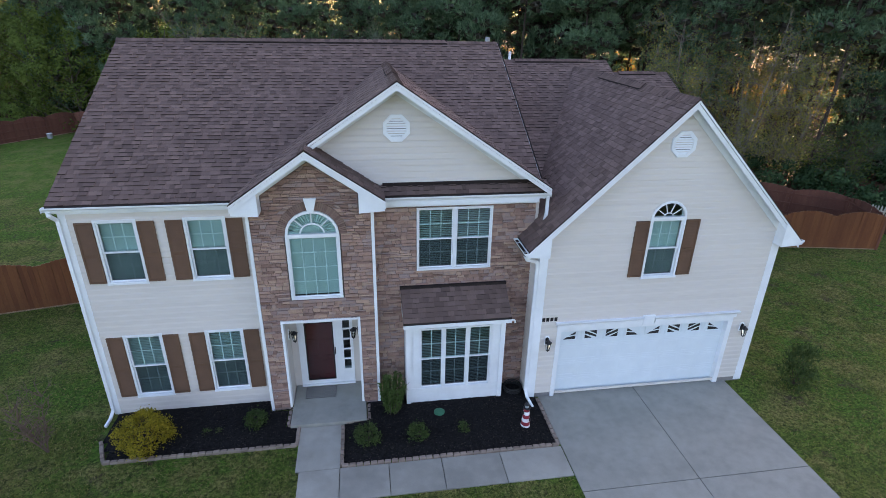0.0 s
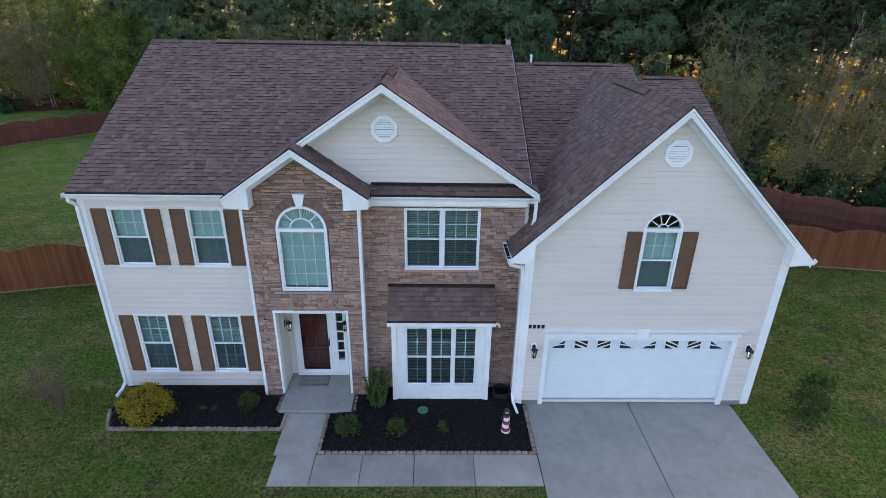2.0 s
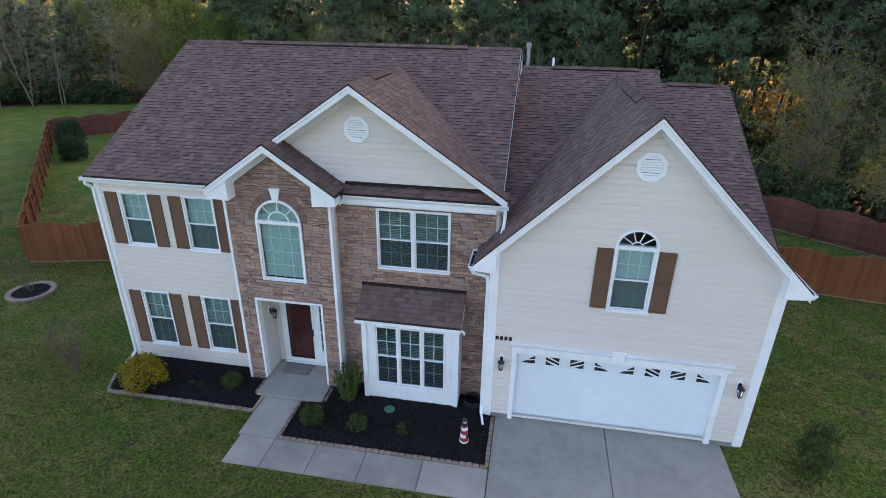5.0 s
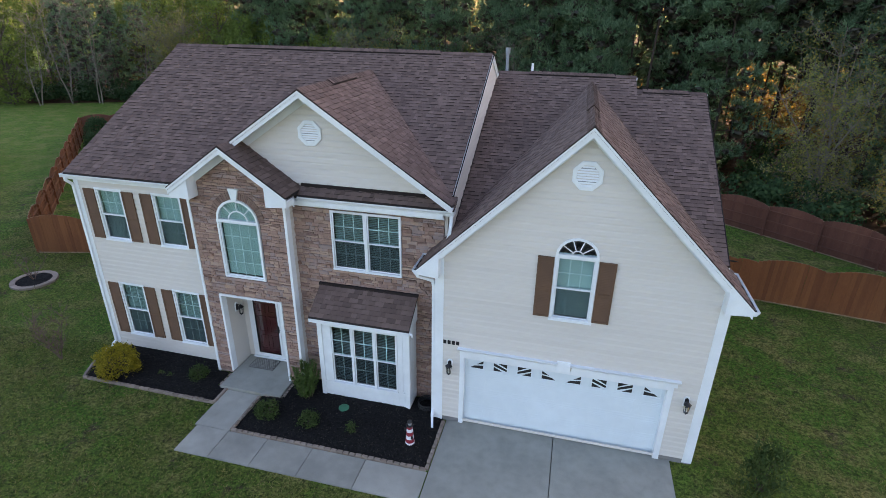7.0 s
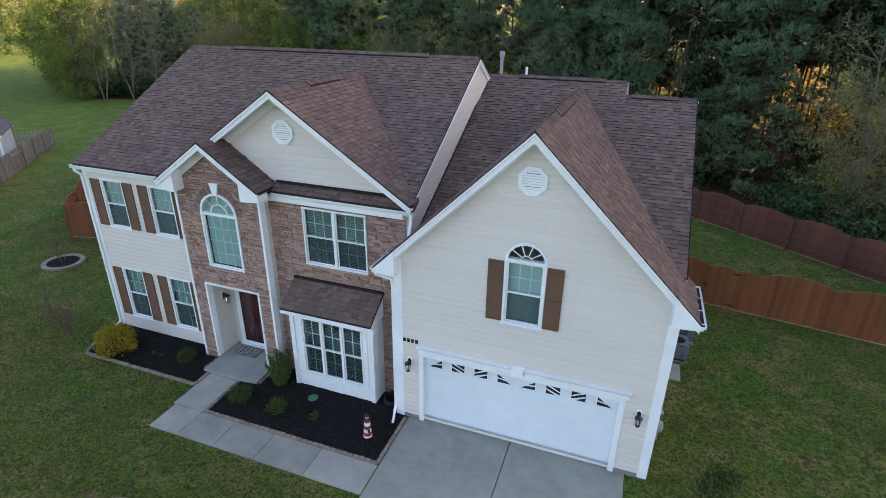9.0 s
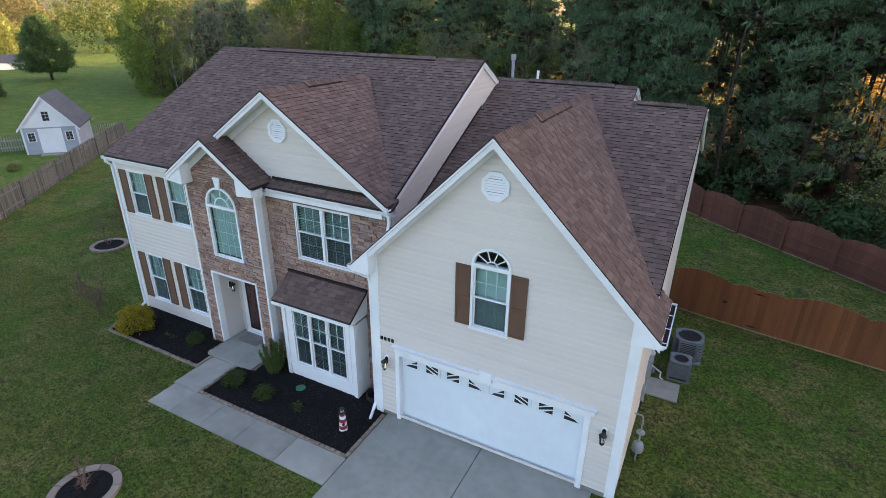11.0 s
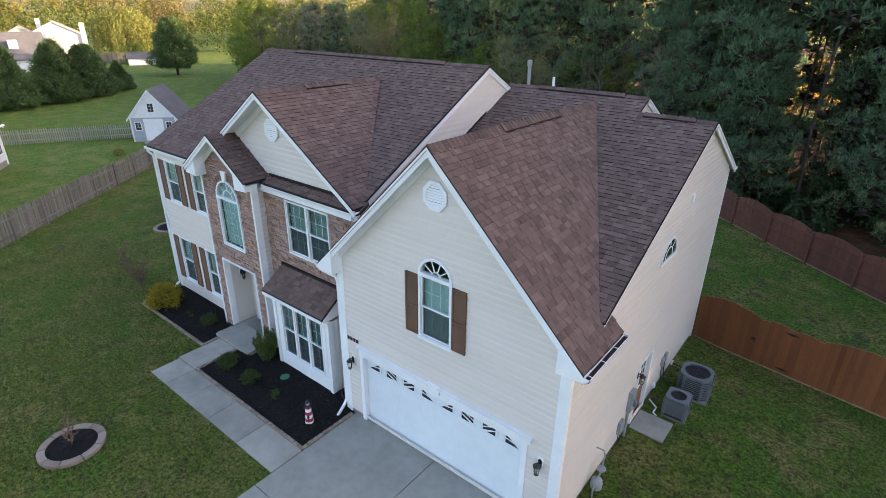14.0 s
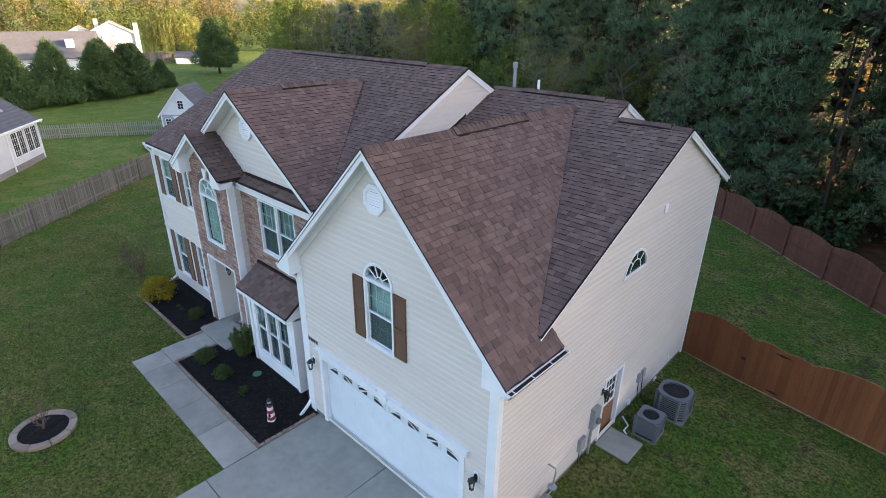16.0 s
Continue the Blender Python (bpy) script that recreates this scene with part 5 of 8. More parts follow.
# driveway slabs with saw joints
tagged(part("driveway", M().box(4.73, 10.62, -30, 11.93, -0.12, 0.0), BLOCKGREY), "pale concrete driveway slabs with dark joints", "driveway", kind="structure")
drive = scene.objects["driveway"]
for x0, x1 in ((4.73, 7.665), (7.685, 10.62)):
    for y0, y1 in ((8.46, 11.93), (4.9, 8.44), (1.3, 4.88), (-2.3, 1.28), (-6, -2.32)):
        part("slab", M().box(x0, x1, y0, y1, -0.06, 0.022), CONCRETE, drive)
tagged(part("walkway", M().box(-1.84, 4.70, 8.95, 9.88, -0.12, 0.0).box(-1.93, -0.89, 9.88, 11.42, -0.12, 0.0), BLOCKGREY), "pale concrete front walk in slabs", "walkway", kind="structure")
walkway = scene.objects["walkway"]
cuts = [-1.86, -0.88, 0.3, 1.6, 3.08, 4.71]
for a, b in zip(cuts, cuts[1:]):
    part("slab", M().box(a + 0.008, b - 0.008, 8.94, 9.89, -0.06, 0.03), WALKCON, walkway)
part("slab", M().box(-1.94, -0.88, 9.905, 11.40, -0.06, 0.03), WALKCON, walkway)
tagged(part("porch_slab", M().box(-2.2, -0.2, 11.42, 13.2, -0.12, 0.12), CONCRETE, bevel=0.015), "raised concrete porch step", "porch", kind="structure")
tagged(part("door_pad", M().box(11.16, 12.12, 16.42, 17.36, -0.3, 0.0), CONCRETE, bevel=0.01), "small concrete pad below the side door", "concrete pad", kind="structure")


# ---- planting beds edged with small blocks
def bed(label, outline, seed):
    rnd = random.Random(seed)
    x0, x1 = min(p[0] for p in outline), max(p[0] for p in outline)
    y0, y1 = min(p[1] for p in outline), max(p[1] for p in outline)
    m = M()
    step = 0.16
    nx_, ny_ = int((x1 - x0) / step) + 1, int((y1 - y0) / step) + 1
    for j in range(ny_ + 1):
        for i in range(nx_ + 1):
            x, y = x0 + (x1 - x0) * i / nx_, y0 + (y1 - y0) * j / ny_
            e = min(x - x0, x1 - x, y - y0, 0.5)
            m.v.append((x, y, 0.02 + 0.11 * e + rnd.uniform(-0.012, 0.012)))
    for j in range(ny_):
        for i in range(nx_):
            cx, cy = x0 + (x1 - x0) * (i + 0.5) / nx_, y0 + (y1 - y0) * (j + 0.5) / ny_
            if len(crossings([[(p[0], p[1]) for p in outline]], cy)) and sum(1 for u in crossings([outline], cy) if u < cx) % 2:
                a = j * (nx_ + 1) + i
                m.f.append((a, a + 1, a + nx_ + 2, a + nx_ + 1))
    b = tagged(part("planting_bed", m, MULCH, fix=False), label, "flower bed", kind="structure")
    chips = M()
    for _ in range(int((x1 - x0) * (y1 - y0) * 420)):
        x, y = rnd.uniform(x0 + 0.05, x1 - 0.05), rnd.uniform(y0 + 0.05, y1 - 0.02)
        if sum(1 for u in crossings([outline], y) if u < x) % 2 == 0:
            continue
        z = 0.03 + 0.11 * min(x - x0, x1 - x, y - y0, 0.5)
        a, l, w = rnd.uniform(0, 6.28), rnd.uniform(0.008, 0.028), rnd.uniform(0.004, 0.010)
        dx, dy = math.cos(a), math.sin(a)
        t = rnd.uniform(-0.006, 0.01)
        chips.add([(x - dx * l - dy * w, y - dy * l + dx * w, z), (x + dx * l - dy * w, y + dy * l + dx * w, z + t), (x + dx * l + dy * w, y + dy * l - dx * w, z + t + 0.003), (x - dx * l + dy * w, y - dy * l - dx * w, z + 0.006)], [(0, 1, 2, 3)])
    tagged(part("mulch_chip", chips, MULCHCHIP, b, fix=False), kind="stuff")
    return b


MULCHCHIP = shader("mulch_chips", [(0.005, 0.005, 0.005), (0.012, 0.011, 0.010), (0.022, 0.02, 0.018), (0.06, 0.05, 0.042)], scale=10, fine=50, rough=0.95, bump=0.0, vary=0.85, stain=0.0, spec=0.1)
bed_a = bed("black mulch bed with yellow shrub", [(-6.5, 10.86), (-2.02, 10.86), (-2.02, 11.5), (-2.28, 11.5), (-2.28, 12.16), (-2.76, 12.16), (-2.76, 12.58), (-6.86, 12.58), (-6.86, 11.6)], 1)
bed_b = bed("black mulch bed below the bay window", [(-0.8, 10.0), (4.64, 10.0), (4.64, 11.9), (4.36, 12.5), (0.2, 12.5), (0.12, 12.14), (-0.12, 12.14), (-0.12, 11.5), (-0.8, 11.5)], 2)

BLOCK = [M().hexa([(-0.08, -0.045, -0.04), (0.08, -0.045, -0.04), (0.072, 0.045, -0.04), (-0.072, 0.045, -0.04), (-0.08, -0.045, 0.068), (0.08, -0.045, 0.068), (0.072, 0.045, 0.068), (-0.072, 0.045, 0.068)]).add(
    [(-0.08, -0.045, 0.068), (0.08, -0.045, 0.068), (0.072, 0.045, 0.068), (-0.072, 0.045, 0.068), (-0.045, -0.03, 0.085), (0.06, -0.03, 0.085), (0.054, 0.032, 0.085), (-0.054, 0.032, 0.085)],
    [(4, 5, 6, 7), (0, 1, 5, 4), (1, 2, 6, 5), (2, 3, 7, 6), (3, 0, 4, 7)]).mesh("edging_block", EDGING)]
rb = random.Random(9)


def edging(path, parent):
    """A row of small rounded blocks along a line."""
    for (x0, y0), (x1, y1) in zip(path, path[1:]):
        d = math.hypot(x1 - x0, y1 - y0)
        n = max(1, round(d / 0.172))
        for i in range(n):
            f = (i + 0.5) / n
            ob = new("edging_block", BLOCK[0])
            ob.parent = parent
            ob.matrix_basis = pose(x0 + (x1 - x0) * f, y0 + (y1 - y0) * f, rb.uniform(-0.012, 0.008), rb.uniform(-3, 3), rb.uniform(-3, 3), math.degrees(math.atan2(y1 - y0, x1 - x0)) + rb.uniform(-5, 5))


edging([(-6.9, 11.55), (-6.56, 10.8), (-1.98, 10.8), (-1.98, 11.42)], bed_a)
edging([(-2.0, 11.48), (-2.26, 11.52), (-2.26, 12.12)], bed_a)
edging([(-0.83, 11.35), (-0.83, 9.95), (4.66, 9.95), (4.66, 11.75)], bed_b)
edging([(-0.75, 11.46), (-0.13, 11.46), (-0.13, 12.1)], bed_b)


# ---------------------------------------------------------------- fences
BOARDS = {}


def board(mat, h, w, pointed):
    key = (mat.name, round(h, 3), w, pointed)
    if key not in BOARDS:
        t = 0.018
        if pointed:
            p = [(-w / 2, 0), (w / 2, 0), (w / 2, h - 0.09), (0.012, h), (-0.012, h), (-w / 2, h - 0.09)]
        else:
            p = [(-w / 2, 0), (w / 2, 0), (w / 2, h - 0.006), (w / 2 - 0.008, h), (-w / 2 + 0.008, h), (-w / 2, h - 0.006)]
        m = M().prism(p, "y", -t / 2, t / 2)
        if not pointed:
            m.box(-w / 2 + 0.004, w / 2 - 0.004, -t / 2 - 0.002, t / 2 + 0.002, -0.02, 0.035)
        me = BOARDS[key] = m.mesh("board", mat)
        if not pointed:      # cut tops are painted pale as if sunlit; splashed feet have lost their stain
            me.materials.append(BARELITWOOD)
            for f in me.polygons:
                f.material_index = int(f.normal.z > 0.3 or f.center.z < 0.03)
    return BOARDS[key]


def fence(label, a, b, mat, height=1.65, bow=0.22, panel=2.4, pitch=0.142, width=0.1405, rails=-1, pointed=False, seed=1, ragged=0.0, post_h=None, joints=None):
    """Posts, rails and upright boards; each panel's top bows up; rails on one side (sign of the local y)."""
    rnd = random.Random(seed)
    length = math.hypot(b[0] - a[0], b[1] - a[1])
    z0 = ground_z(*a)
    f = thing("fence", label, "fence", (a[0], a[1], 0), math.degrees(math.atan2(b[1] - a[1], b[0] - a[0])))
    n = max(1, round(length / panel))
    ends = joints or [length * i / n for i in range(n + 1)]
    n = len(ends) - 1
    ux, uy = (b[0] - a[0]) / length, (b[1] - a[1]) / length

    def gz(s):
        return ground_z(a[0] + ux * s, a[1] + uy * s)
    post = M().box(-0.045, 0.045, -0.045, 0.045, -0.2, (post_h or height - 0.05)).mesh("post", mat)
    for e in ends:
        o = new("post", post)
        o.parent = f
        o.location = (e, rails * 0.06, gz(e))
    for e0, e1 in zip(ends, ends[1:]):
        for h in (0.3, height * 0.5, height - 0.28) if bow else (0.3, height - 0.35):
            za, zb = gz(e0) + h, gz(e1) + h
            part("rail", M().hexa([(e0, rails * 0.012, za), (e1, rails * 0.012, zb), (e1, rails * 0.065, zb), (e0, rails * 0.065, za), (e0, rails * 0.012, za + 0.085), (e1, rails * 0.012, zb + 0.085), (e1, rails * 0.065, zb + 0.085), (e0, rails * 0.065, za + 0.085)]), mat, f)
    s = pitch / 2
    while s < length:
        e0, e1 = next((p, q) for p, q in zip(ends, ends[1:]) if s <= q + 1e-6)
        t = (s - e0) / (e1 - e0)
        b_ = bow * min(1.0, (e1 - e0) / 2.2)
        h = height - bow * 0.35 + b_ * math.sin(math.pi * t) ** 0.8
        h = round(h / 0.004) * 0.004 + (rnd.choice((-0.03, 0, 0, 0.03)) if ragged else 0)
        o = new("board", board(mat, h, width, pointed))
        o.parent = f
        o.matrix_basis = pose(s, rnd.uniform(-0.003, 0.003), gz(s) + 0.03, rnd.uniform(-0.6, 0.6), rnd.uniform(-1, 1) * (0.12 + ragged * 8), rnd.uniform(-1, 1))
        s += pitch
    return f


near = fence("orange-brown stained privacy fence with bowed tops and a gate", (11.2, 22.62), (24.6, 20.4), FENCE, rails=1, height=1.72, bow=0.26, seed=2, joints=[0, 2.08, 3.02, 3.74, 6.2, 8.66, 11.1, 13.59])
for s, z in ((1.92, 0.85),):
    part("latch", M().box(s - 0.06, s + 0.08, -0.04, -0.01, z + ground_z(13, 22), z + 0.1 + ground_z(13, 22)), BLACK, near, "black gate latch")
for z in (0.3, 1.64):
    zz = z - 0.18
    part("hinge", M().prism([(2.74, zz), (2.95, zz + 0.04), (3.16, zz), (2.95, zz - 0.04)], "y", -0.03, -0.01), BLACK, near, "black strap hinge")
fence("red-brown privacy fence seen from its rail side", (24.6, 20.4), (25.4, 23.4), FENCEBACK, rails=1, seed=3)
fence("red-brown privacy fence seen from its rail side", (25.4, 23.4), (7.6, 37.6), FENCEBACK, rails=1, seed=4)
fence("red-brown privacy fence seen from its rail side", (7.6, 37.6), (-24.6, 51.2), FENCEBACK, rails=1, seed=5, pitch=0.15, width=0.144)
fence("red-brown privacy fence along the rear lawn", (-24.6, 51.2), (-34.6, 38.4), FENCEBACK, rails=1, seed=6)
fence("orange-brown stained privacy fence with bowed tops", (-34.6, 38.4), (-16.3, 17.8), FENCE, rails=1, seed=7)
fence("orange-brown stained privacy fence beside the house", (-16.3, 17.8), (-6.95, 20.1), FENCE, rails=1, height=1.72, seed=8)
fence("weathered grey picket fence between the lawns", (-13.5, 4.2), (-36.0, 31.4), GREYWOOD, rails=-1, height=1.5, bow=0.0, pitch=0.125, width=0.1, pointed=True, seed=9, ragged=0.25)
fence("pale spaced picket fence by the shed", (-44.8, 12.6), (-38.0, 24.6), PALEWOOD, rails=-1, height=1.2, bow=0.0, pitch=0.17, width=0.09, pointed=True, seed=10, ragged=0.1)
fence("pale spaced picket fence behind the shed", (-38.0, 29.2), (-36.3, 31.6), PALEWOOD, rails=-1, height=1.2, bow=0.0, pitch=0.17, width=0.09, pointed=True, seed=14, ragged=0.1)
fence("pale spaced picket fence beyond the corner", (25.6, 23.6), (34.0, 21.5), PALEWOOD, rails=-1, height=1.2, bow=0.0, pitch=0.17, width=0.09, pointed=True, seed=11, ragged=0.1)


# ---------------------------------------------------------------- outbuildings and neighbours
def simple_window(parent, x, y, z, w, h, out, cols=2, rows=3):
    """Small framed window on a wall facing local -y (out=-1) or +y."""
    win = part("window", M().ring([(x + 0.05, z + 0.05), (x + w - 0.05, z + 0.05), (x + w - 0.05, z + h - 0.05), (x + 0.05, z + h - 0.05)], [(x, z), (x + w, z), (x + w, z + h), (x, z + h)], "y", y, y + out * 0.05), WHITE, parent)
    # the unlit room is painted as an opaque black pane
    part("pane", M().box(x + 0.05, x + w - 0.05, min(y, y + out * 0.015), max(y, y + out * 0.015), z + 0.05, z + h - 0.05), RUBBER, win, "dark glass")
    for i in range(1, cols):
        u = x + w * i / cols
        part("muntin", M().box(u - 0.008, u + 0.008, min(y + out * 0.015, y + out * 0.03), max(y + out * 0.015, y + out * 0.03), z + 0.05, z + h - 0.05), WHITE, win)
    for i in range(1, rows):
        v = z + h * i / rows
        part("muntin", M().box(x + 0.05, x + w - 0.05, min(y + out * 0.015, y + out * 0.029), max(y + out * 0.015, y + out * 0.029), v - 0.008, v + 0.008), WHITE, win)
    return win


def gable_house(name, label, at, rz, L, D, h, rise, wall_mat, roof_mat, ridge_axis="x", over=0.3, category="house"):
    """A plain gabled building: body, roof slabs with courses, white rakes. Local x along the front, front at y = 0 facing -y."""
    t = thing(name, label, category, at, rz)
    if ridge_axis == "x":
        body = M().prism([(0, -0.3), (D, -0.3), (D, h), (D / 2, h + rise), (0, h)], "x", 0, L)
    else:
        body = M().prism([(0, -0.3), (L, -0.3), (L, h), (L / 2, h + rise), (0, h)], "y", 0, D)
    part("wall", body, wall_mat, t)
    span = D if ridge_axis == "x" else L
    run = span / 2
    s = rise / run
    for side in (0, 1):
        n = max(4, int(math.hypot(run + over, rise) / 0.3))
        prof = []
        for k in range(n):      # one stepped outline: each course a little thicker at its foot
            d0, d1 = -over + (run + over) * k / n, -over + (run + over) * (k + 1) / n
            prof += [(d0, h + d0 * s + 0.13), (d1, h + d1 * s + 0.09)]
        prof += [(run, h + rise + 0.02), (-over, h - over * s + 0.02)]
        e0, e1 = -over, (L if ridge_axis == "x" else D) + over
        m = M().prism([(q if side == 0 else span - q, z) for q, z in prof], "x" if ridge_axis == "x" else "y", e0, e1)
        part("roof", m, roof_mat, t)
        for e in ((-over - 0.02, -over + 0.02), ((L if ridge_axis == "x" else D) + over - 0.02, (L if ridge_axis == "x" else D) + over + 0.02)):
            q = [-over, run] if side == 0 else [span + over, span - run]
            part("rake_board", M().prism([(q[0], h - over * s - 0.12), (q[0], h - over * s + 0.07), (q[1], h + rise + 0.07), (q[1], h + rise - 0.12)], "x" if ridge_axis == "x" else "y", *e), WHITE, t)
    return t


shed = gable_house("garden_shed", "small garden shed with white gable and grey-blue walls", (-36.42, 23.38, 0), 48.0, 3.8, 4.4, 2.15, 2.25, SHEDBLUE, GREYROOF, "y", 0.2, "shed")
part("gable_panel", M().prism([(0.0, 2.1), (3.8, 2.1), (1.9, 4.3)], "y", -0.03, 0.0), WHITE, shed, "white painted gable")
for k in range(14):
    part("siding_board", M().box(0.02, 3.78, -0.012, 0.0, 0.02 + k * 0.15, 0.155 + k * 0.15), SHEDBLUE, shed)
for x in (0.0, 3.68):
    part("corner_board", M().box(x, x + 0.12, -0.03, 0.02, 0, 2.15), WHITE, shed)
part("door", M().box(1.1, 2.7, -0.04, 0.0, 0.1, 2.0), WHITE, shed, "white double door", bevel=0.01)
simple_window(shed, 0.35, -0.012, 1.0, 0.55, 0.75, -1)
simple_window(shed, 2.9, -0.012, 1.0, 0.55, 0.75, -1)
simple_window(shed, 1.62, -0.03, 2.55, 0.56, 0.8, -1)
part("ramp", M().box(1.1, 2.7, -0.8, -0.05, 0, 0.08), CONCRETE, shed)

nb = gable_house("neighbour_house", "single-storey white house with a grey shingle roof and a sunroom", (-35.3, 14.2, 0), 145.0 - 180.0, 11.0, 8.0, 3.05, 2.9, FARWALL, GREYROOF, "x", 0.3)
nb.matrix_world = pose(-35.36 + 11 * 0.82, 13.86 - 11 * 0.574, 0, 0, 0, 145.0)
for k in range(22):
    part("siding_board", M().box(0.02, 10.98, -0.02, 0.0, 0.45 + k * 0.118, 0.565 + k * 0.118), FARWALL, nb)
part("foundation", M().box(-0.02, 11.02, -0.025, 0.0, -0.2, 0.45), BLOCKGREY, nb)
for x in (9.86, 8.98, 7.9, 7.02, 3.0):
    simple_window(nb, x, -0.02, 0.95, 0.85, 1.75, -1, 3, 4)
part("gutter", M().box(-0.3, 11.3, -0.42, -0.31, 2.88, 3.0), WHITE, nb)
part("downspout", M().box(10.88, 10.96, -0.1, -0.02, 0.1, 2.95), WHITE, nb)
part("downspout", M().box(6.5, 6.58, -0.1, -0.02, 0.1, 2.95), WHITE, nb)
part("corner_board", M().box(10.88, 11.01, -0.03, 0.02, 0.1, 3.0), WHITE, nb)
part("skylight", M().prism([(1.0, 3.92), (2.6, 5.08), (2.6, 5.16), (1.0, 4.0)], "x", 8.5, 9.2), METER, nb, "pale glass skylight")

f1 = gable_house("far_house", "distant pale house with a broad grey roof", (-111.4, 22.0, 0), 78.5, 18.0, 13.0, 2.3, 4.3, FARWALL, GREYROOF, "x", 0.4)
part("chimney", M().box(12.6, 14.0, 2.2, 3.4, 3.4, 5.4), WHITE, f1, "white boxed chimney")
TANROOF = shader("tan_shingle", [(0.16, 0.13, 0.105), (0.22, 0.18, 0.145)], scale=2, fine=20, rough=0.9)
# white far walls, with the sun on them put into the colour
SUNWALL = shader("white_far_siding", [(0.66, 0.65, 0.62), (0.74, 0.73, 0.70)], scale=1, fine=20, rough=0.7, bump=0.05)
f2 = gable_house("far_house", "distant white house with a tan shingle roof and chimney", (-143.4, 46.6, 0), 72.5, 11.5, 15.0, 4.9, 3.0, SUNWALL, TANROOF, "y", 0.4)
part("chimney", M().box(2.4, 3.3, 5.0, 5.9, 5.4, 8.4), WHITE, f2, "white boxed chimney")
part("chimney", M().box(10.9, 11.9, -0.5, 0.4, 0.0, 7.6), WHITE, f2, "white boxed chimney")
f4 = gable_house("far_house", "distant low white house front with a tan shingle roof", (-141.0, 40.2, 0), 72.5, 9.0, 9.0, 4.4, 2.5, SUNWALL, TANROOF, "y", 0.4)
part("chimney", M().box(8.4, 9.4, -0.6, 0.3, 0.0, 6.4), WHITE, f4, "white boxed chimney")
f3 = gable_house("far_house", "distant low outbuilding with dark roof", (-109.5, 54.0, 0), 66.0, 9.0, 5.0, 1.3, 1.1, FARWALL, GREYROOF, "x", 0.2)
fence("long grey fence far across the field", (-121, 45), (-113, 62), GREYWOOD, rails=-1, height=2.0, bow=0.0, panel=3.0, pitch=0.3, width=0.29, seed=12)

# ---------------------------------------------------------------- loose things round the house
def wall_lantern(label, at, rz, hang=True):
    """Black carriage lantern on a backplate; local -y points away from the wall."""
    t = thing("wall_lantern", label, "lantern", at, rz, group="wall lanterns")
    part("mounting_block", M().prism([(-0.07, -0.13), (0.07, -0.13), (0.07, 0.1), (0.04, 0.15), (-0.04, 0.15), (-0.07, 0.1)], "y", -0.03, 0.0), WHITE, t, "white mounting block")
    part("backplate", M().prism([(-0.045, -0.1), (0.045, -0.1), (0.045, 0.08), (0, 0.12), (-0.045, 0.08)], "y", -0.045, -0.03), BLACK, t)
    part("arm", M().tube([(0, -0.04, 0.02), (0, -0.1, 0.09), (0, -0.16, 0.07)], 0.012, 6), BLACK, t)
    part("roof", M().lathe([(0.02, 0.1), (0.035, 0.075), (0.1, 0.02), (0.085, 0.0)], 6, (0, -0.16, 0)), BLACK, t)
    for k in range(6):
        a = math.pi / 3 * k
        part("bar", M().tube([(0.075 * math.cos(a), -0.16 + 0.075 * math.sin(a), 0.0), (0.05 * math.cos(a), -0.16 + 0.05 * math.sin(a), -0.2)], 0.007, 4), BLACK, t)
    part("glass", M().lathe([(0.07, 0.0), (0.046, -0.195)], 6, (0, -0.16, 0)), LAMPGLASS, t)
    part("base", M().lathe([(0.055, -0.2), (0.06, -0.215), (0.02, -0.24), (0.012, -0.27)], 6, (0, -0.16, 0)), BLACK, t)
    return t


wall_lantern("black carriage lantern beside the garage door", (4.79, FRONT_G - 0.022, 1.95), 0)
wall_lantern("black carriage lantern beside the garage door", (10.68, FRONT_G - 0.022, 1.95), 0)
wall_lantern("black carriage lantern on the porch wall", (PORCH[0], 12.75, 2.1), 90)
wall_lantern("black carriage lantern on the porch wall", (PORCH[1], 12.75, 2.1), -90)
wall_lantern("black carriage lantern beside the side door", (X_RIGHT + 0.022, 16.4, 1.8), 90)

nums = thing("house_number", "dark house number characters as plain bars", "house number", (4.6, FRONT_G - 0.022, 2.56))
for i in range(4):
    part("bar", M().box(0.115 * i, 0.115 * i + 0.08, -0.018, 0.0, 0.0, 0.115), BLACK, nums)

mat = thing("door_mat", "pale doormat with a black pebble pattern on the porch", "doormat", (-1.47, 12.72, 0.12))
part("mat_base", M().box(-0.42, 0.42, -0.25, 0.25, 0.0, 0.012), BLACK, mat)
rm = random.Random(3)
peb = M()
for i in range(13):
    for j in range(8):
        x, y = -0.385 + i * 0.064 + (0.03 if j % 2 else 0) * 0.8, -0.22 + j * 0.063
        if abs(x) > 0.4:
            continue
        n = rm.choice((5, 6, 7))
        r = rm.uniform(0.02, 0.032)
        peb.prism([(x + r * math.cos(6.283 * k / n) * rm.uniform(0.8, 1.15), y + r * math.sin(6.283 * k / n) * rm.uniform(0.8, 1.1)) for k in range(n)], "z", 0.012, 0.017)
tagged(part("pebble_pattern", peb, MATWHITE, mat, "pale pebble pattern"), kind="stuff")

lh = thing("lighthouse_ornament", "small red and white lighthouse garden ornament on the mulch", "garden ornament", (4.0, 10.72, 0.06))
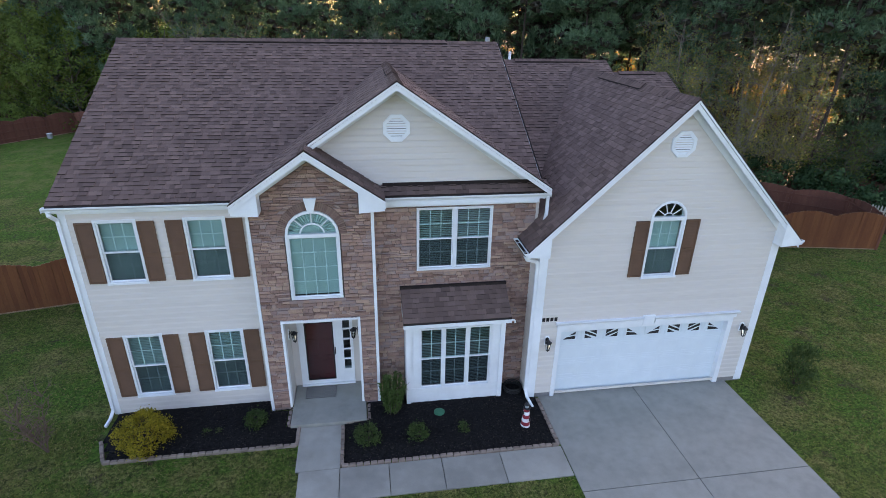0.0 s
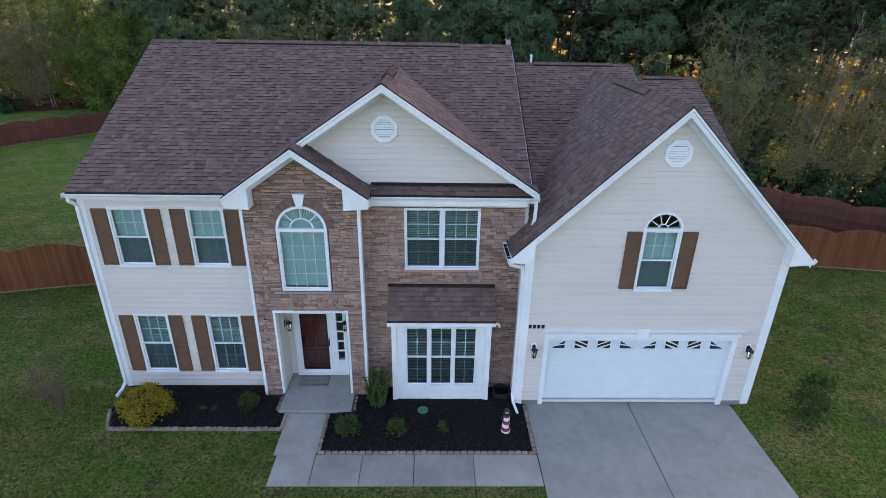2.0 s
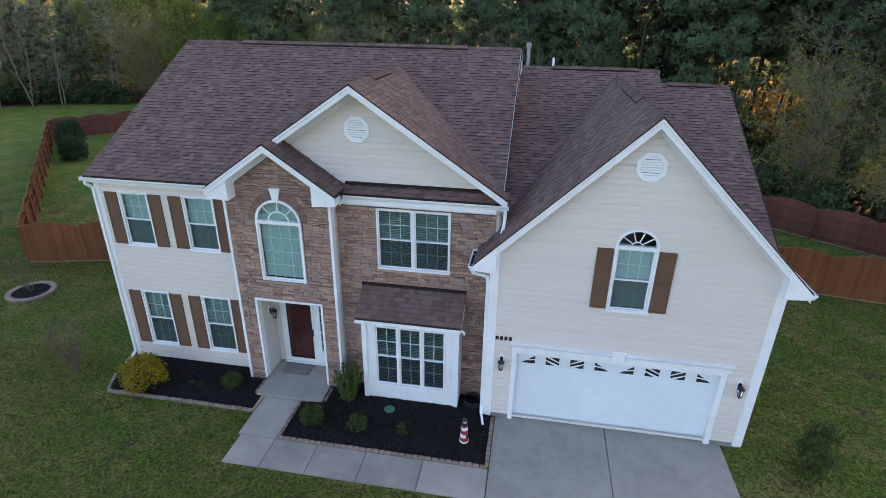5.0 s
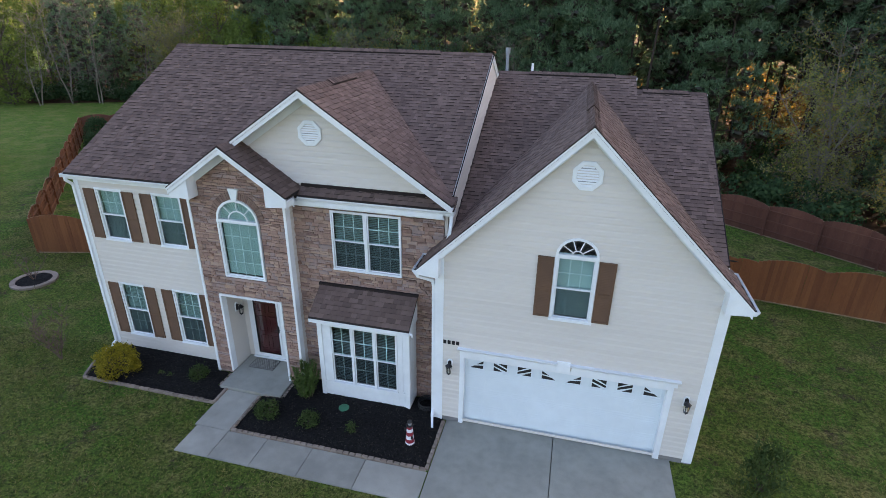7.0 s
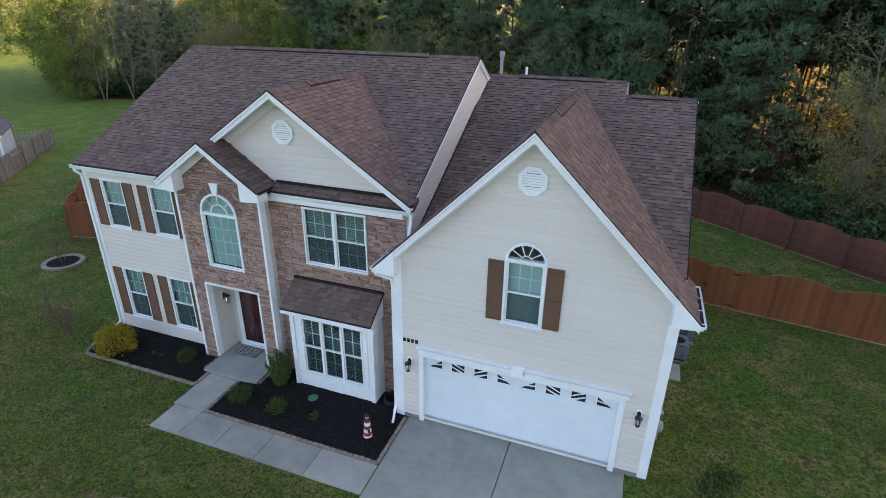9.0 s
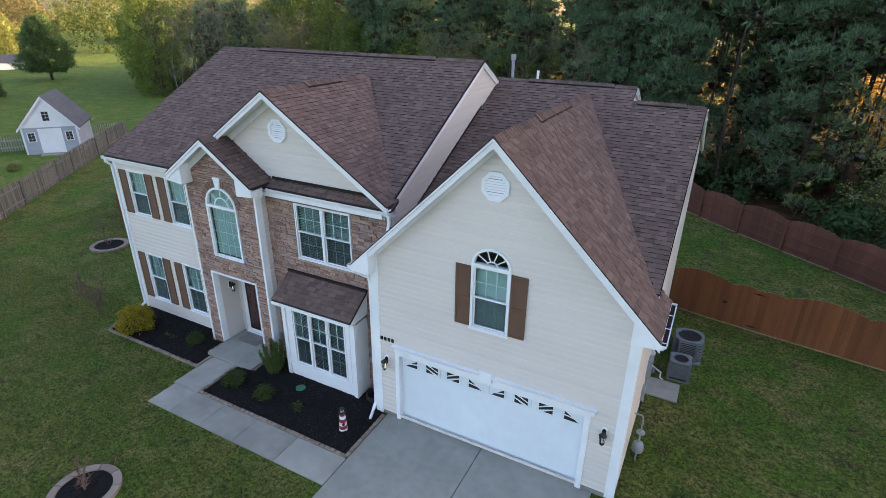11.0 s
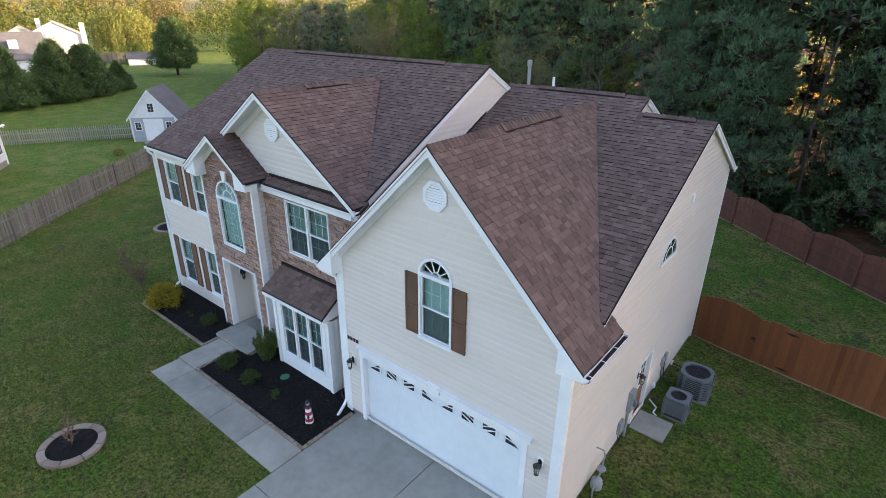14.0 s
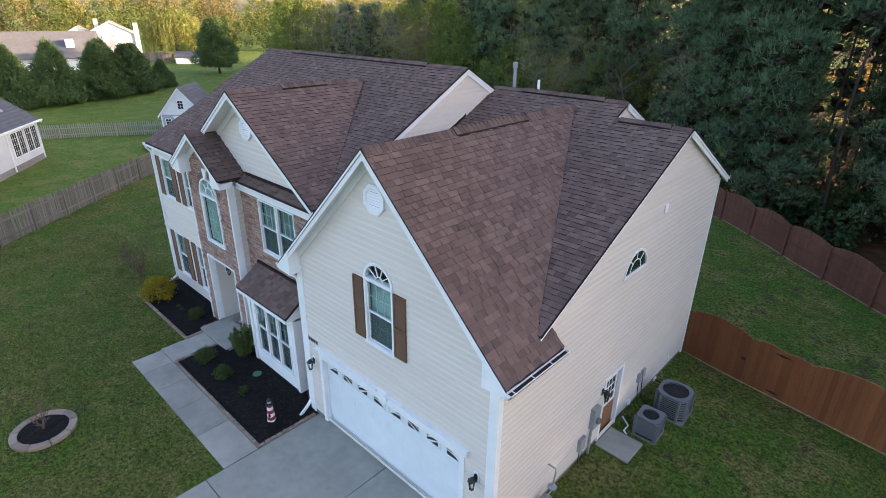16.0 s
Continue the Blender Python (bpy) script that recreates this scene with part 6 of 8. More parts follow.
for i, (r0, r1, z0, z1, mt) in enumerate(((0.15, 0.145, 0.0, 0.07, WHITE), (0.14, 0.128, 0.07, 0.2, RUST), (0.128, 0.116, 0.2, 0.33, WHITE), (0.116, 0.104, 0.33, 0.46, RUST), (0.104, 0.094, 0.46, 0.58, WHITE), (0.094, 0.086, 0.58, 0.68, RUST))):
    part("band", M().lathe([(r0, z0), (r1, z1)], 16, ), mt, lh, "red painted band" if mt is RUST else "white painted band", smooth=False)
lh.scale = (0.84, 0.84, 0.84)
part("gallery", M().lathe([(0.11, 0.68), (0.12, 0.70), (0.11, 0.72)], 16), BLACK, lh)
part("lamp_room", M().lathe([(0.06, 0.72), (0.06, 0.82)], 12), METER, lh, "grey lamp room")
part("cap", M().lathe([(0.085, 0.82), (0.07, 0.85), (0.01, 0.91)], 12), BLACK, lh)
for x, y, z in ((-0.13, -0.04, 0.5), (0.1, -0.1, 0.25)):
    part("window", M().box(x - 0.03, x + 0.03, y - 0.03, y + 0.03, z, z + 0.08), BLACK, lh)

hose = thing("garden_hose", "coiled dark garden hose beside the stone wall", "hose", (4.05, 12.22, 0.07))
for j in range(5):
    r = 0.25 - 0.018 * (j % 2)
    part("coil", M().tube([(r * math.cos(6.283 * k / 20), r * math.sin(6.283 * k / 20), 0.02 + j * 0.033) for k in range(21)], 0.016, 6, cap=False), RUBBER, hose, smooth=True)
tagged(part("drain_lid", M().lathe([(0.15, 0.0), (0.15, 0.03), (0.13, 0.045), (0.02, 0.05)], 18, (1.78, 11.5, 0.06)), GREENLID), "round green plastic drain lid in the mulch", "drain lid")


def ac_unit(label, at, rz, w, h, round_top):
    """Outdoor cooling unit: louvred cabinet, top with fan grille."""
    t = thing("air_conditioner", label, "air conditioner", at, rz, group="cooling units")
    c = w * (0.2 if round_top else 0.05)
    o = [(-w / 2 + c, -w / 2), (w / 2 - c, -w / 2), (w / 2, -w / 2 + c), (w / 2, w / 2 - c), (w / 2 - c, w / 2), (-w / 2 + c, w / 2), (-w / 2, w / 2 - c), (-w / 2, -w / 2 + c)]
    part("base_pad", M().box(-w / 2 - 0.035, w / 2 + 0.035, -w / 2 - 0.035, w / 2 + 0.035, -0.15, 0.015), BLOCKGREY, t, "grey base pad")
    k = 0.97
    part("cabinet", M().prism([(x * k, y * k) for x, y in o], "z", 0.03, h - 0.06), RUBBER, t, "dark coil behind the louvres")
    for i in range(8):
        x, y = o[i]
        part("corner_post", M().box(x - 0.03, x + 0.03, y - 0.03, y + 0.03, 0.03, h - 0.04), ACGREY, t)
    z = 0.09
    while z < h - 0.1:
        lo = [(x * 1.0, y * 1.0) for x, y in o]
        part("louvre", M().ring([(x * 0.965, y * 0.965) for x, y in o], lo, "z", z, z + (0.047 if not round_top else 0.03)), ACGREY, t)
        z += 0.065 if round_top else 0.055
    r = w * (0.42 if round_top else 0.36)
    n = 24
    top = M()
    ring_o = []
    for i in range(n):
        a = 2 * math.pi * (i + 0.5) / n
        s = min((w / 2) / max(abs(math.cos(a)), 1e-6), (w / 2) / max(abs(math.sin(a)), 1e-6), (w - c) / max(1e-6, abs(math.cos(a)) + abs(math.sin(a))))
        ring_o.append((s * 1.02 * math.cos(a), s * 1.02 * math.sin(a)))
    ring_i = [(r * math.cos(2 * math.pi * (i + 0.5) / n), r * math.sin(2 * math.pi * (i + 0.5) / n)) for i in range(n)]
    for z in (h - 0.06, h):
        top.v += [(x, y, z) for x, y in ring_i] + [(x, y, z) for x, y in ring_o]
    for i in range(n):
        j = (i + 1) % n
        a, b2 = 2 * n, 3 * n
        top.f += [(a + i, b2 + i, b2 + j, a + j), (i, j, n + j, n + i), (n + i, n + j, b2 + j, b2 + i), (i, a + i, a + j, j)]
    part("top_panel", top, ACGREY, t, "grey enamelled top")
    part("fan_well", M().lathe([(r, h - 0.25), (r, h - 0.25)], 24), RUBBER, t)
    for j in range(4):
        a = math.pi / 2 * j + 0.4
        dx, dy = math.cos(a), math.sin(a)
        part("fan_blade", M().hexa([(dx * 0.06 - dy * 0.04, dy * 0.06 + dx * 0.04, h - 0.16), (dx * r * 0.9 - dy * 0.12, dy * r * 0.9 + dx * 0.12, h - 0.18), (dx * r * 0.9 + dy * 0.12, dy * r * 0.9 - dx * 0.12, h - 0.11), (dx * 0.06 + dy * 0.04, dy * 0.06 - dx * 0.04, h - 0.13), (dx * 0.06 - dy * 0.04, dy * 0.06 + dx * 0.04, h - 0.155), (dx * r * 0.9 - dy * 0.12, dy * r * 0.9 + dx * 0.12, h - 0.175), (dx * r * 0.9 + dy * 0.12, dy * r * 0.9 - dx * 0.12, h - 0.105), (dx * 0.06 + dy * 0.04, dy * 0.06 - dx * 0.04, h - 0.125)]), METER, t)
    part("fan_hub", M().lathe([(0.09, h - 0.2), (0.09, h - 0.08), (0.03, h - 0.07)], 14), METER, t)
    g = M()
    for rr in [r * k / 7 for k in range(2, 8)]:
        g.tube([(rr * math.cos(6.283 * i / 24), rr * math.sin(6.283 * i / 24), h - 0.012) for i in range(25)], 0.004, 4, cap=False)
    for j in range(8):
        a = math.pi / 4 * j
        g.tube([(0, 0, h - 0.006), (r * math.cos(a), r * math.sin(a), h - 0.006)], 0.005, 4, cap=False)
    part("fan_grille", g, BLACK, t, "black wire fan grille", fix=False)
    return t


ac_unit("small square grey air conditioner on a pad", (12.0, 17.92, -0.05), 2, 0.62, 0.66, False)
ac_unit("large grey air conditioner with rounded corners", (12.13, 19.3, -0.05), 2, 0.88, 0.78, True)
dis = []
for y, z in ((18.85, 0.9), (19.12, 0.95)):
    t = thing("power_disconnect", "small grey electrical box with a black whip on the siding", "electrical box", (X_RIGHT + 0.022, y, z), 90)
    part("box", M().box(-0.09, 0.09, -0.09, 0.0, -0.14, 0.14), METER, t, bevel=0.01)
    part("whip", M().tube([(0, -0.05, -0.14), (0.02, -0.06, -0.5), (-0.06, -0.14, -0.85), (-0.12, -0.45, -0.98)], 0.014, 6), RUBBER, t, "black cable")
t = thing("electric_meter", "grey electric meter box with conduit on the siding", "electric meter", (X_RIGHT + 0.022, 16.08, 1.2), 90)
part("box", M().box(-0.16, 0.16, -0.14, 0.0, -0.34, 0.3), METER, t, bevel=0.012)
part("meter_glass", M().lathe([(0.09, 0.0), (0.09, 0.06), (0.06, 0.09)], 14), ACGREY, t, "round meter cover").matrix_basis = pose(0.02, -0.14, -0.1, 90)
part("conduit", M().tube([(-0.08, -0.06, -0.34), (-0.08, -0.06, -1.45)], 0.035, 8), METER, t)
t = thing("utility_box", "small grey telecom box on the siding", "utility box", (X_RIGHT + 0.022, 15.55, 0.62), 90)
part("box", M().box(-0.14, 0.14, -0.1, 0.0, -0.2, 0.2), METER, t, bevel=0.01)
part("cable", M().tube([(-0.06, -0.05, -0.2), (-0.08, -0.05, -0.8)], 0.012, 5), RUBBER, t)
part("cable", M().tube([(0.06, -0.05, -0.2), (0.1, -0.05, -0.8)], 0.012, 5), RUBBER, t)
t = thing("gas_meter", "grey gas meter with bent pipe beside the wall", "gas meter", (X_RIGHT + 0.28, 13.75, ground_z(11.4, 13.75)))
part("pipe", M().tube([(-0.26, 0.25, 1.05), (-0.05, 0.25, 1.05), (0.0, 0.2, 0.98), (0.0, 0.12, 0.7), (0, 0.1, 0.5)], 0.022, 8), METER, t)
part("regulator", M().lathe([(0.03, -0.05), (0.11, -0.02), (0.11, 0.02), (0.03, 0.05)], 12, (0, 0.1, 0.62)), METER, t)
part("body", M().lathe([(0.05, 0.12), (0.14, 0.18), (0.15, 0.3), (0.13, 0.42), (0.05, 0.47)], 12, (0, -0.1, 0)), METER, t, smooth=True)
part("pipe", M().tube([(0, 0.1, 0.5), (0.0, -0.1, 0.48), (0, -0.1, 0.4)], 0.022, 8), METER, t)
part("riser", M().tube([(0, -0.3, -0.1), (0, -0.3, 0.3), (0, -0.1, 0.32)], 0.022, 8), METER, t)
t = thing("dryer_vent", "round white wall vent near the ground", "wall vent", (X_RIGHT + 0.022, 18.35, 0.28), 90)
part("hood", M().lathe([(0.1, 0.0), (0.1, 0.05), (0.05, 0.09)], 14), WHITE, t).matrix_basis = pose(0, 0, 0, 90)
t = thing("refrigerant_line", "black insulated pipe bundle entering the wall", "pipe", (X_RIGHT + 0.022, 20.35, -0.02), 90)
part("sleeve", M().box(-0.08, 0.08, -0.05, 0.0, -0.06, 0.1), WHITE, t)
part("line", M().tube([(0, -0.03, 0.02), (0, -0.3, 0.0), (-0.4, -0.7, -0.05)], 0.028, 6), RUBBER, t)
t = thing("condensate_drain", "white plastic drain pipe with an elbow on the lawn", "pipe", (11.5, 17.75, -0.12))
part("pipe", M().tube([(-0.3, 0.25, 0.12), (0.0, 0.0, 0.12), (0.0, -0.28, 0.12), (0.12, -0.3, 0.05)], 0.025, 8), WHITE, t)
t = thing("wall_outlet", "small white outlet cover on the siding", "outlet", (X_RIGHT + 0.022, 21.3, 0.32), 90)
part("cover", M().box(-0.07, 0.07, -0.03, 0.0, -0.09, 0.09), WHITE, t, bevel=0.01)
t = thing("side_wall_vent", "small square white vent high on the siding", "wall vent", (X_RIGHT + 0.018, 18.5, 6.35), 90)
part("hood", M().box(-0.11, 0.11, -0.05, 0.0, -0.11, 0.11), WHITE, t, bevel=0.015)
t = thing("yard_utility_box", "small white utility box on the rear lawn", "utility box", (-25.6, 48.6, 0))
part("cabinet", M().box(-0.16, 0.16, -0.14, 0.14, 0, 0.4), METER, t, bevel=0.03)
part("lid", M().box(-0.18, 0.18, -0.16, 0.16, 0.4, 0.45), WHITE, t, bevel=0.015)


def tree_ring(label, at, r):
    """A raised ring of curved stones round black mulch."""
    t = thing("tree_ring", label, "tree ring", at)
    n = 9
    for k in range(n):
        a0, a1 = 2 * math.pi * k / n + 0.015, 2 * math.pi * (k + 1) / n - 0.015
        o = [(r * math.cos(a0 + (a1 - a0) * j / 3), r * math.sin(a0 + (a1 - a0) * j / 3)) for j in range(4)]
        i = [(0.76 * r * math.cos(a1 + (a0 - a1) * j / 3), 0.76 * r * math.sin(a1 + (a0 - a1) * j / 3)) for j in range(4)]
        part("ring_stone", M().prism(o + i, "z", -0.05, 0.09), EDGING, t, bevel=0.012)
    m = M()
    nn = 20
    m.v.append((0, 0, 0.09))
    rr = random.Random(4)
    for q in (0.3, 0.55, 0.77):
        for k in range(nn):
            a = 2 * math.pi * k / nn
            m.v.append((r * q * math.cos(a), r * q * math.sin(a), 0.06 + rr.uniform(-0.015, 0.02)))
    m.f = [(0, 1 + k, 1 + (k + 1) % nn) for k in range(nn)]
    for b in range(2):
        m.f += [(1 + b * nn + k, 1 + (b + 1) * nn + k, 1 + (b + 1) * nn + (k + 1) % nn, 1 + b * nn + (k + 1) % nn) for k in range(nn)]
    part("mulch", m, MULCH, t, "black mulch", fix=False)


tree_ring("ring of brown edging stones round black mulch", (-0.22, 6.1, 0.0), 0.8)
tree_ring("ring of brown edging stones round black mulch", (-13.85, 15.5, 0.0), 0.85)

# ---------------------------------------------------------------- plants
def array_mesh(name, verts, faces, material):
    """A mesh from arrays: faces all with the same number of corners."""
    me = bpy.data.meshes.new(name)
    n, k = faces.shape
    me.vertices.add(len(verts))
    me.vertices.foreach_set("co", verts.astype(np.float32).ravel())
    me.loops.add(n * k)
    me.loops.foreach_set("vertex_index", faces.astype(np.int32).ravel())
    me.polygons.add(n)
    me.polygons.foreach_set("loop_start", np.arange(0, n * k, k, dtype=np.int32))
    me.materials.append(material)
    me.update(calc_edges=True)
    return me


def unit(v):
    return v / np.maximum(np.linalg.norm(v, axis=-1, keepdims=True), 1e-6)


def blades(rng, centers, per, length, width, spread=0.0, bias=(0, 0, 0.25), out=None):
    """Thin pointed leaves that fan out of each centre."""
    n = len(centers) * per
    c = np.repeat(centers, per, axis=0) + rng.normal(0, 1, (n, 3)) * spread
    d = unit(rng.normal(0, 1, (n, 3)) + np.array(bias) + (0 if out is None else np.repeat(out, per, axis=0)))
    s = unit(np.cross(d, rng.normal(0, 1, (n, 3))))
    L = length * rng.uniform(0.6, 1.2, (n, 1))
    w = width * rng.uniform(0.7, 1.3, (n, 1))
    v = np.stack([c - s * w * 0.5, c + s * w * 0.5, c + d * L], axis=1).reshape(-1, 3)
    return v, np.arange(3 * n).reshape(n, 3)


def leaves(rng, centers, per, size, spread, out=None, loose=0.42):
    """Small four-cornered leaves strewn round each centre; out turns their faces that way."""
    n = len(centers) * per
    c = np.repeat(centers, per, axis=0) + rng.normal(0, 1, (n, 3)) * spread
    if out is None:
        d = unit(rng.normal(0, 1, (n, 3)))
        s = unit(np.cross(d, rng.normal(0, 1, (n, 3))))
    else:
        face = unit(np.repeat(out, per, axis=0) + rng.normal(0, loose, (n, 3)))
        d = unit(np.cross(face, rng.normal(0, 1, (n, 3))))
        s = np.cross(face, d)
    L = size * rng.uniform(0.6, 1.3, (n, 1))
    v = np.stack([c, c + d * L * 0.5 + s * L * 0.32, c + d * L, c + d * L * 0.5 - s * L * 0.32], axis=1).reshape(-1, 3)
    return v, np.arange(4 * n).reshape(n, 4)


BALL = unit(np.array([(a, b * 1.618, 0) for a in (-1, 1) for b in (-1, 1)] + [(0, a, b * 1.618) for a in (-1, 1) for b in (-1, 1)] + [(b * 1.618, 0, a) for a in (-1, 1) for b in (-1, 1)], float))
BALLF = np.array([(i, j, k) for i in range(12) for j in range(i + 1, 12) for k in range(j + 1, 12)
                  if max(np.linalg.norm(BALL[i] - BALL[j]), np.linalg.norm(BALL[j] - BALL[k]), np.linalg.norm(BALL[i] - BALL[k])) < 1.1])


def limb(m, rng, p, d, length, r, n=4, droop=0.0, wobble=0.12):
    """A bent tapering limb; returns its points."""
    pts, rs = [np.array(p, float)], [r]
    d = np.array(d, float)
    for i in range(n):
        d = unit(d + rng.normal(0, wobble, 3) - np.array((0, 0, droop)))
        pts.append(pts[-1] + d * length / n)
        rs.append(r * (1 - 0.8 * (i + 1) / n))
    m.tube([tuple(q) for q in pts], rs, 3 if r < 0.06 else 6, cap=False)
    return pts


def make_pine(seed, height, base, reach, label, detail=2, girth=0.12):
    """Pine: straight trunk, whorled limbs that carry billows of needles round dark cores that stand for inner shade."""
    rng = np.random.default_rng(seed)
    t = thing("pine_tree", label, "pine tree", (0, 0, 0), group="pines of the wood")
    m = M()
    lean = rng.normal(0, 0.012, 2)
    trunk = [(lean[0] * z + 0.08 * math.sin(z * 0.4 + seed), lean[1] * z + 0.08 * math.cos(z * 0.5), z) for z in np.linspace(-0.3, height, 9)]
    m.tube(trunk, list(np.linspace(girth * height / 16, 0.03, 9)), 7 if detail else 5, cap=False)
    tz = [q[2] for q in trunk]

    def stem(z):
        return np.array((np.interp(z, tz, [q[0] for q in trunk]), np.interp(z, tz, [q[1] for q in trunk]), z))
    for z in np.arange(1.2, base, 0.55):      # dead snags on the bare trunk
        a = rng.uniform(0, 6.283)
        limb(m, rng, stem(z), (math.cos(a), math.sin(a), 0.15), rng.uniform(0.4, 1.7), 0.025, 2)
    tips, outs, cores = [], [], []
    z = base
    tufts = (13, 22, 36)[detail]
    while z < height - 0.3:
        f = (z - base) / (height - base)
        w = reach * (0.55 + 0.45 * min(1, f * 4)) * (1 - f) ** 0.7 + 0.3
        turn = rng.uniform(0, 6.283)
        limbs = rng.integers(3, 6)
        for k in range(limbs):
            a = turn + 6.283 * k / limbs + rng.normal(0, 0.35)
            L = w * rng.uniform(0.55, 1.2)
            d = np.array((math.cos(a), math.sin(a), rng.uniform(-0.05, 0.3) + f * 0.45))
            pts = limb(m, rng, stem(z + rng.uniform(-0.35, 0.35)), d, L, 0.035, 2, -0.05)
            r = rng.uniform(0.42, 0.66) + 0.14 * L
            side = np.array((-d[1], d[0], 0)) * rng.choice((-1, 1))
            for s, rr, off in ((0.95, r, 0.0), (0.5, r * 0.9, 0.35)) if detail else ((0.75, r * 1.2, 0.0),):
                c = pts[0] + (pts[-1] - pts[0]) * s + side * off * r
                n = max(5, int(tufts * (1.0 if s > 0.6 else 0.6)))
                u = unit(rng.normal(0, 1, (n, 3)) + np.array((d[0] * 0.7, d[1] * 0.7, 0.55)))
                shape = np.array((1, 1, 0.62)) * rr
                tips.append(c + u * shape * rng.uniform(0.72, 1.0, (n, 1)))
                outs.append(u * 1.1 + np.array((0, 0, 0.9)))
                cores.append(c - np.array((0, 0, 0.12 * rr)) + BALL * shape * 0.56 * rng.uniform(0.65, 1.05, (12, 1)))
        z += rng.uniform(0.8, 1.1)
    part("trunk", m, BARK, t, fix=False)
    v, f = blades(rng, np.concatenate(tips), (6, 6, 7)[detail], (0.46, 0.36, 0.32)[detail], (0.13, 0.085, 0.066)[detail], 0.05, out=np.concatenate(outs))
    ob = new("crown", array_mesh("crown", v, f, PINE))
    ob.parent = t
    # solid dark lumps added in place of the shade between billows
    v = np.concatenate(cores)
    f = np.concatenate([BALLF + 12 * i for i in range(len(cores))])
    ob = tagged(new("inner_twig", array_mesh("inner_twig", v, f, CROWNCORE)), kind="stuff")
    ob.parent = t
    return t


def make_full(seed, height, radius, mat, label, n=42, per=26, size=0.27):
    """Broadleaf in full leaf: lumpy crown of many leaf billows down to the ground."""
    rng = np.random.default_rng(seed)
    t = thing("leafy_tree", label, "tree", (0, 0, 0), group="broadleaf trees of the wood")
    m = M()
    m.tube([(0, 0, -0.2), (0.1, 0.05, height * 0.4), (0, 0, height * 0.9)], [0.017 * height, 0.01 * height, 0.03], 6, cap=False)
    cen, outs = [], []
    for i in range(n):
        f = (i + rng.uniform(0, 1)) / n
        a = rng.uniform(0, 6.283)
        r = radius * (1 - abs(f * 1.35 - 0.5) ** 2.2 * 0.95) * rng.uniform(0.55, 1.0)
        c = np.array((r * math.cos(a), r * math.sin(a), 0.5 + (height - 0.9) * f))
        m.tube([(0, 0, max(0.3, c[2] - r * 0.8)), tuple(c * np.array((0.6, 0.6, 1)) - np.array((0, 0, r * 0.25))), tuple(c)], [0.06, 0.035, 0.012], 3, cap=False)
        k = rng.uniform(0.75, 1.25) * radius * 0.3
        u = unit(rng.normal(0, 1, (14, 3)) + np.array((math.cos(a) * 0.5, math.sin(a) * 0.5, 0.3)))
        cen.append(c + u * k * rng.uniform(0.5, 1.0, (14, 1)))
        outs.append(u + np.array((0, 0, 0.25)))
    part("trunk", m, GREYBARK, t, fix=False)
    v, f = leaves(rng, np.concatenate(cen), per // 2, size, 0.22, np.concatenate(outs))
    ob = new("crown", array_mesh("crown", v, f, mat))
    ob.parent = t
    return t


def make_twiggy(seed, height, spread, label, bark, leaf_mat=None, stems=4, limbs=16, droop=0.05, buds=3):
    """Thin-stemmed tree of countless fine twigs with scattered buds."""
    rng = np.random.default_rng(seed)
    t = thing("twiggy_tree", label, "tree", (0, 0, 0), group="broadleaf trees of the wood")
    m = M()
    tips = []
    for k in range(stems):
        a = 6.283 * k / stems + rng.uniform(-0.4, 0.4)
        lean = rng.uniform(0.08, 0.3) * spread / height * 2
        stem = limb(m, rng, (0.15 * math.cos(a), 0.15 * math.sin(a), -0.2), (lean * math.cos(a), lean * math.sin(a), 1), height * rng.uniform(0.7, 0.95), 0.0065 * height, 7, 0.0, 0.1)
        for j in range(limbs):
            q = stem[rng.integers(1, 7)]
            b = rng.uniform(0, 6.283)
            br = limb(m, rng, q, (math.cos(b), math.sin(b), rng.uniform(0.25, 1.1)), spread * rng.uniform(0.35, 0.8), 0.024, 4, droop, 0.2)
            for _ in range(7):
                p = br[rng.integers(1, 5)]
                d = unit(rng.normal(0, 0.7, 3) + (br[-1] - br[0]) / spread + np.array((0, 0, 0.2 - droop)))
                tw = limb(m, rng, p, d, spread * rng.uniform(0.12, 0.32), 0.012, 2, droop, 0.25)
                tips.extend(tw[1:])
                for _ in range(2):
                    tt = limb(m, rng, tw[1], unit(d + rng.normal(0, 0.6, 3)), spread * rng.uniform(0.08, 0.18), 0.009, 1)
                    tips.append(tt[-1])
    part("trunk", m, bark, t, fix=False)
    if leaf_mat:
        v, f = leaves(rng, np.array(tips), buds, 0.13, 0.11)
        ob = new("crown", array_mesh("crown", v, f, leaf_mat))
        ob.parent = t
    return t


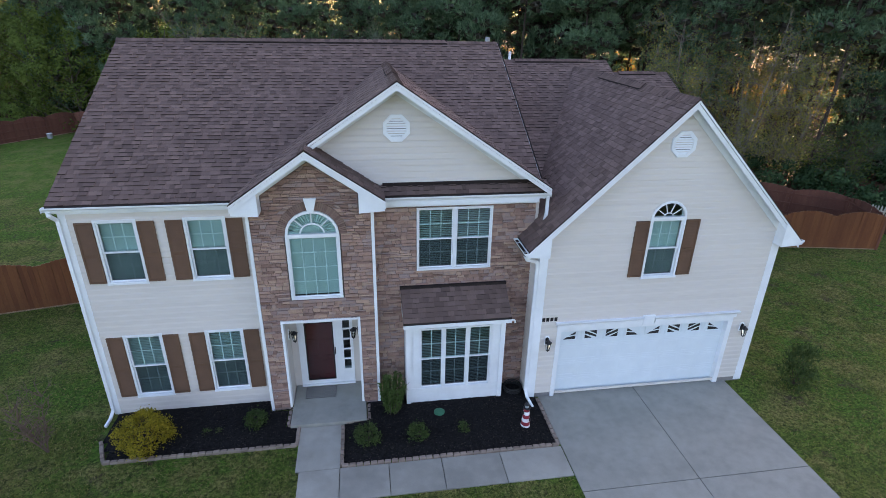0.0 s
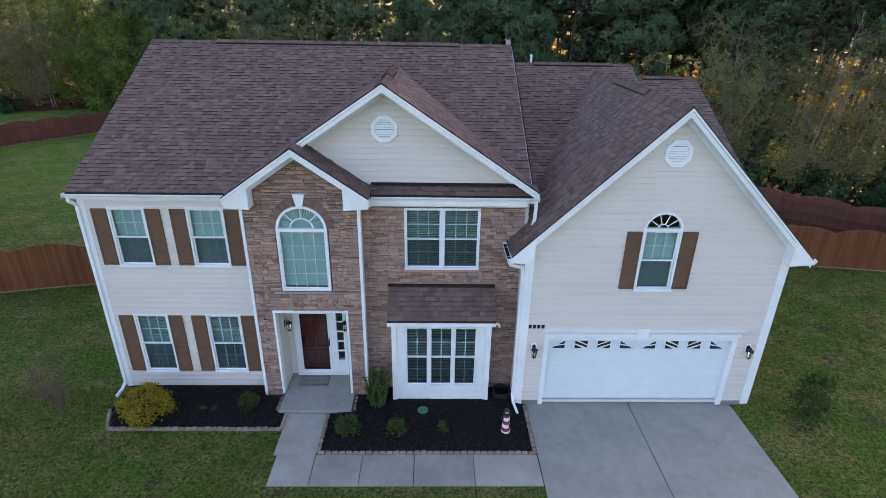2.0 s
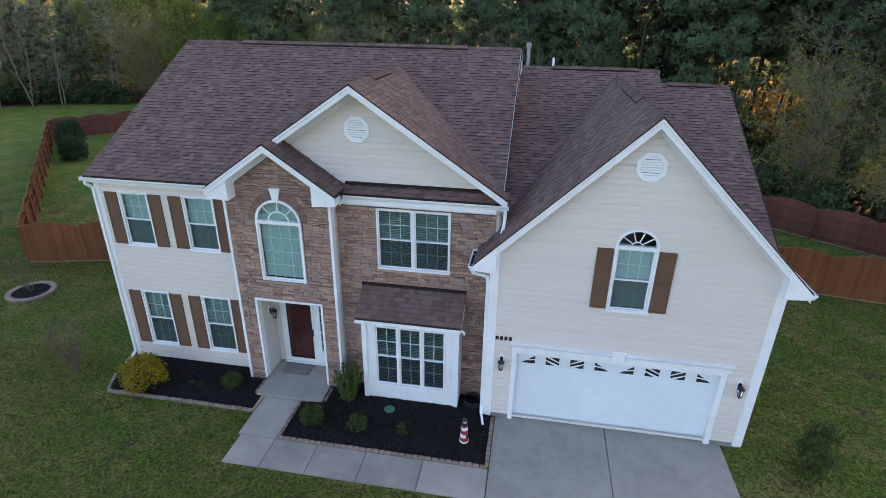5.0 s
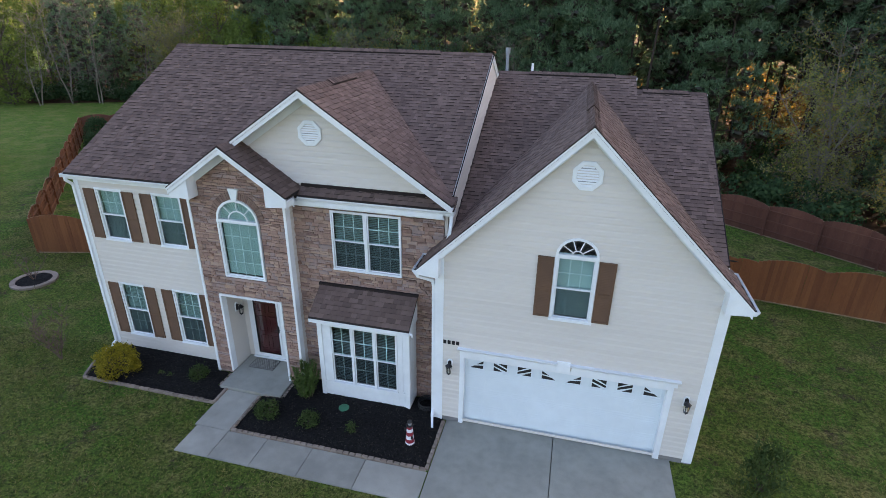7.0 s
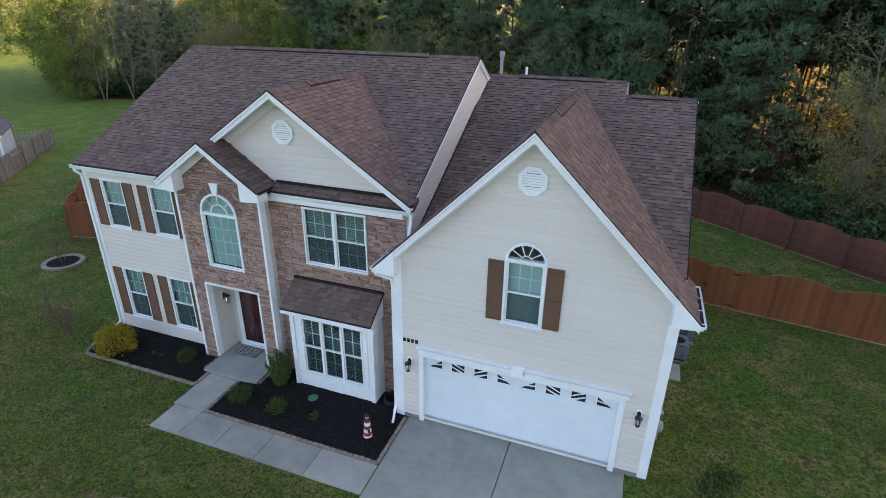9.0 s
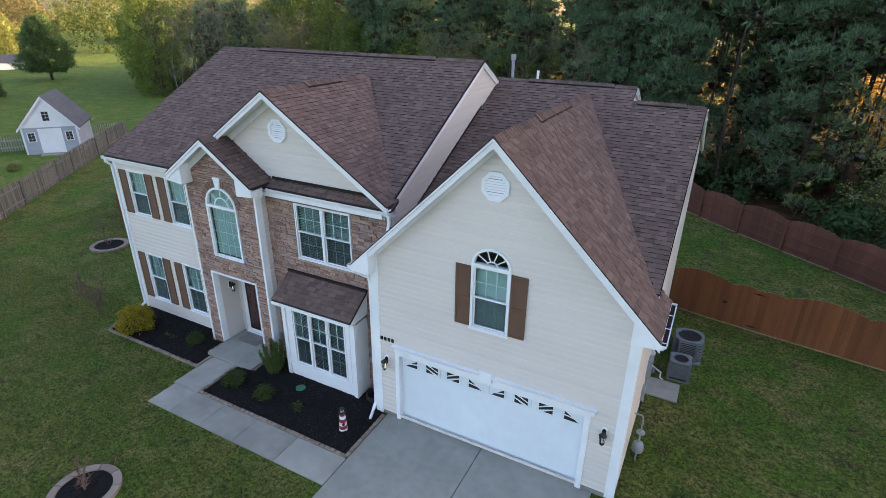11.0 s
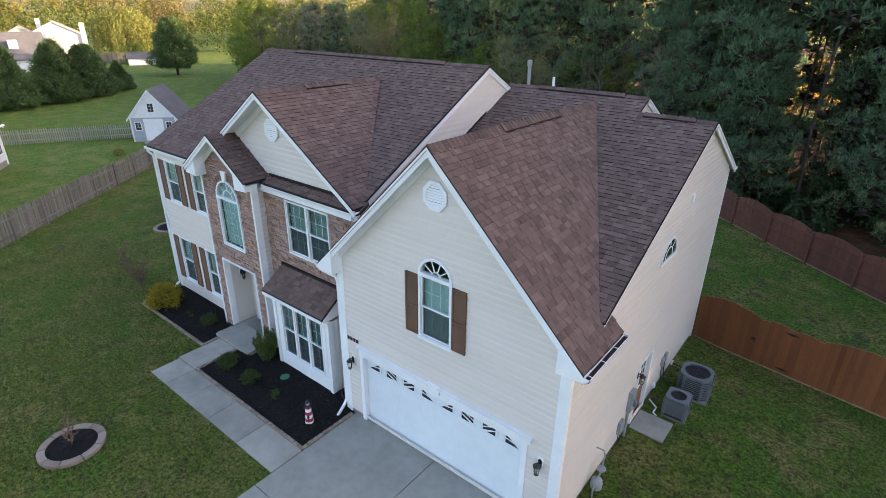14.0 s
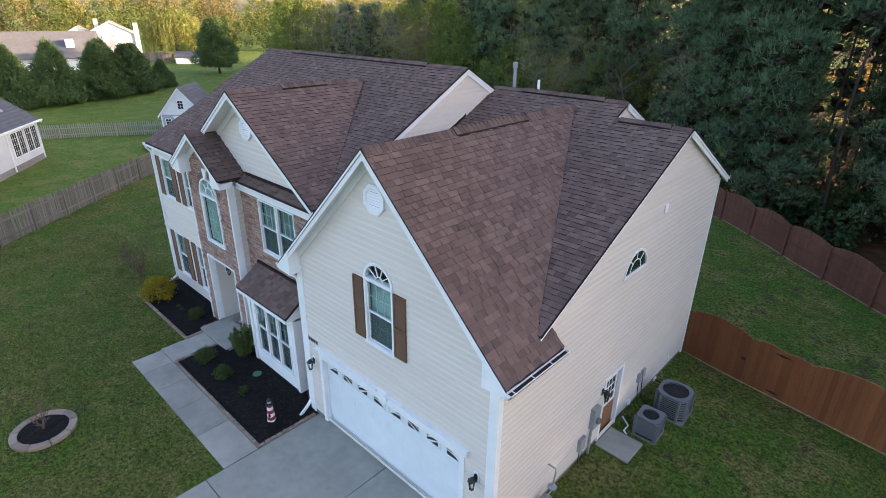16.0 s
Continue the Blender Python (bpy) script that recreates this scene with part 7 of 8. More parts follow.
def make_leafing(seed, height, leaf_mat, amount, label, name="spring_tree", category="tree", bark=None, size=0.13, spread=0.22, base=0.2, density=1.0):
    """Broadleaf: forked limbs and strewn young leaves."""
    rng = np.random.default_rng(seed)
    t = thing(name, label, category, (0, 0, 0), group="broadleaf trees of the wood")
    m = M()
    tips = []

    def grow(p, d, L, r, depth):
        pts = limb(m, rng, p, d, L, r, 4 if depth > 1 else 2, -0.03, 0.16)
        if depth == 0:
            tips.extend(pts[1:])
            return
        for k in range(3):
            at = pts[rng.integers(len(pts) // 2, len(pts))]
            nd = unit(unit(np.array(d)) * 0.75 + rng.normal(0, 0.55, 3) + np.array((0, 0, 0.25)))
            grow(at, nd, L * rng.uniform(0.5, 0.72), r * 0.5, depth - 1)
    h = height
    trunk = limb(m, rng, (0, 0, -0.2), (0, 0, 1), h * 0.75, 0.013 * h + 0.02, 6, 0, 0.07)
    for i in range(int(11 * density)):
        q = trunk[0] + (np.array((0, 0, 1)) * h * 0.75) * rng.uniform(base, 0.95)
        q[:2] = [np.interp(q[2], [p[2] for p in trunk], [p[j] for p in trunk]) for j in (0, 1)]
        a = rng.uniform(0, 6.283)
        up = rng.uniform(0.35, 1.2)
        grow(q, (math.cos(a), math.sin(a), up), h * rng.uniform(0.2, 0.34), 0.005 * h + 0.01, 2)
    part("trunk", m, bark or GREYBARK, t, fix=False)
    if amount:
        v, f = leaves(rng, np.array(tips), amount, size, spread)
        ob = new("crown", array_mesh("crown", v, f, leaf_mat))
        ob.parent = t
    return t


def make_cone(seed, height, radius, mat, label, name="cedar_tree", category="cedar tree", per=14, n=900, base=0.15, leaf=0.3, width=0.1, bulge=0.55):
    """Evergreen with a full tapering crown of sprays."""
    rng = np.random.default_rng(seed)
    t = thing(name, label, category, (0, 0, 0), group="evergreens")
    m = M().tube([(0, 0, -0.2), (0.03, 0, height * 0.5), (0, 0, height * 0.95)], [0.03 * radius * 2 + 0.03, 0.08, 0.02], 7, cap=False)
    cen, outs = [], []
    for i in range(n):
        f = rng.uniform(0, 1) ** 1.25
        z = base + (height - base) * f
        prof = (1 - f) ** bulge * min(1, (f + 0.06) * 7)
        a = rng.uniform(0, 6.283)
        lump = 1 + 0.2 * math.sin(a * 3 + z * 1.7 + seed) + 0.17 * math.sin(a * 7 + z * 3.1) + 0.08 * math.sin(a * 13 - z * 5)
        r = radius * prof * lump * rng.uniform(0.55, 1.0) ** 0.5
        cen.append((r * math.cos(a), r * math.sin(a), z + rng.normal(0, 0.08)))
        outs.append((math.cos(a) * 1.0, math.sin(a) * 1.0, 0.7))
    part("trunk", m, BARK, t, fix=False)
    v, f = blades(rng, np.array(cen), per, leaf, width, leaf * 0.3, out=np.array(outs))
    ob = new("crown", array_mesh("crown", v, f, mat))
    ob.parent = t
    return t


def make_shrub(label, at, r, h, mat, seed, leaf=0.05, n=260, per=10, name="shrub", upright=0.0):
    """Rounded shrub of fine twigs and small leaves."""
    rng = np.random.default_rng(seed)
    t = thing(name, label, "shrub", at)
    m = M()
    cen = []
    for i in range(n):
        a, b = rng.uniform(0, 6.283), rng.uniform(0, 1)
        z = h * (0.08 + 0.92 * b)
        prof = math.sqrt(max(0.02, 1 - (b * 1.02 - 0.35) ** 2 / 0.5)) if not upright else (0.4 + 0.6 * b if upright == 1.0 else 1.0 - 0.45 * b)
        q = r * prof * rng.uniform(0.5, 1.0) ** 0.6 * (1 + 0.15 * math.sin(a * 4 + seed))
        cen.append((q * math.cos(a), q * math.sin(a), z))
        if i % 9 == 0:
            m.tube([(0, 0, -0.03), tuple(np.array(cen[-1]) * np.array((0.5, 0.5, 0.5))), cen[-1]], [0.012, 0.007, 0.003], 4, cap=False)
    tagged(part("twig", m, BARK, t, fix=False), kind="stuff")
    cen = np.array(cen)
    if upright:
        v, f = blades(rng, cen, per, leaf * 2.2, leaf * 0.6, leaf, bias=(0, 0, 1.6))
    else:
        v, f = leaves(rng, cen, per, leaf, leaf * 0.9)
    ob = new("foliage", array_mesh("foliage", v, f, mat))
    ob.parent = t
    return t


make_shrub("rounded yellow-leaved shrub in the mulch", (-5.72, 11.3, 0.06), 0.62, 0.82, FORSYTHIA, 1, 0.055, 480, 12)
HOLLY = leaf_shader("holly_leaves", [(0.04, 0.075, 0.02), (0.07, 0.12, 0.03), (0.105, 0.16, 0.042)], vary=0.5, glow=0.25)


def upright_shrub(label, at, radius, height, stems, seed):
    """Column-like evergreen: a sheaf of upright stems, each clothed in short stiff leaves."""
    rng = np.random.default_rng(seed)
    t = thing("holly_shrub", label, "shrub", at)
    for k in range(stems):
        a = 6.283 * k / stems * 2.4
        r = radius * math.sqrt((k + 0.6) / stems)
        h = height * rng.uniform(0.72, 1.0) * (1.0 - 0.28 * r / radius)
        top = np.array((r * math.cos(a), r * math.sin(a), h)) + rng.normal(0, 0.03, 3)
        foot = np.array((r * 0.45 * math.cos(a), r * 0.45 * math.sin(a), 0.02))
        m = M().tube([tuple(foot - np.array((0, 0, 0.05))), tuple((foot + top) / 2 + rng.normal(0, 0.015, 3)), tuple(top)], [0.012, 0.009, 0.004], 4, cap=False)
        st = part("stem", m, BARK, t, fix=False)
        c = foot + (top - foot) * np.linspace(0.1, 1.0, 22)[:, None]
        v, f = blades(rng, c, 9, 0.075, 0.03, 0.022, bias=(0, 0, 0.9))
        ob = new("foliage", array_mesh("foliage", v, f, HOLLY))
        ob.parent = st


upright_shrub("upright dark green holly beside the porch", (0.5, 11.72, 0.07), 0.42, 1.38, 24, 2)
make_shrub("low rounded green shrub in the mulch", (-0.2, 10.72, 0.07), 0.31, 0.36, SHRUBLEAF, 3, 0.05, 190, 8)
make_shrub("low rounded green shrub in the mulch", (1.1, 10.68, 0.07), 0.24, 0.3, SHRUBLEAF, 4, 0.05, 130, 8)
make_shrub("tiny sparse green shrub in the mulch", (2.33, 10.75, 0.07), 0.13, 0.17, SHRUBLEAF, 5, 0.04, 50, 7)
make_shrub("low rounded green shrub in the mulch", (-3.12, 11.68, 0.07), 0.27, 0.33, SHRUBLEAF, 6, 0.05, 150, 8)
make_shrub("small yellow-green bulb leaves in the mulch", (-4.32, 11.5, 0.07), 0.07, 0.11, SHRUBLEAF, 7, 0.04, 16, 5)
make_shrub("small yellow-green bulb leaves in the mulch", (-4.0, 11.48, 0.07), 0.06, 0.1, SHRUBLEAF, 8, 0.04, 14, 5)
make_shrub("loose evergreen sapling on the lawn", (12.6, 11.4, -0.02), 0.46, 1.35, SHRUBLEAF, 9, 0.08, 130, 8, "evergreen_sapling", 0.6)
make_shrub("small green bush by the grey fence", (-32.5, 20.5, 0), 0.4, 0.5, OLIVE, 10, 0.08, 90, 8)
make_shrub("dark evergreen bush inside the rear fence", (-30.5, 36.0, 0), 0.9, 2.2, DARKLEAF, 12, 0.12, 400, 12)
make_shrub("dark evergreen bush inside the rear fence", (-28.0, 33.4, 0), 0.8, 1.7, DARKLEAF, 13, 0.12, 360, 12)


def bare_sapling(label, at, height, seed, twiggy=14):
    """Thin leafless young tree."""
    rng = np.random.default_rng(seed)
    t = thing("bare_sapling", label, "sapling", at)
    m = M()
    for k in range(3):
        a = rng.uniform(0, 6.283)
        stem = limb(m, rng, (0, 0, -0.05), (0.28 * math.cos(a), 0.28 * math.sin(a), 1), height * rng.uniform(0.75, 1), 0.024, 5, 0, 0.1)
        for j in range(twiggy):
            q = stem[rng.integers(1, 6)]
            b = rng.uniform(0, 6.283)
            pts = limb(m, rng, q, (0.6 * math.cos(b), 0.6 * math.sin(b), 0.8), height * rng.uniform(0.15, 0.35), 0.013, 3)
            for _ in range(3):
                limb(m, rng, pts[2], rng.normal(0, 0.5, 3) + np.array((0, 0, 0.5)), height * 0.16, 0.008, 2)
    part("stem", m, TWIG, t, fix=False)


bare_sapling("thin leafless sapling on the lawn", (-8.05, 11.4, 0), 1.8, 21, 24)
bare_sapling("thin leafless sapling in the stone ring", (-0.22, 6.1, 0.07), 1.0, 22, 8)
bare_sapling("thin leafless sapling in the stone ring", (-13.85, 15.5, 0.07), 1.5, 23, 8)

# ---- the wood
PINES = [make_pine(31, 17.0, 4.2, 2.9, "tall dark green pine at the edge of the wood"), make_pine(32, 15.5, 0.9, 3.3, "full dark green pine at the edge of the wood"),
         make_pine(33, 23.0, 8.4, 3.2, "tall dark green pine with a bare lower trunk", 1, 0.085), make_pine(34, 9.0, 0.4, 2.3, "young bushy dark green pine"),
         make_pine(35, 18.0, 4.0, 3.0, "tall pine deep in the wood", 0), make_pine(36, 16.0, 1.8, 3.2, "full pine deep in the wood", 0), make_pine(37, 18.0, 10.8, 1.9, "slender bare-trunked pine in the thin part of the wood", 0, 0.09)]
BROAD = [make_leafing(41, 12.0, OLIVE, 6, "tree with thin branches and sparse budding leaves"), make_leafing(42, 10.0, OLIVE, 3, "nearly bare grey-branched tree", size=0.1),
         make_full(43, 12.0, 4.2, SPRING, "broad tree in fresh green leaf"), make_full(44, 8.0, 2.6, SPRING, "young tree in fresh green leaf", 28, 22, 0.22)]
TWIGGY = [make_twiggy(46, 12.6, 4.4, "wide twiggy tree with olive buds behind the fence", PALEBARK, BUDS, 6, 20, 0.06, 3), make_twiggy(47, 12.5, 5.0, "bare pale-branched tree before dark woods", PALEBARK, None, 2, 20, -0.02),
          make_twiggy(48, 5.0, 2.4, "small budding thicket tree", GREYBARK, SPRING, 4, 8, 0.0, 2)]
rw = random.Random(77)
USED = set()


GLADES = [((11.4, 37.0), (9.6, 80.0), 1.6), ((18.3, 37.5), (29.0, 72.0), 1.9), ((28.0, 32.5), (58.0, 69.0), 5.0)]      # gaps that let the low light through

# made-up treeless lane that shapes the sun on the side wall
SUNLANE = (-2.9, -1.3)


def in_glade(x, y):
    for (ax, ay), (bx, by), w in GLADES:
        L2 = (bx - ax) ** 2 + (by - ay) ** 2
        f = ((x - ax) * (bx - ax) + (y - ay) * (by - ay)) / L2
        if 0 < f < 1 and math.hypot(x - ax - f * (bx - ax), y - ay - f * (by - ay)) < w:
            return True
    return False


def plant(ob, x, y, s=1.0, keep=False):
    """Sets the first tree itself, then copies of it."""
    if not keep and in_glade(x, y):
        ob = PINES[6]
    if SUNLANE[0] < x - y < SUNLANE[1] and 31 < x < 70:      # lane left empty for sun patches on the side wall
        return
    if not keep and 13 < x < 36 and y < 41 and (x < 22 or y < 35):      # kept for the trees set singly at the fence
        return
    m = pose(x, y, ground_z(x, y), 0, 0, rw.uniform(0, 360)) @ Matrix.Diagonal((s, s, s * rw.uniform(0.93, 1.08), 1))
    if ob.name in USED:
        c = ob.copy()
        scene.collection.objects.link(c)
        for ch in ob.children:
            cc = ch.copy()
            scene.collection.objects.link(cc)
            cc.parent = c
        c.matrix_basis = m
    else:
        USED.add(ob.name)
        ob.matrix_basis = m


EDGE = [(78, 36), (52, 29), (29.5, 23.5), (17.5, 32.2), (8.4, 39.4), (-8, 46.6), (-25, 54.0), (-36, 61.5), (-50, 66), (-66, 76), (-80, 100)]


def along(s):
    """Point at a share of the wood's edge, and the way into the wood."""
    k = s * (len(EDGE) - 1)
    i = min(int(k), len(EDGE) - 2)
    f = k - i
    (x0, y0), (x1, y1) = EDGE[i], EDGE[i + 1]
    L = math.hypot(x1 - x0, y1 - y0)
    return x0 + (x1 - x0) * f, y0 + (y1 - y0) * f, (y1 - y0) / L, -(x1 - x0) / L


n = 40
for row, (off, kinds) in enumerate(((2.0, (1, 0, 3, 1)), (6.5, (0, 1, 0, 5)), (11.5, (4, 5, 4, 5)))):
    for i in range(n):
        s = 0.12 + 0.88 * (i + rw.uniform(-0.35, 0.35) + 0.5) / n
        x, y, nx_, ny_ = along(max(0, min(1, s)))
        o = off + rw.uniform(-1.6, 1.6)
        px, py = x + nx_ * o, y + ny_ * o
        if row == 2 and i % 2 and s > 0.3:
            continue
        open_side = px > 14 and py > 20
        if px < -30 and row == 0:
            plant(BROAD[rw.choice((0, 2, 2, 3))], px, py, rw.uniform(0.8, 1.1))
        elif open_side and row == 0 and rw.random() < 0.4:
            plant(TWIGGY[rw.choice((0, 2))], px, py, rw.uniform(0.8, 1.15))
        elif open_side and row > 0:
            plant(PINES[2 if s < 0.33 else 4], px, py, rw.uniform(0.9, 1.15))
        elif row < 2 and rw.random() < 0.24:
            plant((BROAD[0], BROAD[1], TWIGGY[2], BROAD[3])[rw.randrange(4)], px, py, rw.uniform(0.8, 1.1))
        else:
            plant(PINES[rw.choice(kinds)], px, py, rw.uniform(0.85, 1.15))
for i in range(15):      # closer stand added to block the evening sun
    x, y, nx_, ny_ = along(0.12 + (i + 0.5) / 15 * 0.25)
    o = rw.uniform(12, 28)
    plant(PINES[2], x + nx_ * o, y + ny_ * o, rw.uniform(0.95, 1.2))
for i in range(18):      # deeper rows that keep the low sun off the house
    x, y, nx_, ny_ = along(0.24 + (i + rw.random()) / 18 * 0.46)
    o = rw.uniform(18, 27)
    plant(PINES[4 if i % 3 else 5], x + nx_ * o, y + ny_ * o, rw.uniform(1.05, 1.3))
for (ax, ay), (bx, by), w in GLADES:      # slender trunks where the low light comes through
    for i in range(12):
        f = (i + rw.random()) / 12
        plant(PINES[6], ax + (bx - ax) * f + rw.uniform(-w, w), ay + (by - ay) * f + 3, rw.uniform(0.8, 1.1), True)
for i in range(6):
    x, y, nx_, ny_ = along(0.13 + (i + rw.random()) / 6 * 0.2)
    o = rw.uniform(4, 12)
    plant(PINES[2], x + nx_ * o, y + ny_ * o, rw.uniform(0.95, 1.15), True)
# the edge behind the rear fence, tree by tree; a few added to shade the side wall
for ob, x, y, s in ((PINES[1], 16.2, 39.0, 1.0), (PINES[1], 15.4, 43.0, 1.1), (PINES[2], 19.0, 42.0, 0.95), (TWIGGY[0], 21.4, 34.5, 0.95), (TWIGGY[0], 24.8, 32.2, 1.0), (TWIGGY[0], 28.0, 31.6, 0.85),
                    (TWIGGY[2], 20.0, 36.4, 0.9), (TWIGGY[2], 29.6, 30.0, 1.0), (PINES[3], 32.6, 31.4, 0.75), (PINES[3], 35.6, 31.6, 0.9), (TWIGGY[2], 31.0, 29.4, 0.8), (PINES[2], 21.4, 45.5, 1.0),
                    (PINES[0], 25.0, 42.5, 1.0), (PINES[3], 24.6, 35.6, 0.85), (PINES[1], 6.9, 43.6, 0.95), (PINES[1], 5.0, 43.0, 1.0), (PINES[1], 15.6, 47.5, 1.0),):
    plant(ob, x, y, s, True)
# the PINES[5] in this list stand out of view, added as sun blockers
for ob, x, y, s in ((TWIGGY[2], 11.2, 40.6, 0.6), (PINES[0], 38.5, 37.5, 1.0), (PINES[0], 36.4, 41.0, 1.0), (PINES[1], 41.0, 38.5, 1.0), (PINES[6], 28.4, 40.5, 0.9), (PINES[6], 31.0, 37.5, 0.95),
                    (PINES[2], 33.5, 38.5, 0.95), (PINES[3], 10.3, 44.0, 0.34), (PINES[3], 9.6, 52.0, 0.32), (PINES[5], 41.5, 34.0, 1.0), (PINES[5], 45.0, 37.0, 1.1),
                    (PINES[5], 49.0, 40.5, 1.1), (PINES[5], 46.0, 33.0, 1.0), (PINES[5], 52.0, 37.0, 1.1), (PINES[5], 43.5, 40.5, 1.1), (PINES[6], 30.0, 44.0, 0.95),):
    plant(ob, x, y, s, True)
for ob, x, y, s in ((PINES[2], 35.0, 42.0, 0.9),):
    plant(ob, x, y, s, True)
for i in range(24):      # unseen pines added out of view to block the low sun
    y = rw.uniform(26, 46)
    plant(PINES[5], 1.15 * y + rw.uniform(4, 16), y, rw.uniform(0.9, 1.2), True)
# clump beside the open field: leafy trees, then bare ones before dark woods
for ob, x, y, s in ((BROAD[2], -57.5, 51.5, 1.02), (BROAD[2], -63.0, 54.5, 0.98), (BROAD[2], -69.0, 58.0, 0.9), (BROAD[3], -55.6, 49.6, 0.9), (BROAD[2], -61.0, 60.0, 1.0), (BROAD[2], -75.0, 64.0, 0.8),
                    (BROAD[2], -82.0, 72.0, 0.8), (TWIGGY[1], -52.6, 50.2, 0.95), (TWIGGY[1], -50.4, 52.4, 1.08), (TWIGGY[1], -47.6, 53.6, 0.95), (TWIGGY[1], -44.0, 57.6, 0.95), (TWIGGY[1], -39.5, 60.2, 0.9),
                    (TWIGGY[0], -41.5, 60.6, 1.0), (PINES[5], -56.0, 58.5, 0.74), (PINES[5], -52.5, 57.5, 0.74), (PINES[5], -49.0, 58.5, 0.74), (PINES[5], -46.5, 60.5, 0.74),):
    plant(ob, x, y, s, True)
for ob, x, y, s in ((PINES[5], -53.5, 63.5, 0.74), (PINES[5], -60.0, 66.5, 0.74), (PINES[5], -67.0, 67.5, 0.74), (BROAD[3], -20.0, 53.5, 1.0), (TWIGGY[1], -14.0, 50.6, 0.8), (BROAD[2], -27.0, 57.5, 0.8),
                    (TWIGGY[1], -23.0, 55.0, 0.85), (BROAD[3], -5.5, 47.2, 0.95), (TWIGGY[1], 1.5, 44.0, 0.75), (BROAD[3], -30.0, 59.0, 1.0), (TWIGGY[2], -10.0, 48.6, 1.3), (BROAD[3], -35.5, 60.8, 1.1),
                    (BROAD[2], -32.5, 61.5, 0.8), (BROAD[2], -70.0, 72.0, 0.8), (BROAD[2], -78.0, 80.0, 0.8),
                    (BROAD[2], -28.5, 54.6, 0.85), (BROAD[3], -24.8, 53.2, 1.15), (BROAD[3], -15.2, 48.4, 1.1), (TWIGGY[0], -10.4, 46.4, 0.8), (TWIGGY[1], -12.2, 47.2, 0.85), (BROAD[3], -19.5, 50.2, 0.9)):
    plant(ob, x, y, s, True)
CED = [make_cone(51, 6.7, 3.4, CEDAR, "full dark green conical cedar across the field", n=1500, leaf=0.5, width=0.12, per=9, bulge=0.78)]
BIGCED = make_cone(52, 9.4, 3.6, CEDAR, "large dark cedar with a short bare trunk", n=1700, base=1.4, bulge=0.42, leaf=0.55, width=0.14, per=9)
plant(BIGCED, -85.5, 52.2)
for x, y, s in ((-64.8, 22.0, 1.0), (-66.3, 27.2, 1.0), (-68.6, 31.4, 0.98), (-70.5, 33.0, 0.95), (-72.6, 37.2, 0.6), (-63.0, 17.2, 0.95), (-69.4, 28.8, 1.02)):
    plant(CED[0], x, y, s)
plant(BROAD[0], -69.0, 14.2, 0.75)
plant(BROAD[2], -64.0, 12.6, 0.75)
plant(BROAD[3], -113.5, 56.3, 0.55)
plant(BROAD[3], -112.0, 57.6, 0.5)


# ---- far tree crowns, brush and willow
def far_wood(name, label, mat, spots, seed, per, size):
    """Many distant crowns in one mesh, each of a dozen leafy lumps."""
    rng = np.random.default_rng(seed)
    cs, os = [], []
    for x, y, r, h in spots:
        n = 13
        a, u = rng.uniform(0, 6.283, n), rng.uniform(0, 1, n)
        rr = r * np.sqrt(np.maximum(0.05, 1 - (u * 1.5 - 0.6) ** 2)) * rng.uniform(0.45, 0.85, n)
        lump = np.stack([x + rr * np.cos(a), y + rr * np.sin(a), h * (0.14 + 0.8 * u)], 1)
        way = unit(rng.normal(0, 1, (n, per, 3)) + np.stack([np.cos(a), np.sin(a), 0.5 + 0 * a], 1)[:, None] * 0.6)
        cs.append((lump[:, None] + way * r * rng.uniform(0.26, 0.42, (n, 1, 1)) * np.array((1, 1, 0.9))).reshape(-1, 3))
        os.append(way.reshape(-1, 3))
    v, f = leaves(rng, np.concatenate(cs), 1, size, size * 0.3, np.concatenate(os), 0.12)
    ob = new(name, array_mesh(name, v, f, mat))
    return tagged(ob, label, "trees", kind="stuff")


rf = random.Random(8)
spots = []
for _ in range(150):
    az = radians(rf.uniform(22, 118))
    d = rf.uniform(185, 280)
    spots.append((10 + d * math.cos(az), 10 + d * math.sin(az), rf.uniform(5, 8), rf.uniform(15, 21)))
far_wood("far_trees", "dim trees behind the sunlit clearing", OLIVE, spots, 60, 16, 1.1)
for mat, seed, nm in ((GOLD, 61, "far trees coloured golden for the evening sun"), (FARGREEN, 62, "green far trees beyond the field"), (FARBROWN, 63, "brownish budding far trees")):
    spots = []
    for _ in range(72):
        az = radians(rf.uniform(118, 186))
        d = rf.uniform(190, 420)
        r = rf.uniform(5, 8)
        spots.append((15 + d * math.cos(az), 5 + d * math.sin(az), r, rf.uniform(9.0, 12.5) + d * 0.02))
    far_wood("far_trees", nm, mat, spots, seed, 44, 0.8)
spots = [(-130 + rf.uniform(-12, 6), 70 + rf.uniform(-10, 34), rf.uniform(2.5, 4), rf.uniform(6, 9.5)) for _ in range(16)]
far_wood("far_hedge", "green trees along the far fence", FARGREEN, spots, 64, 46, 0.6)
wl = np.random.default_rng(65)
wt = thing("willow_tree", "pale green weeping willow by the far fence", "willow tree", (-123, 60, 0))
wt.scale = (1.25, 1.25, 1.2)
part("trunk", M().tube([(0, 0, -0.2), (0.3, 0, 3), (0, 0.2, 6)], [0.5, 0.35, 0.15], 8, cap=False), BARK, wt, fix=False)
c = []
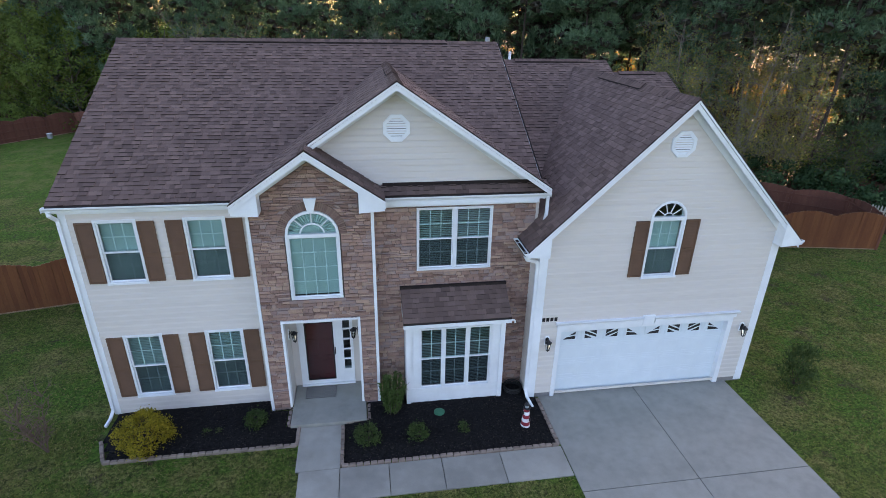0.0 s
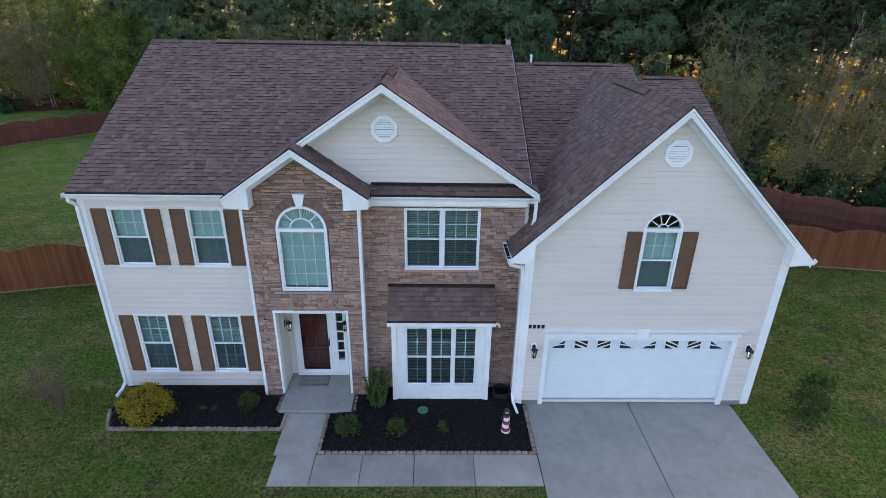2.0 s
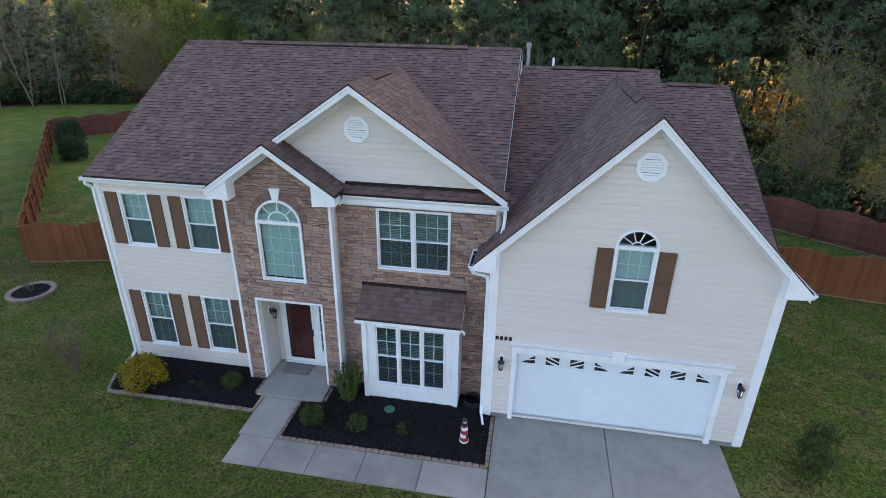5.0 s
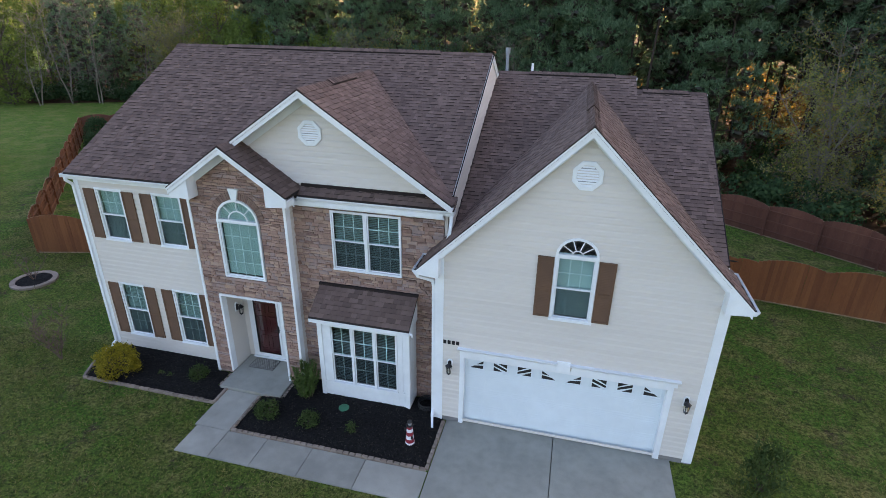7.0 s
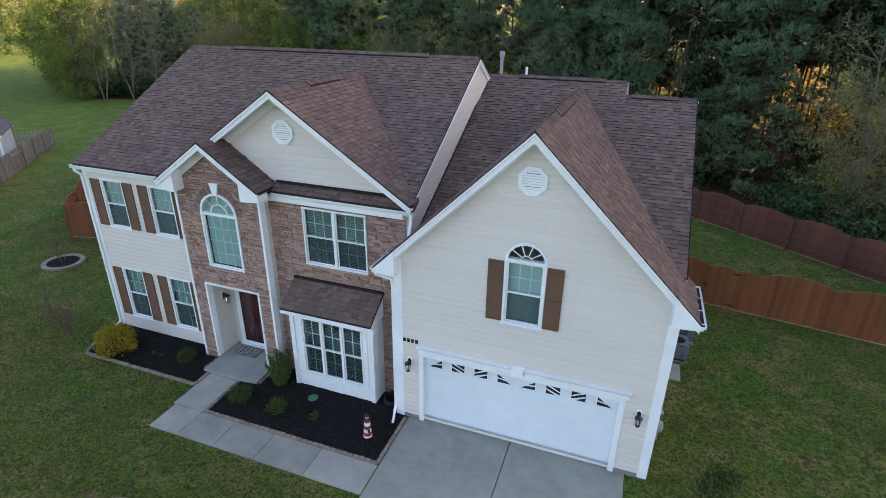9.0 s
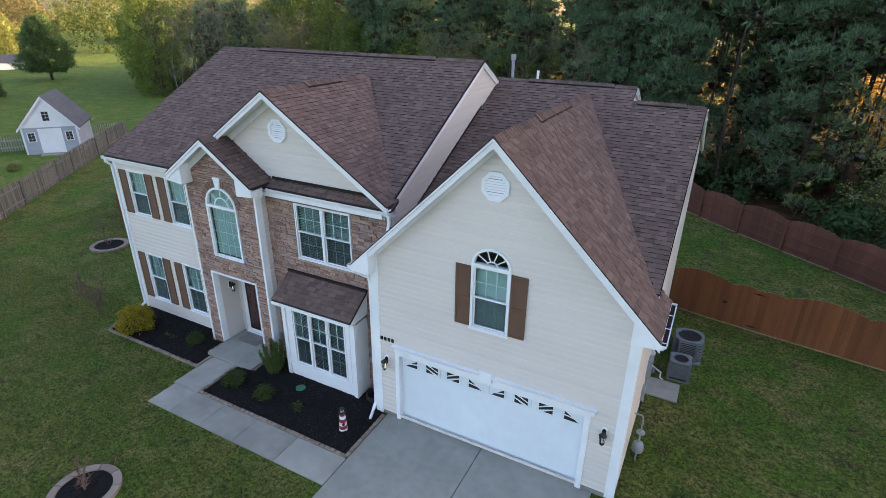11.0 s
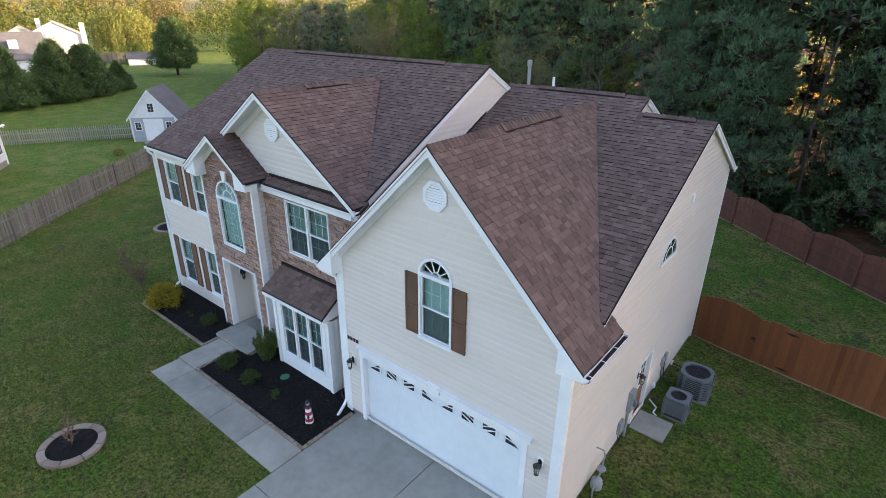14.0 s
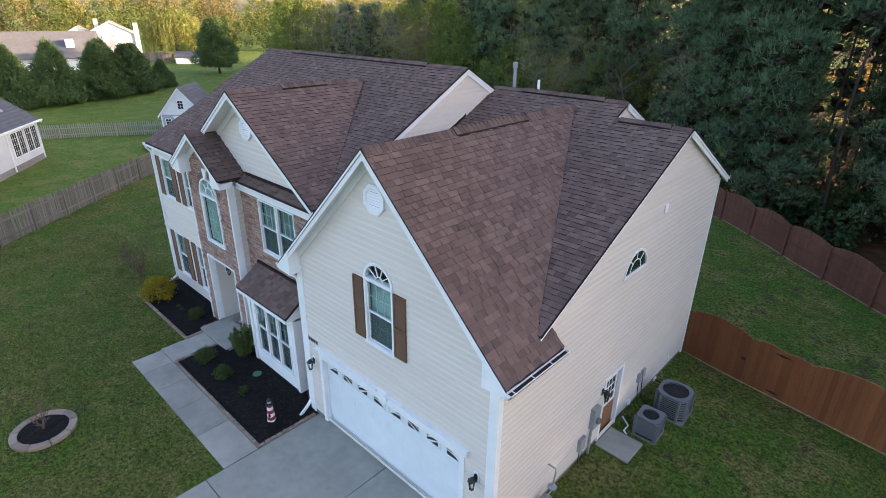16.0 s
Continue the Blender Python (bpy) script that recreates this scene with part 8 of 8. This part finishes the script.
for _ in range(150):
    a, r = wl.uniform(0, 6.283), 5.5 * math.sqrt(wl.uniform(0.05, 1))
    top = 9.5 - 0.12 * r * r
    for z in np.arange(top, max(0.8, top - wl.uniform(3, 7)), -0.45):
        c.append((r * math.cos(a) + wl.normal(0, 0.1), r * math.sin(a) + wl.normal(0, 0.1), z))
v, f = blades(wl, np.array(c), 5, 0.7, 0.16, 0.15, bias=(0, 0, -1.6))
ob = new("crown", array_mesh("crown", v, f, WILLOW))
ob.parent = wt
# brush and saplings behind the wood, the low sun's orange put into their colour
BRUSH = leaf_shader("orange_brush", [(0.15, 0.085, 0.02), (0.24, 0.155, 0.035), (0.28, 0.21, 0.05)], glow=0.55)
spots = []
for _ in range(240):
    s = rf.uniform(0.1, 0.6)
    x, y, nx_, ny_ = along(s)
    o = rf.uniform(26, 66)
    spots.append((x + nx_ * o, y + ny_ * o, rf.uniform(1.5, 3.5), rf.uniform(1.5, 6.5)))
far_wood("sunlit_brush", "brush behind the wood, coloured with the sun's orange", BRUSH, spots, 66, 15, 0.45)
spots = [(-57 + 14 * q + rf.uniform(-1.5, 1.5), 50.5 + 5.5 * q + rf.uniform(-0.3, 3.5), rf.uniform(0.8, 1.5), rf.uniform(0.8, 2.4)) for q in [rf.random() for _ in range(34)]]
for _ in range(120):
    s = rf.uniform(0.0, 0.8)
    x, y, nx_, ny_ = along(s)
    o = rf.uniform(0.6, 7)
    spots.append((x + nx_ * o, y + ny_ * o, rf.uniform(0.7, 1.4), rf.uniform(0.9, 2.6)))
for _ in range(70):
    x, y, nx_, ny_ = along(rf.uniform(0.12, 0.42))
    o = rf.uniform(0.4, 16)
    spots.append((x + nx_ * o, y + ny_ * o, rf.uniform(0.8, 1.5), rf.uniform(0.9, 2.2)))
far_wood("undergrowth", "dark green undergrowth along the fence", DARKLEAF, spots, 67, 26, 0.24)

# ---------------------------------------------------------------- grass on the nearer lawns
def grass(seed, count, x0, x1, y0, y1, size):
    rng = np.random.default_rng(seed)
    p = np.stack([rng.uniform(x0, x1, count), rng.uniform(y0, y1, count)], 1)
    x, y = p[:, 0], p[:, 1]
    off = (x > 4.6) & (x < 10.7) & (y < 12.1)
    off |= (x > -2.0) & (x < 4.8) & (y > 8.85)
    off |= (x > -7.0) & (x < 11.2) & (y > 10.7)
    off |= (np.hypot(x + 0.22, y - 6.1) < 0.84) | (np.hypot(x + 13.85, y - 15.5) < 0.9)
    off |= (x > 11.0) & (x < 12.2) & (y > 16.3) & (y < 17.45)
    off |= (np.hypot(x - 12.05, y - 17.95) < 0.5) | (np.hypot(x - 12.25, y - 19.3) < 0.6)
    p = p[~off]
    z = np.array([ground_z(a, b) for a, b in p])
    c = np.stack([p[:, 0], p[:, 1], z - 0.01], 1)
    return blades(rng, c, 3, size, 0.019, 0.025, bias=(0, 0, 0.9))


vs, fs, k = [], [], 0
for a in ((1, 52000, -15, 4.7, 1.5, 12.5, 0.085), (2, 36000, 10.7, 25, 4, 22.5, 0.085), (3, 16000, -20, -7, 10, 21, 0.09)):
    v, f = grass(*a)
    vs.append(v)
    fs.append(f + k)
    k += len(v)
tagged(new("grass", array_mesh("grass", np.concatenate(vs), np.concatenate(fs), GRASSBLADE)), "short patchy lawn grass", "grass", kind="stuff")

# ---------------------------------------------------------------- pieces: stones and shingles
stone_face(*WALL_ENTRY, lambda u, z: 0.2 < z < 6.0 and u > -1.4, 11)
stone_face(*WALL_STONE, lambda u, z: 2.0 < z < 5.0, 12)
rb = random.Random(5)
for k in range(46):     # upright bricks round the window head
    t0, t1 = math.pi * k / 46 + 0.006, math.pi * (k + 1) / 46 - 0.006
    if 0.465 < (k + 0.5) / 46 < 0.535:
        continue
    q = [(-1.28 + math.cos(t) * a, 5.22 + math.sin(t) * b) for t, a, b in ((t0, 0.645, 0.625), (t0, 0.825, 0.835), (t1, 0.825, 0.835), (t1, 0.645, 0.625))]
    d = rb.uniform(0.025, 0.045)
    part("brick", pprism(M(), facing("front", FRONT_E), q, 0.0, d), VOUSSOIR, VOUSSOIRS)


def shadow_butts(ob):
    """The shadow line below each course, put into the colour of the shingle's lower edge."""
    ob.data.materials.append(BUTT)
    idx = np.zeros(len(ob.data.polygons), dtype=np.int32)
    idx[1::4] = 1
    ob.data.polygons.foreach_set("material_index", idx)
    return ob


def shingle_roof(ob, spec, outline, keep, seed):
    """Courses of laminated shingles with uneven tabs."""
    rnd = random.Random(seed)
    d = Vector(spec[1]).normalized()
    e = Vector((d.y, -d.x))
    s = spec[2]
    z = plane(*spec)
    k = math.sqrt(1 + s * s)
    nrm = Vector((-d.x * s, -d.y * s, 1)).normalized()
    uv = [(x * e.x + y * e.y, (x * d.x + y * d.y) * k) for x, y in outline]

    def world(u, v, lift):
        h = v / k
        x, y = u * e.x + h * d.x, u * e.y + h * d.y
        return (x + nrm.x * lift, y + nrm.y * lift, z(x, y) + nrm.z * lift)
    lo, hi = min(v for _, v in uv), max(v for _, v in uv)
    exposure = 0.143
    rest, count, high = M(), 0, False
    for v0, v1, pieces in bands([uv], [lo + exposure * i for i in range(int((hi - lo) / exposure) + 2)], split=False):
        for a0, a1, b0, b1 in pieces:
            lo_u, hi_u = min(a0, b0), max(a1, b1)
            cuts, u = [lo_u], lo_u + rnd.uniform(0.05, 0.3)
            while u < hi_u - 0.06:
                cuts.append(u)
                u += rnd.choice((0.1, 0.13, 0.16, 0.2, 0.25))
            cuts.append(hi_u)
            for c0, c1 in zip(cuts, cuts[1:]):
                q0, q1, r0, r1 = min(max(c0, a0), a1), min(max(c1, a0), a1), min(max(c0, b0), b1), min(max(c1, b0), b1)
                if max(q1 - q0, r1 - r0) < 0.012:
                    continue
                high = not high if rnd.random() < 0.82 else high
                up = rnd.uniform(0.022, 0.027) if high else rnd.uniform(0.006, 0.009)
                drop = rnd.uniform(0.0, 0.01) if high else -0.004
                vv = v0 - drop
                verts = [world(q0 + 0.001, vv, up), world(q1 - 0.001, vv, up), world(r1 - 0.001, v1, 0.006), world(r0 + 0.001, v1, 0.006),
                         world(q0 + 0.001, vv, -0.012), world(q1 - 0.001, vv, -0.012), world(r1 - 0.001, v1, -0.012), world(r0 + 0.001, v1, -0.012)]
                faces = [(0, 1, 2, 3), (4, 5, 1, 0), (5, 6, 2, 1), (7, 4, 0, 3)]
                c = ((q0 + q1) / 2, v0)
                px, py, _ = world(c[0], c[1], 0)
                if keep and count < 300 and keep(px, py):
                    shadow_butts(part("shingle", M().add(verts, faces), SHINGLE, ob, fix=False))
                    count += 1
                else:
                    rest.add(verts, faces)
    tagged(shadow_butts(part("shingle_course", rest, SHINGLE, ob, fix=False)), kind="stuff")


for i, (ob, spec, outline, keep) in enumerate(SHINGLED):
    shingle_roof(ob, spec, outline, keep, 100 + i)
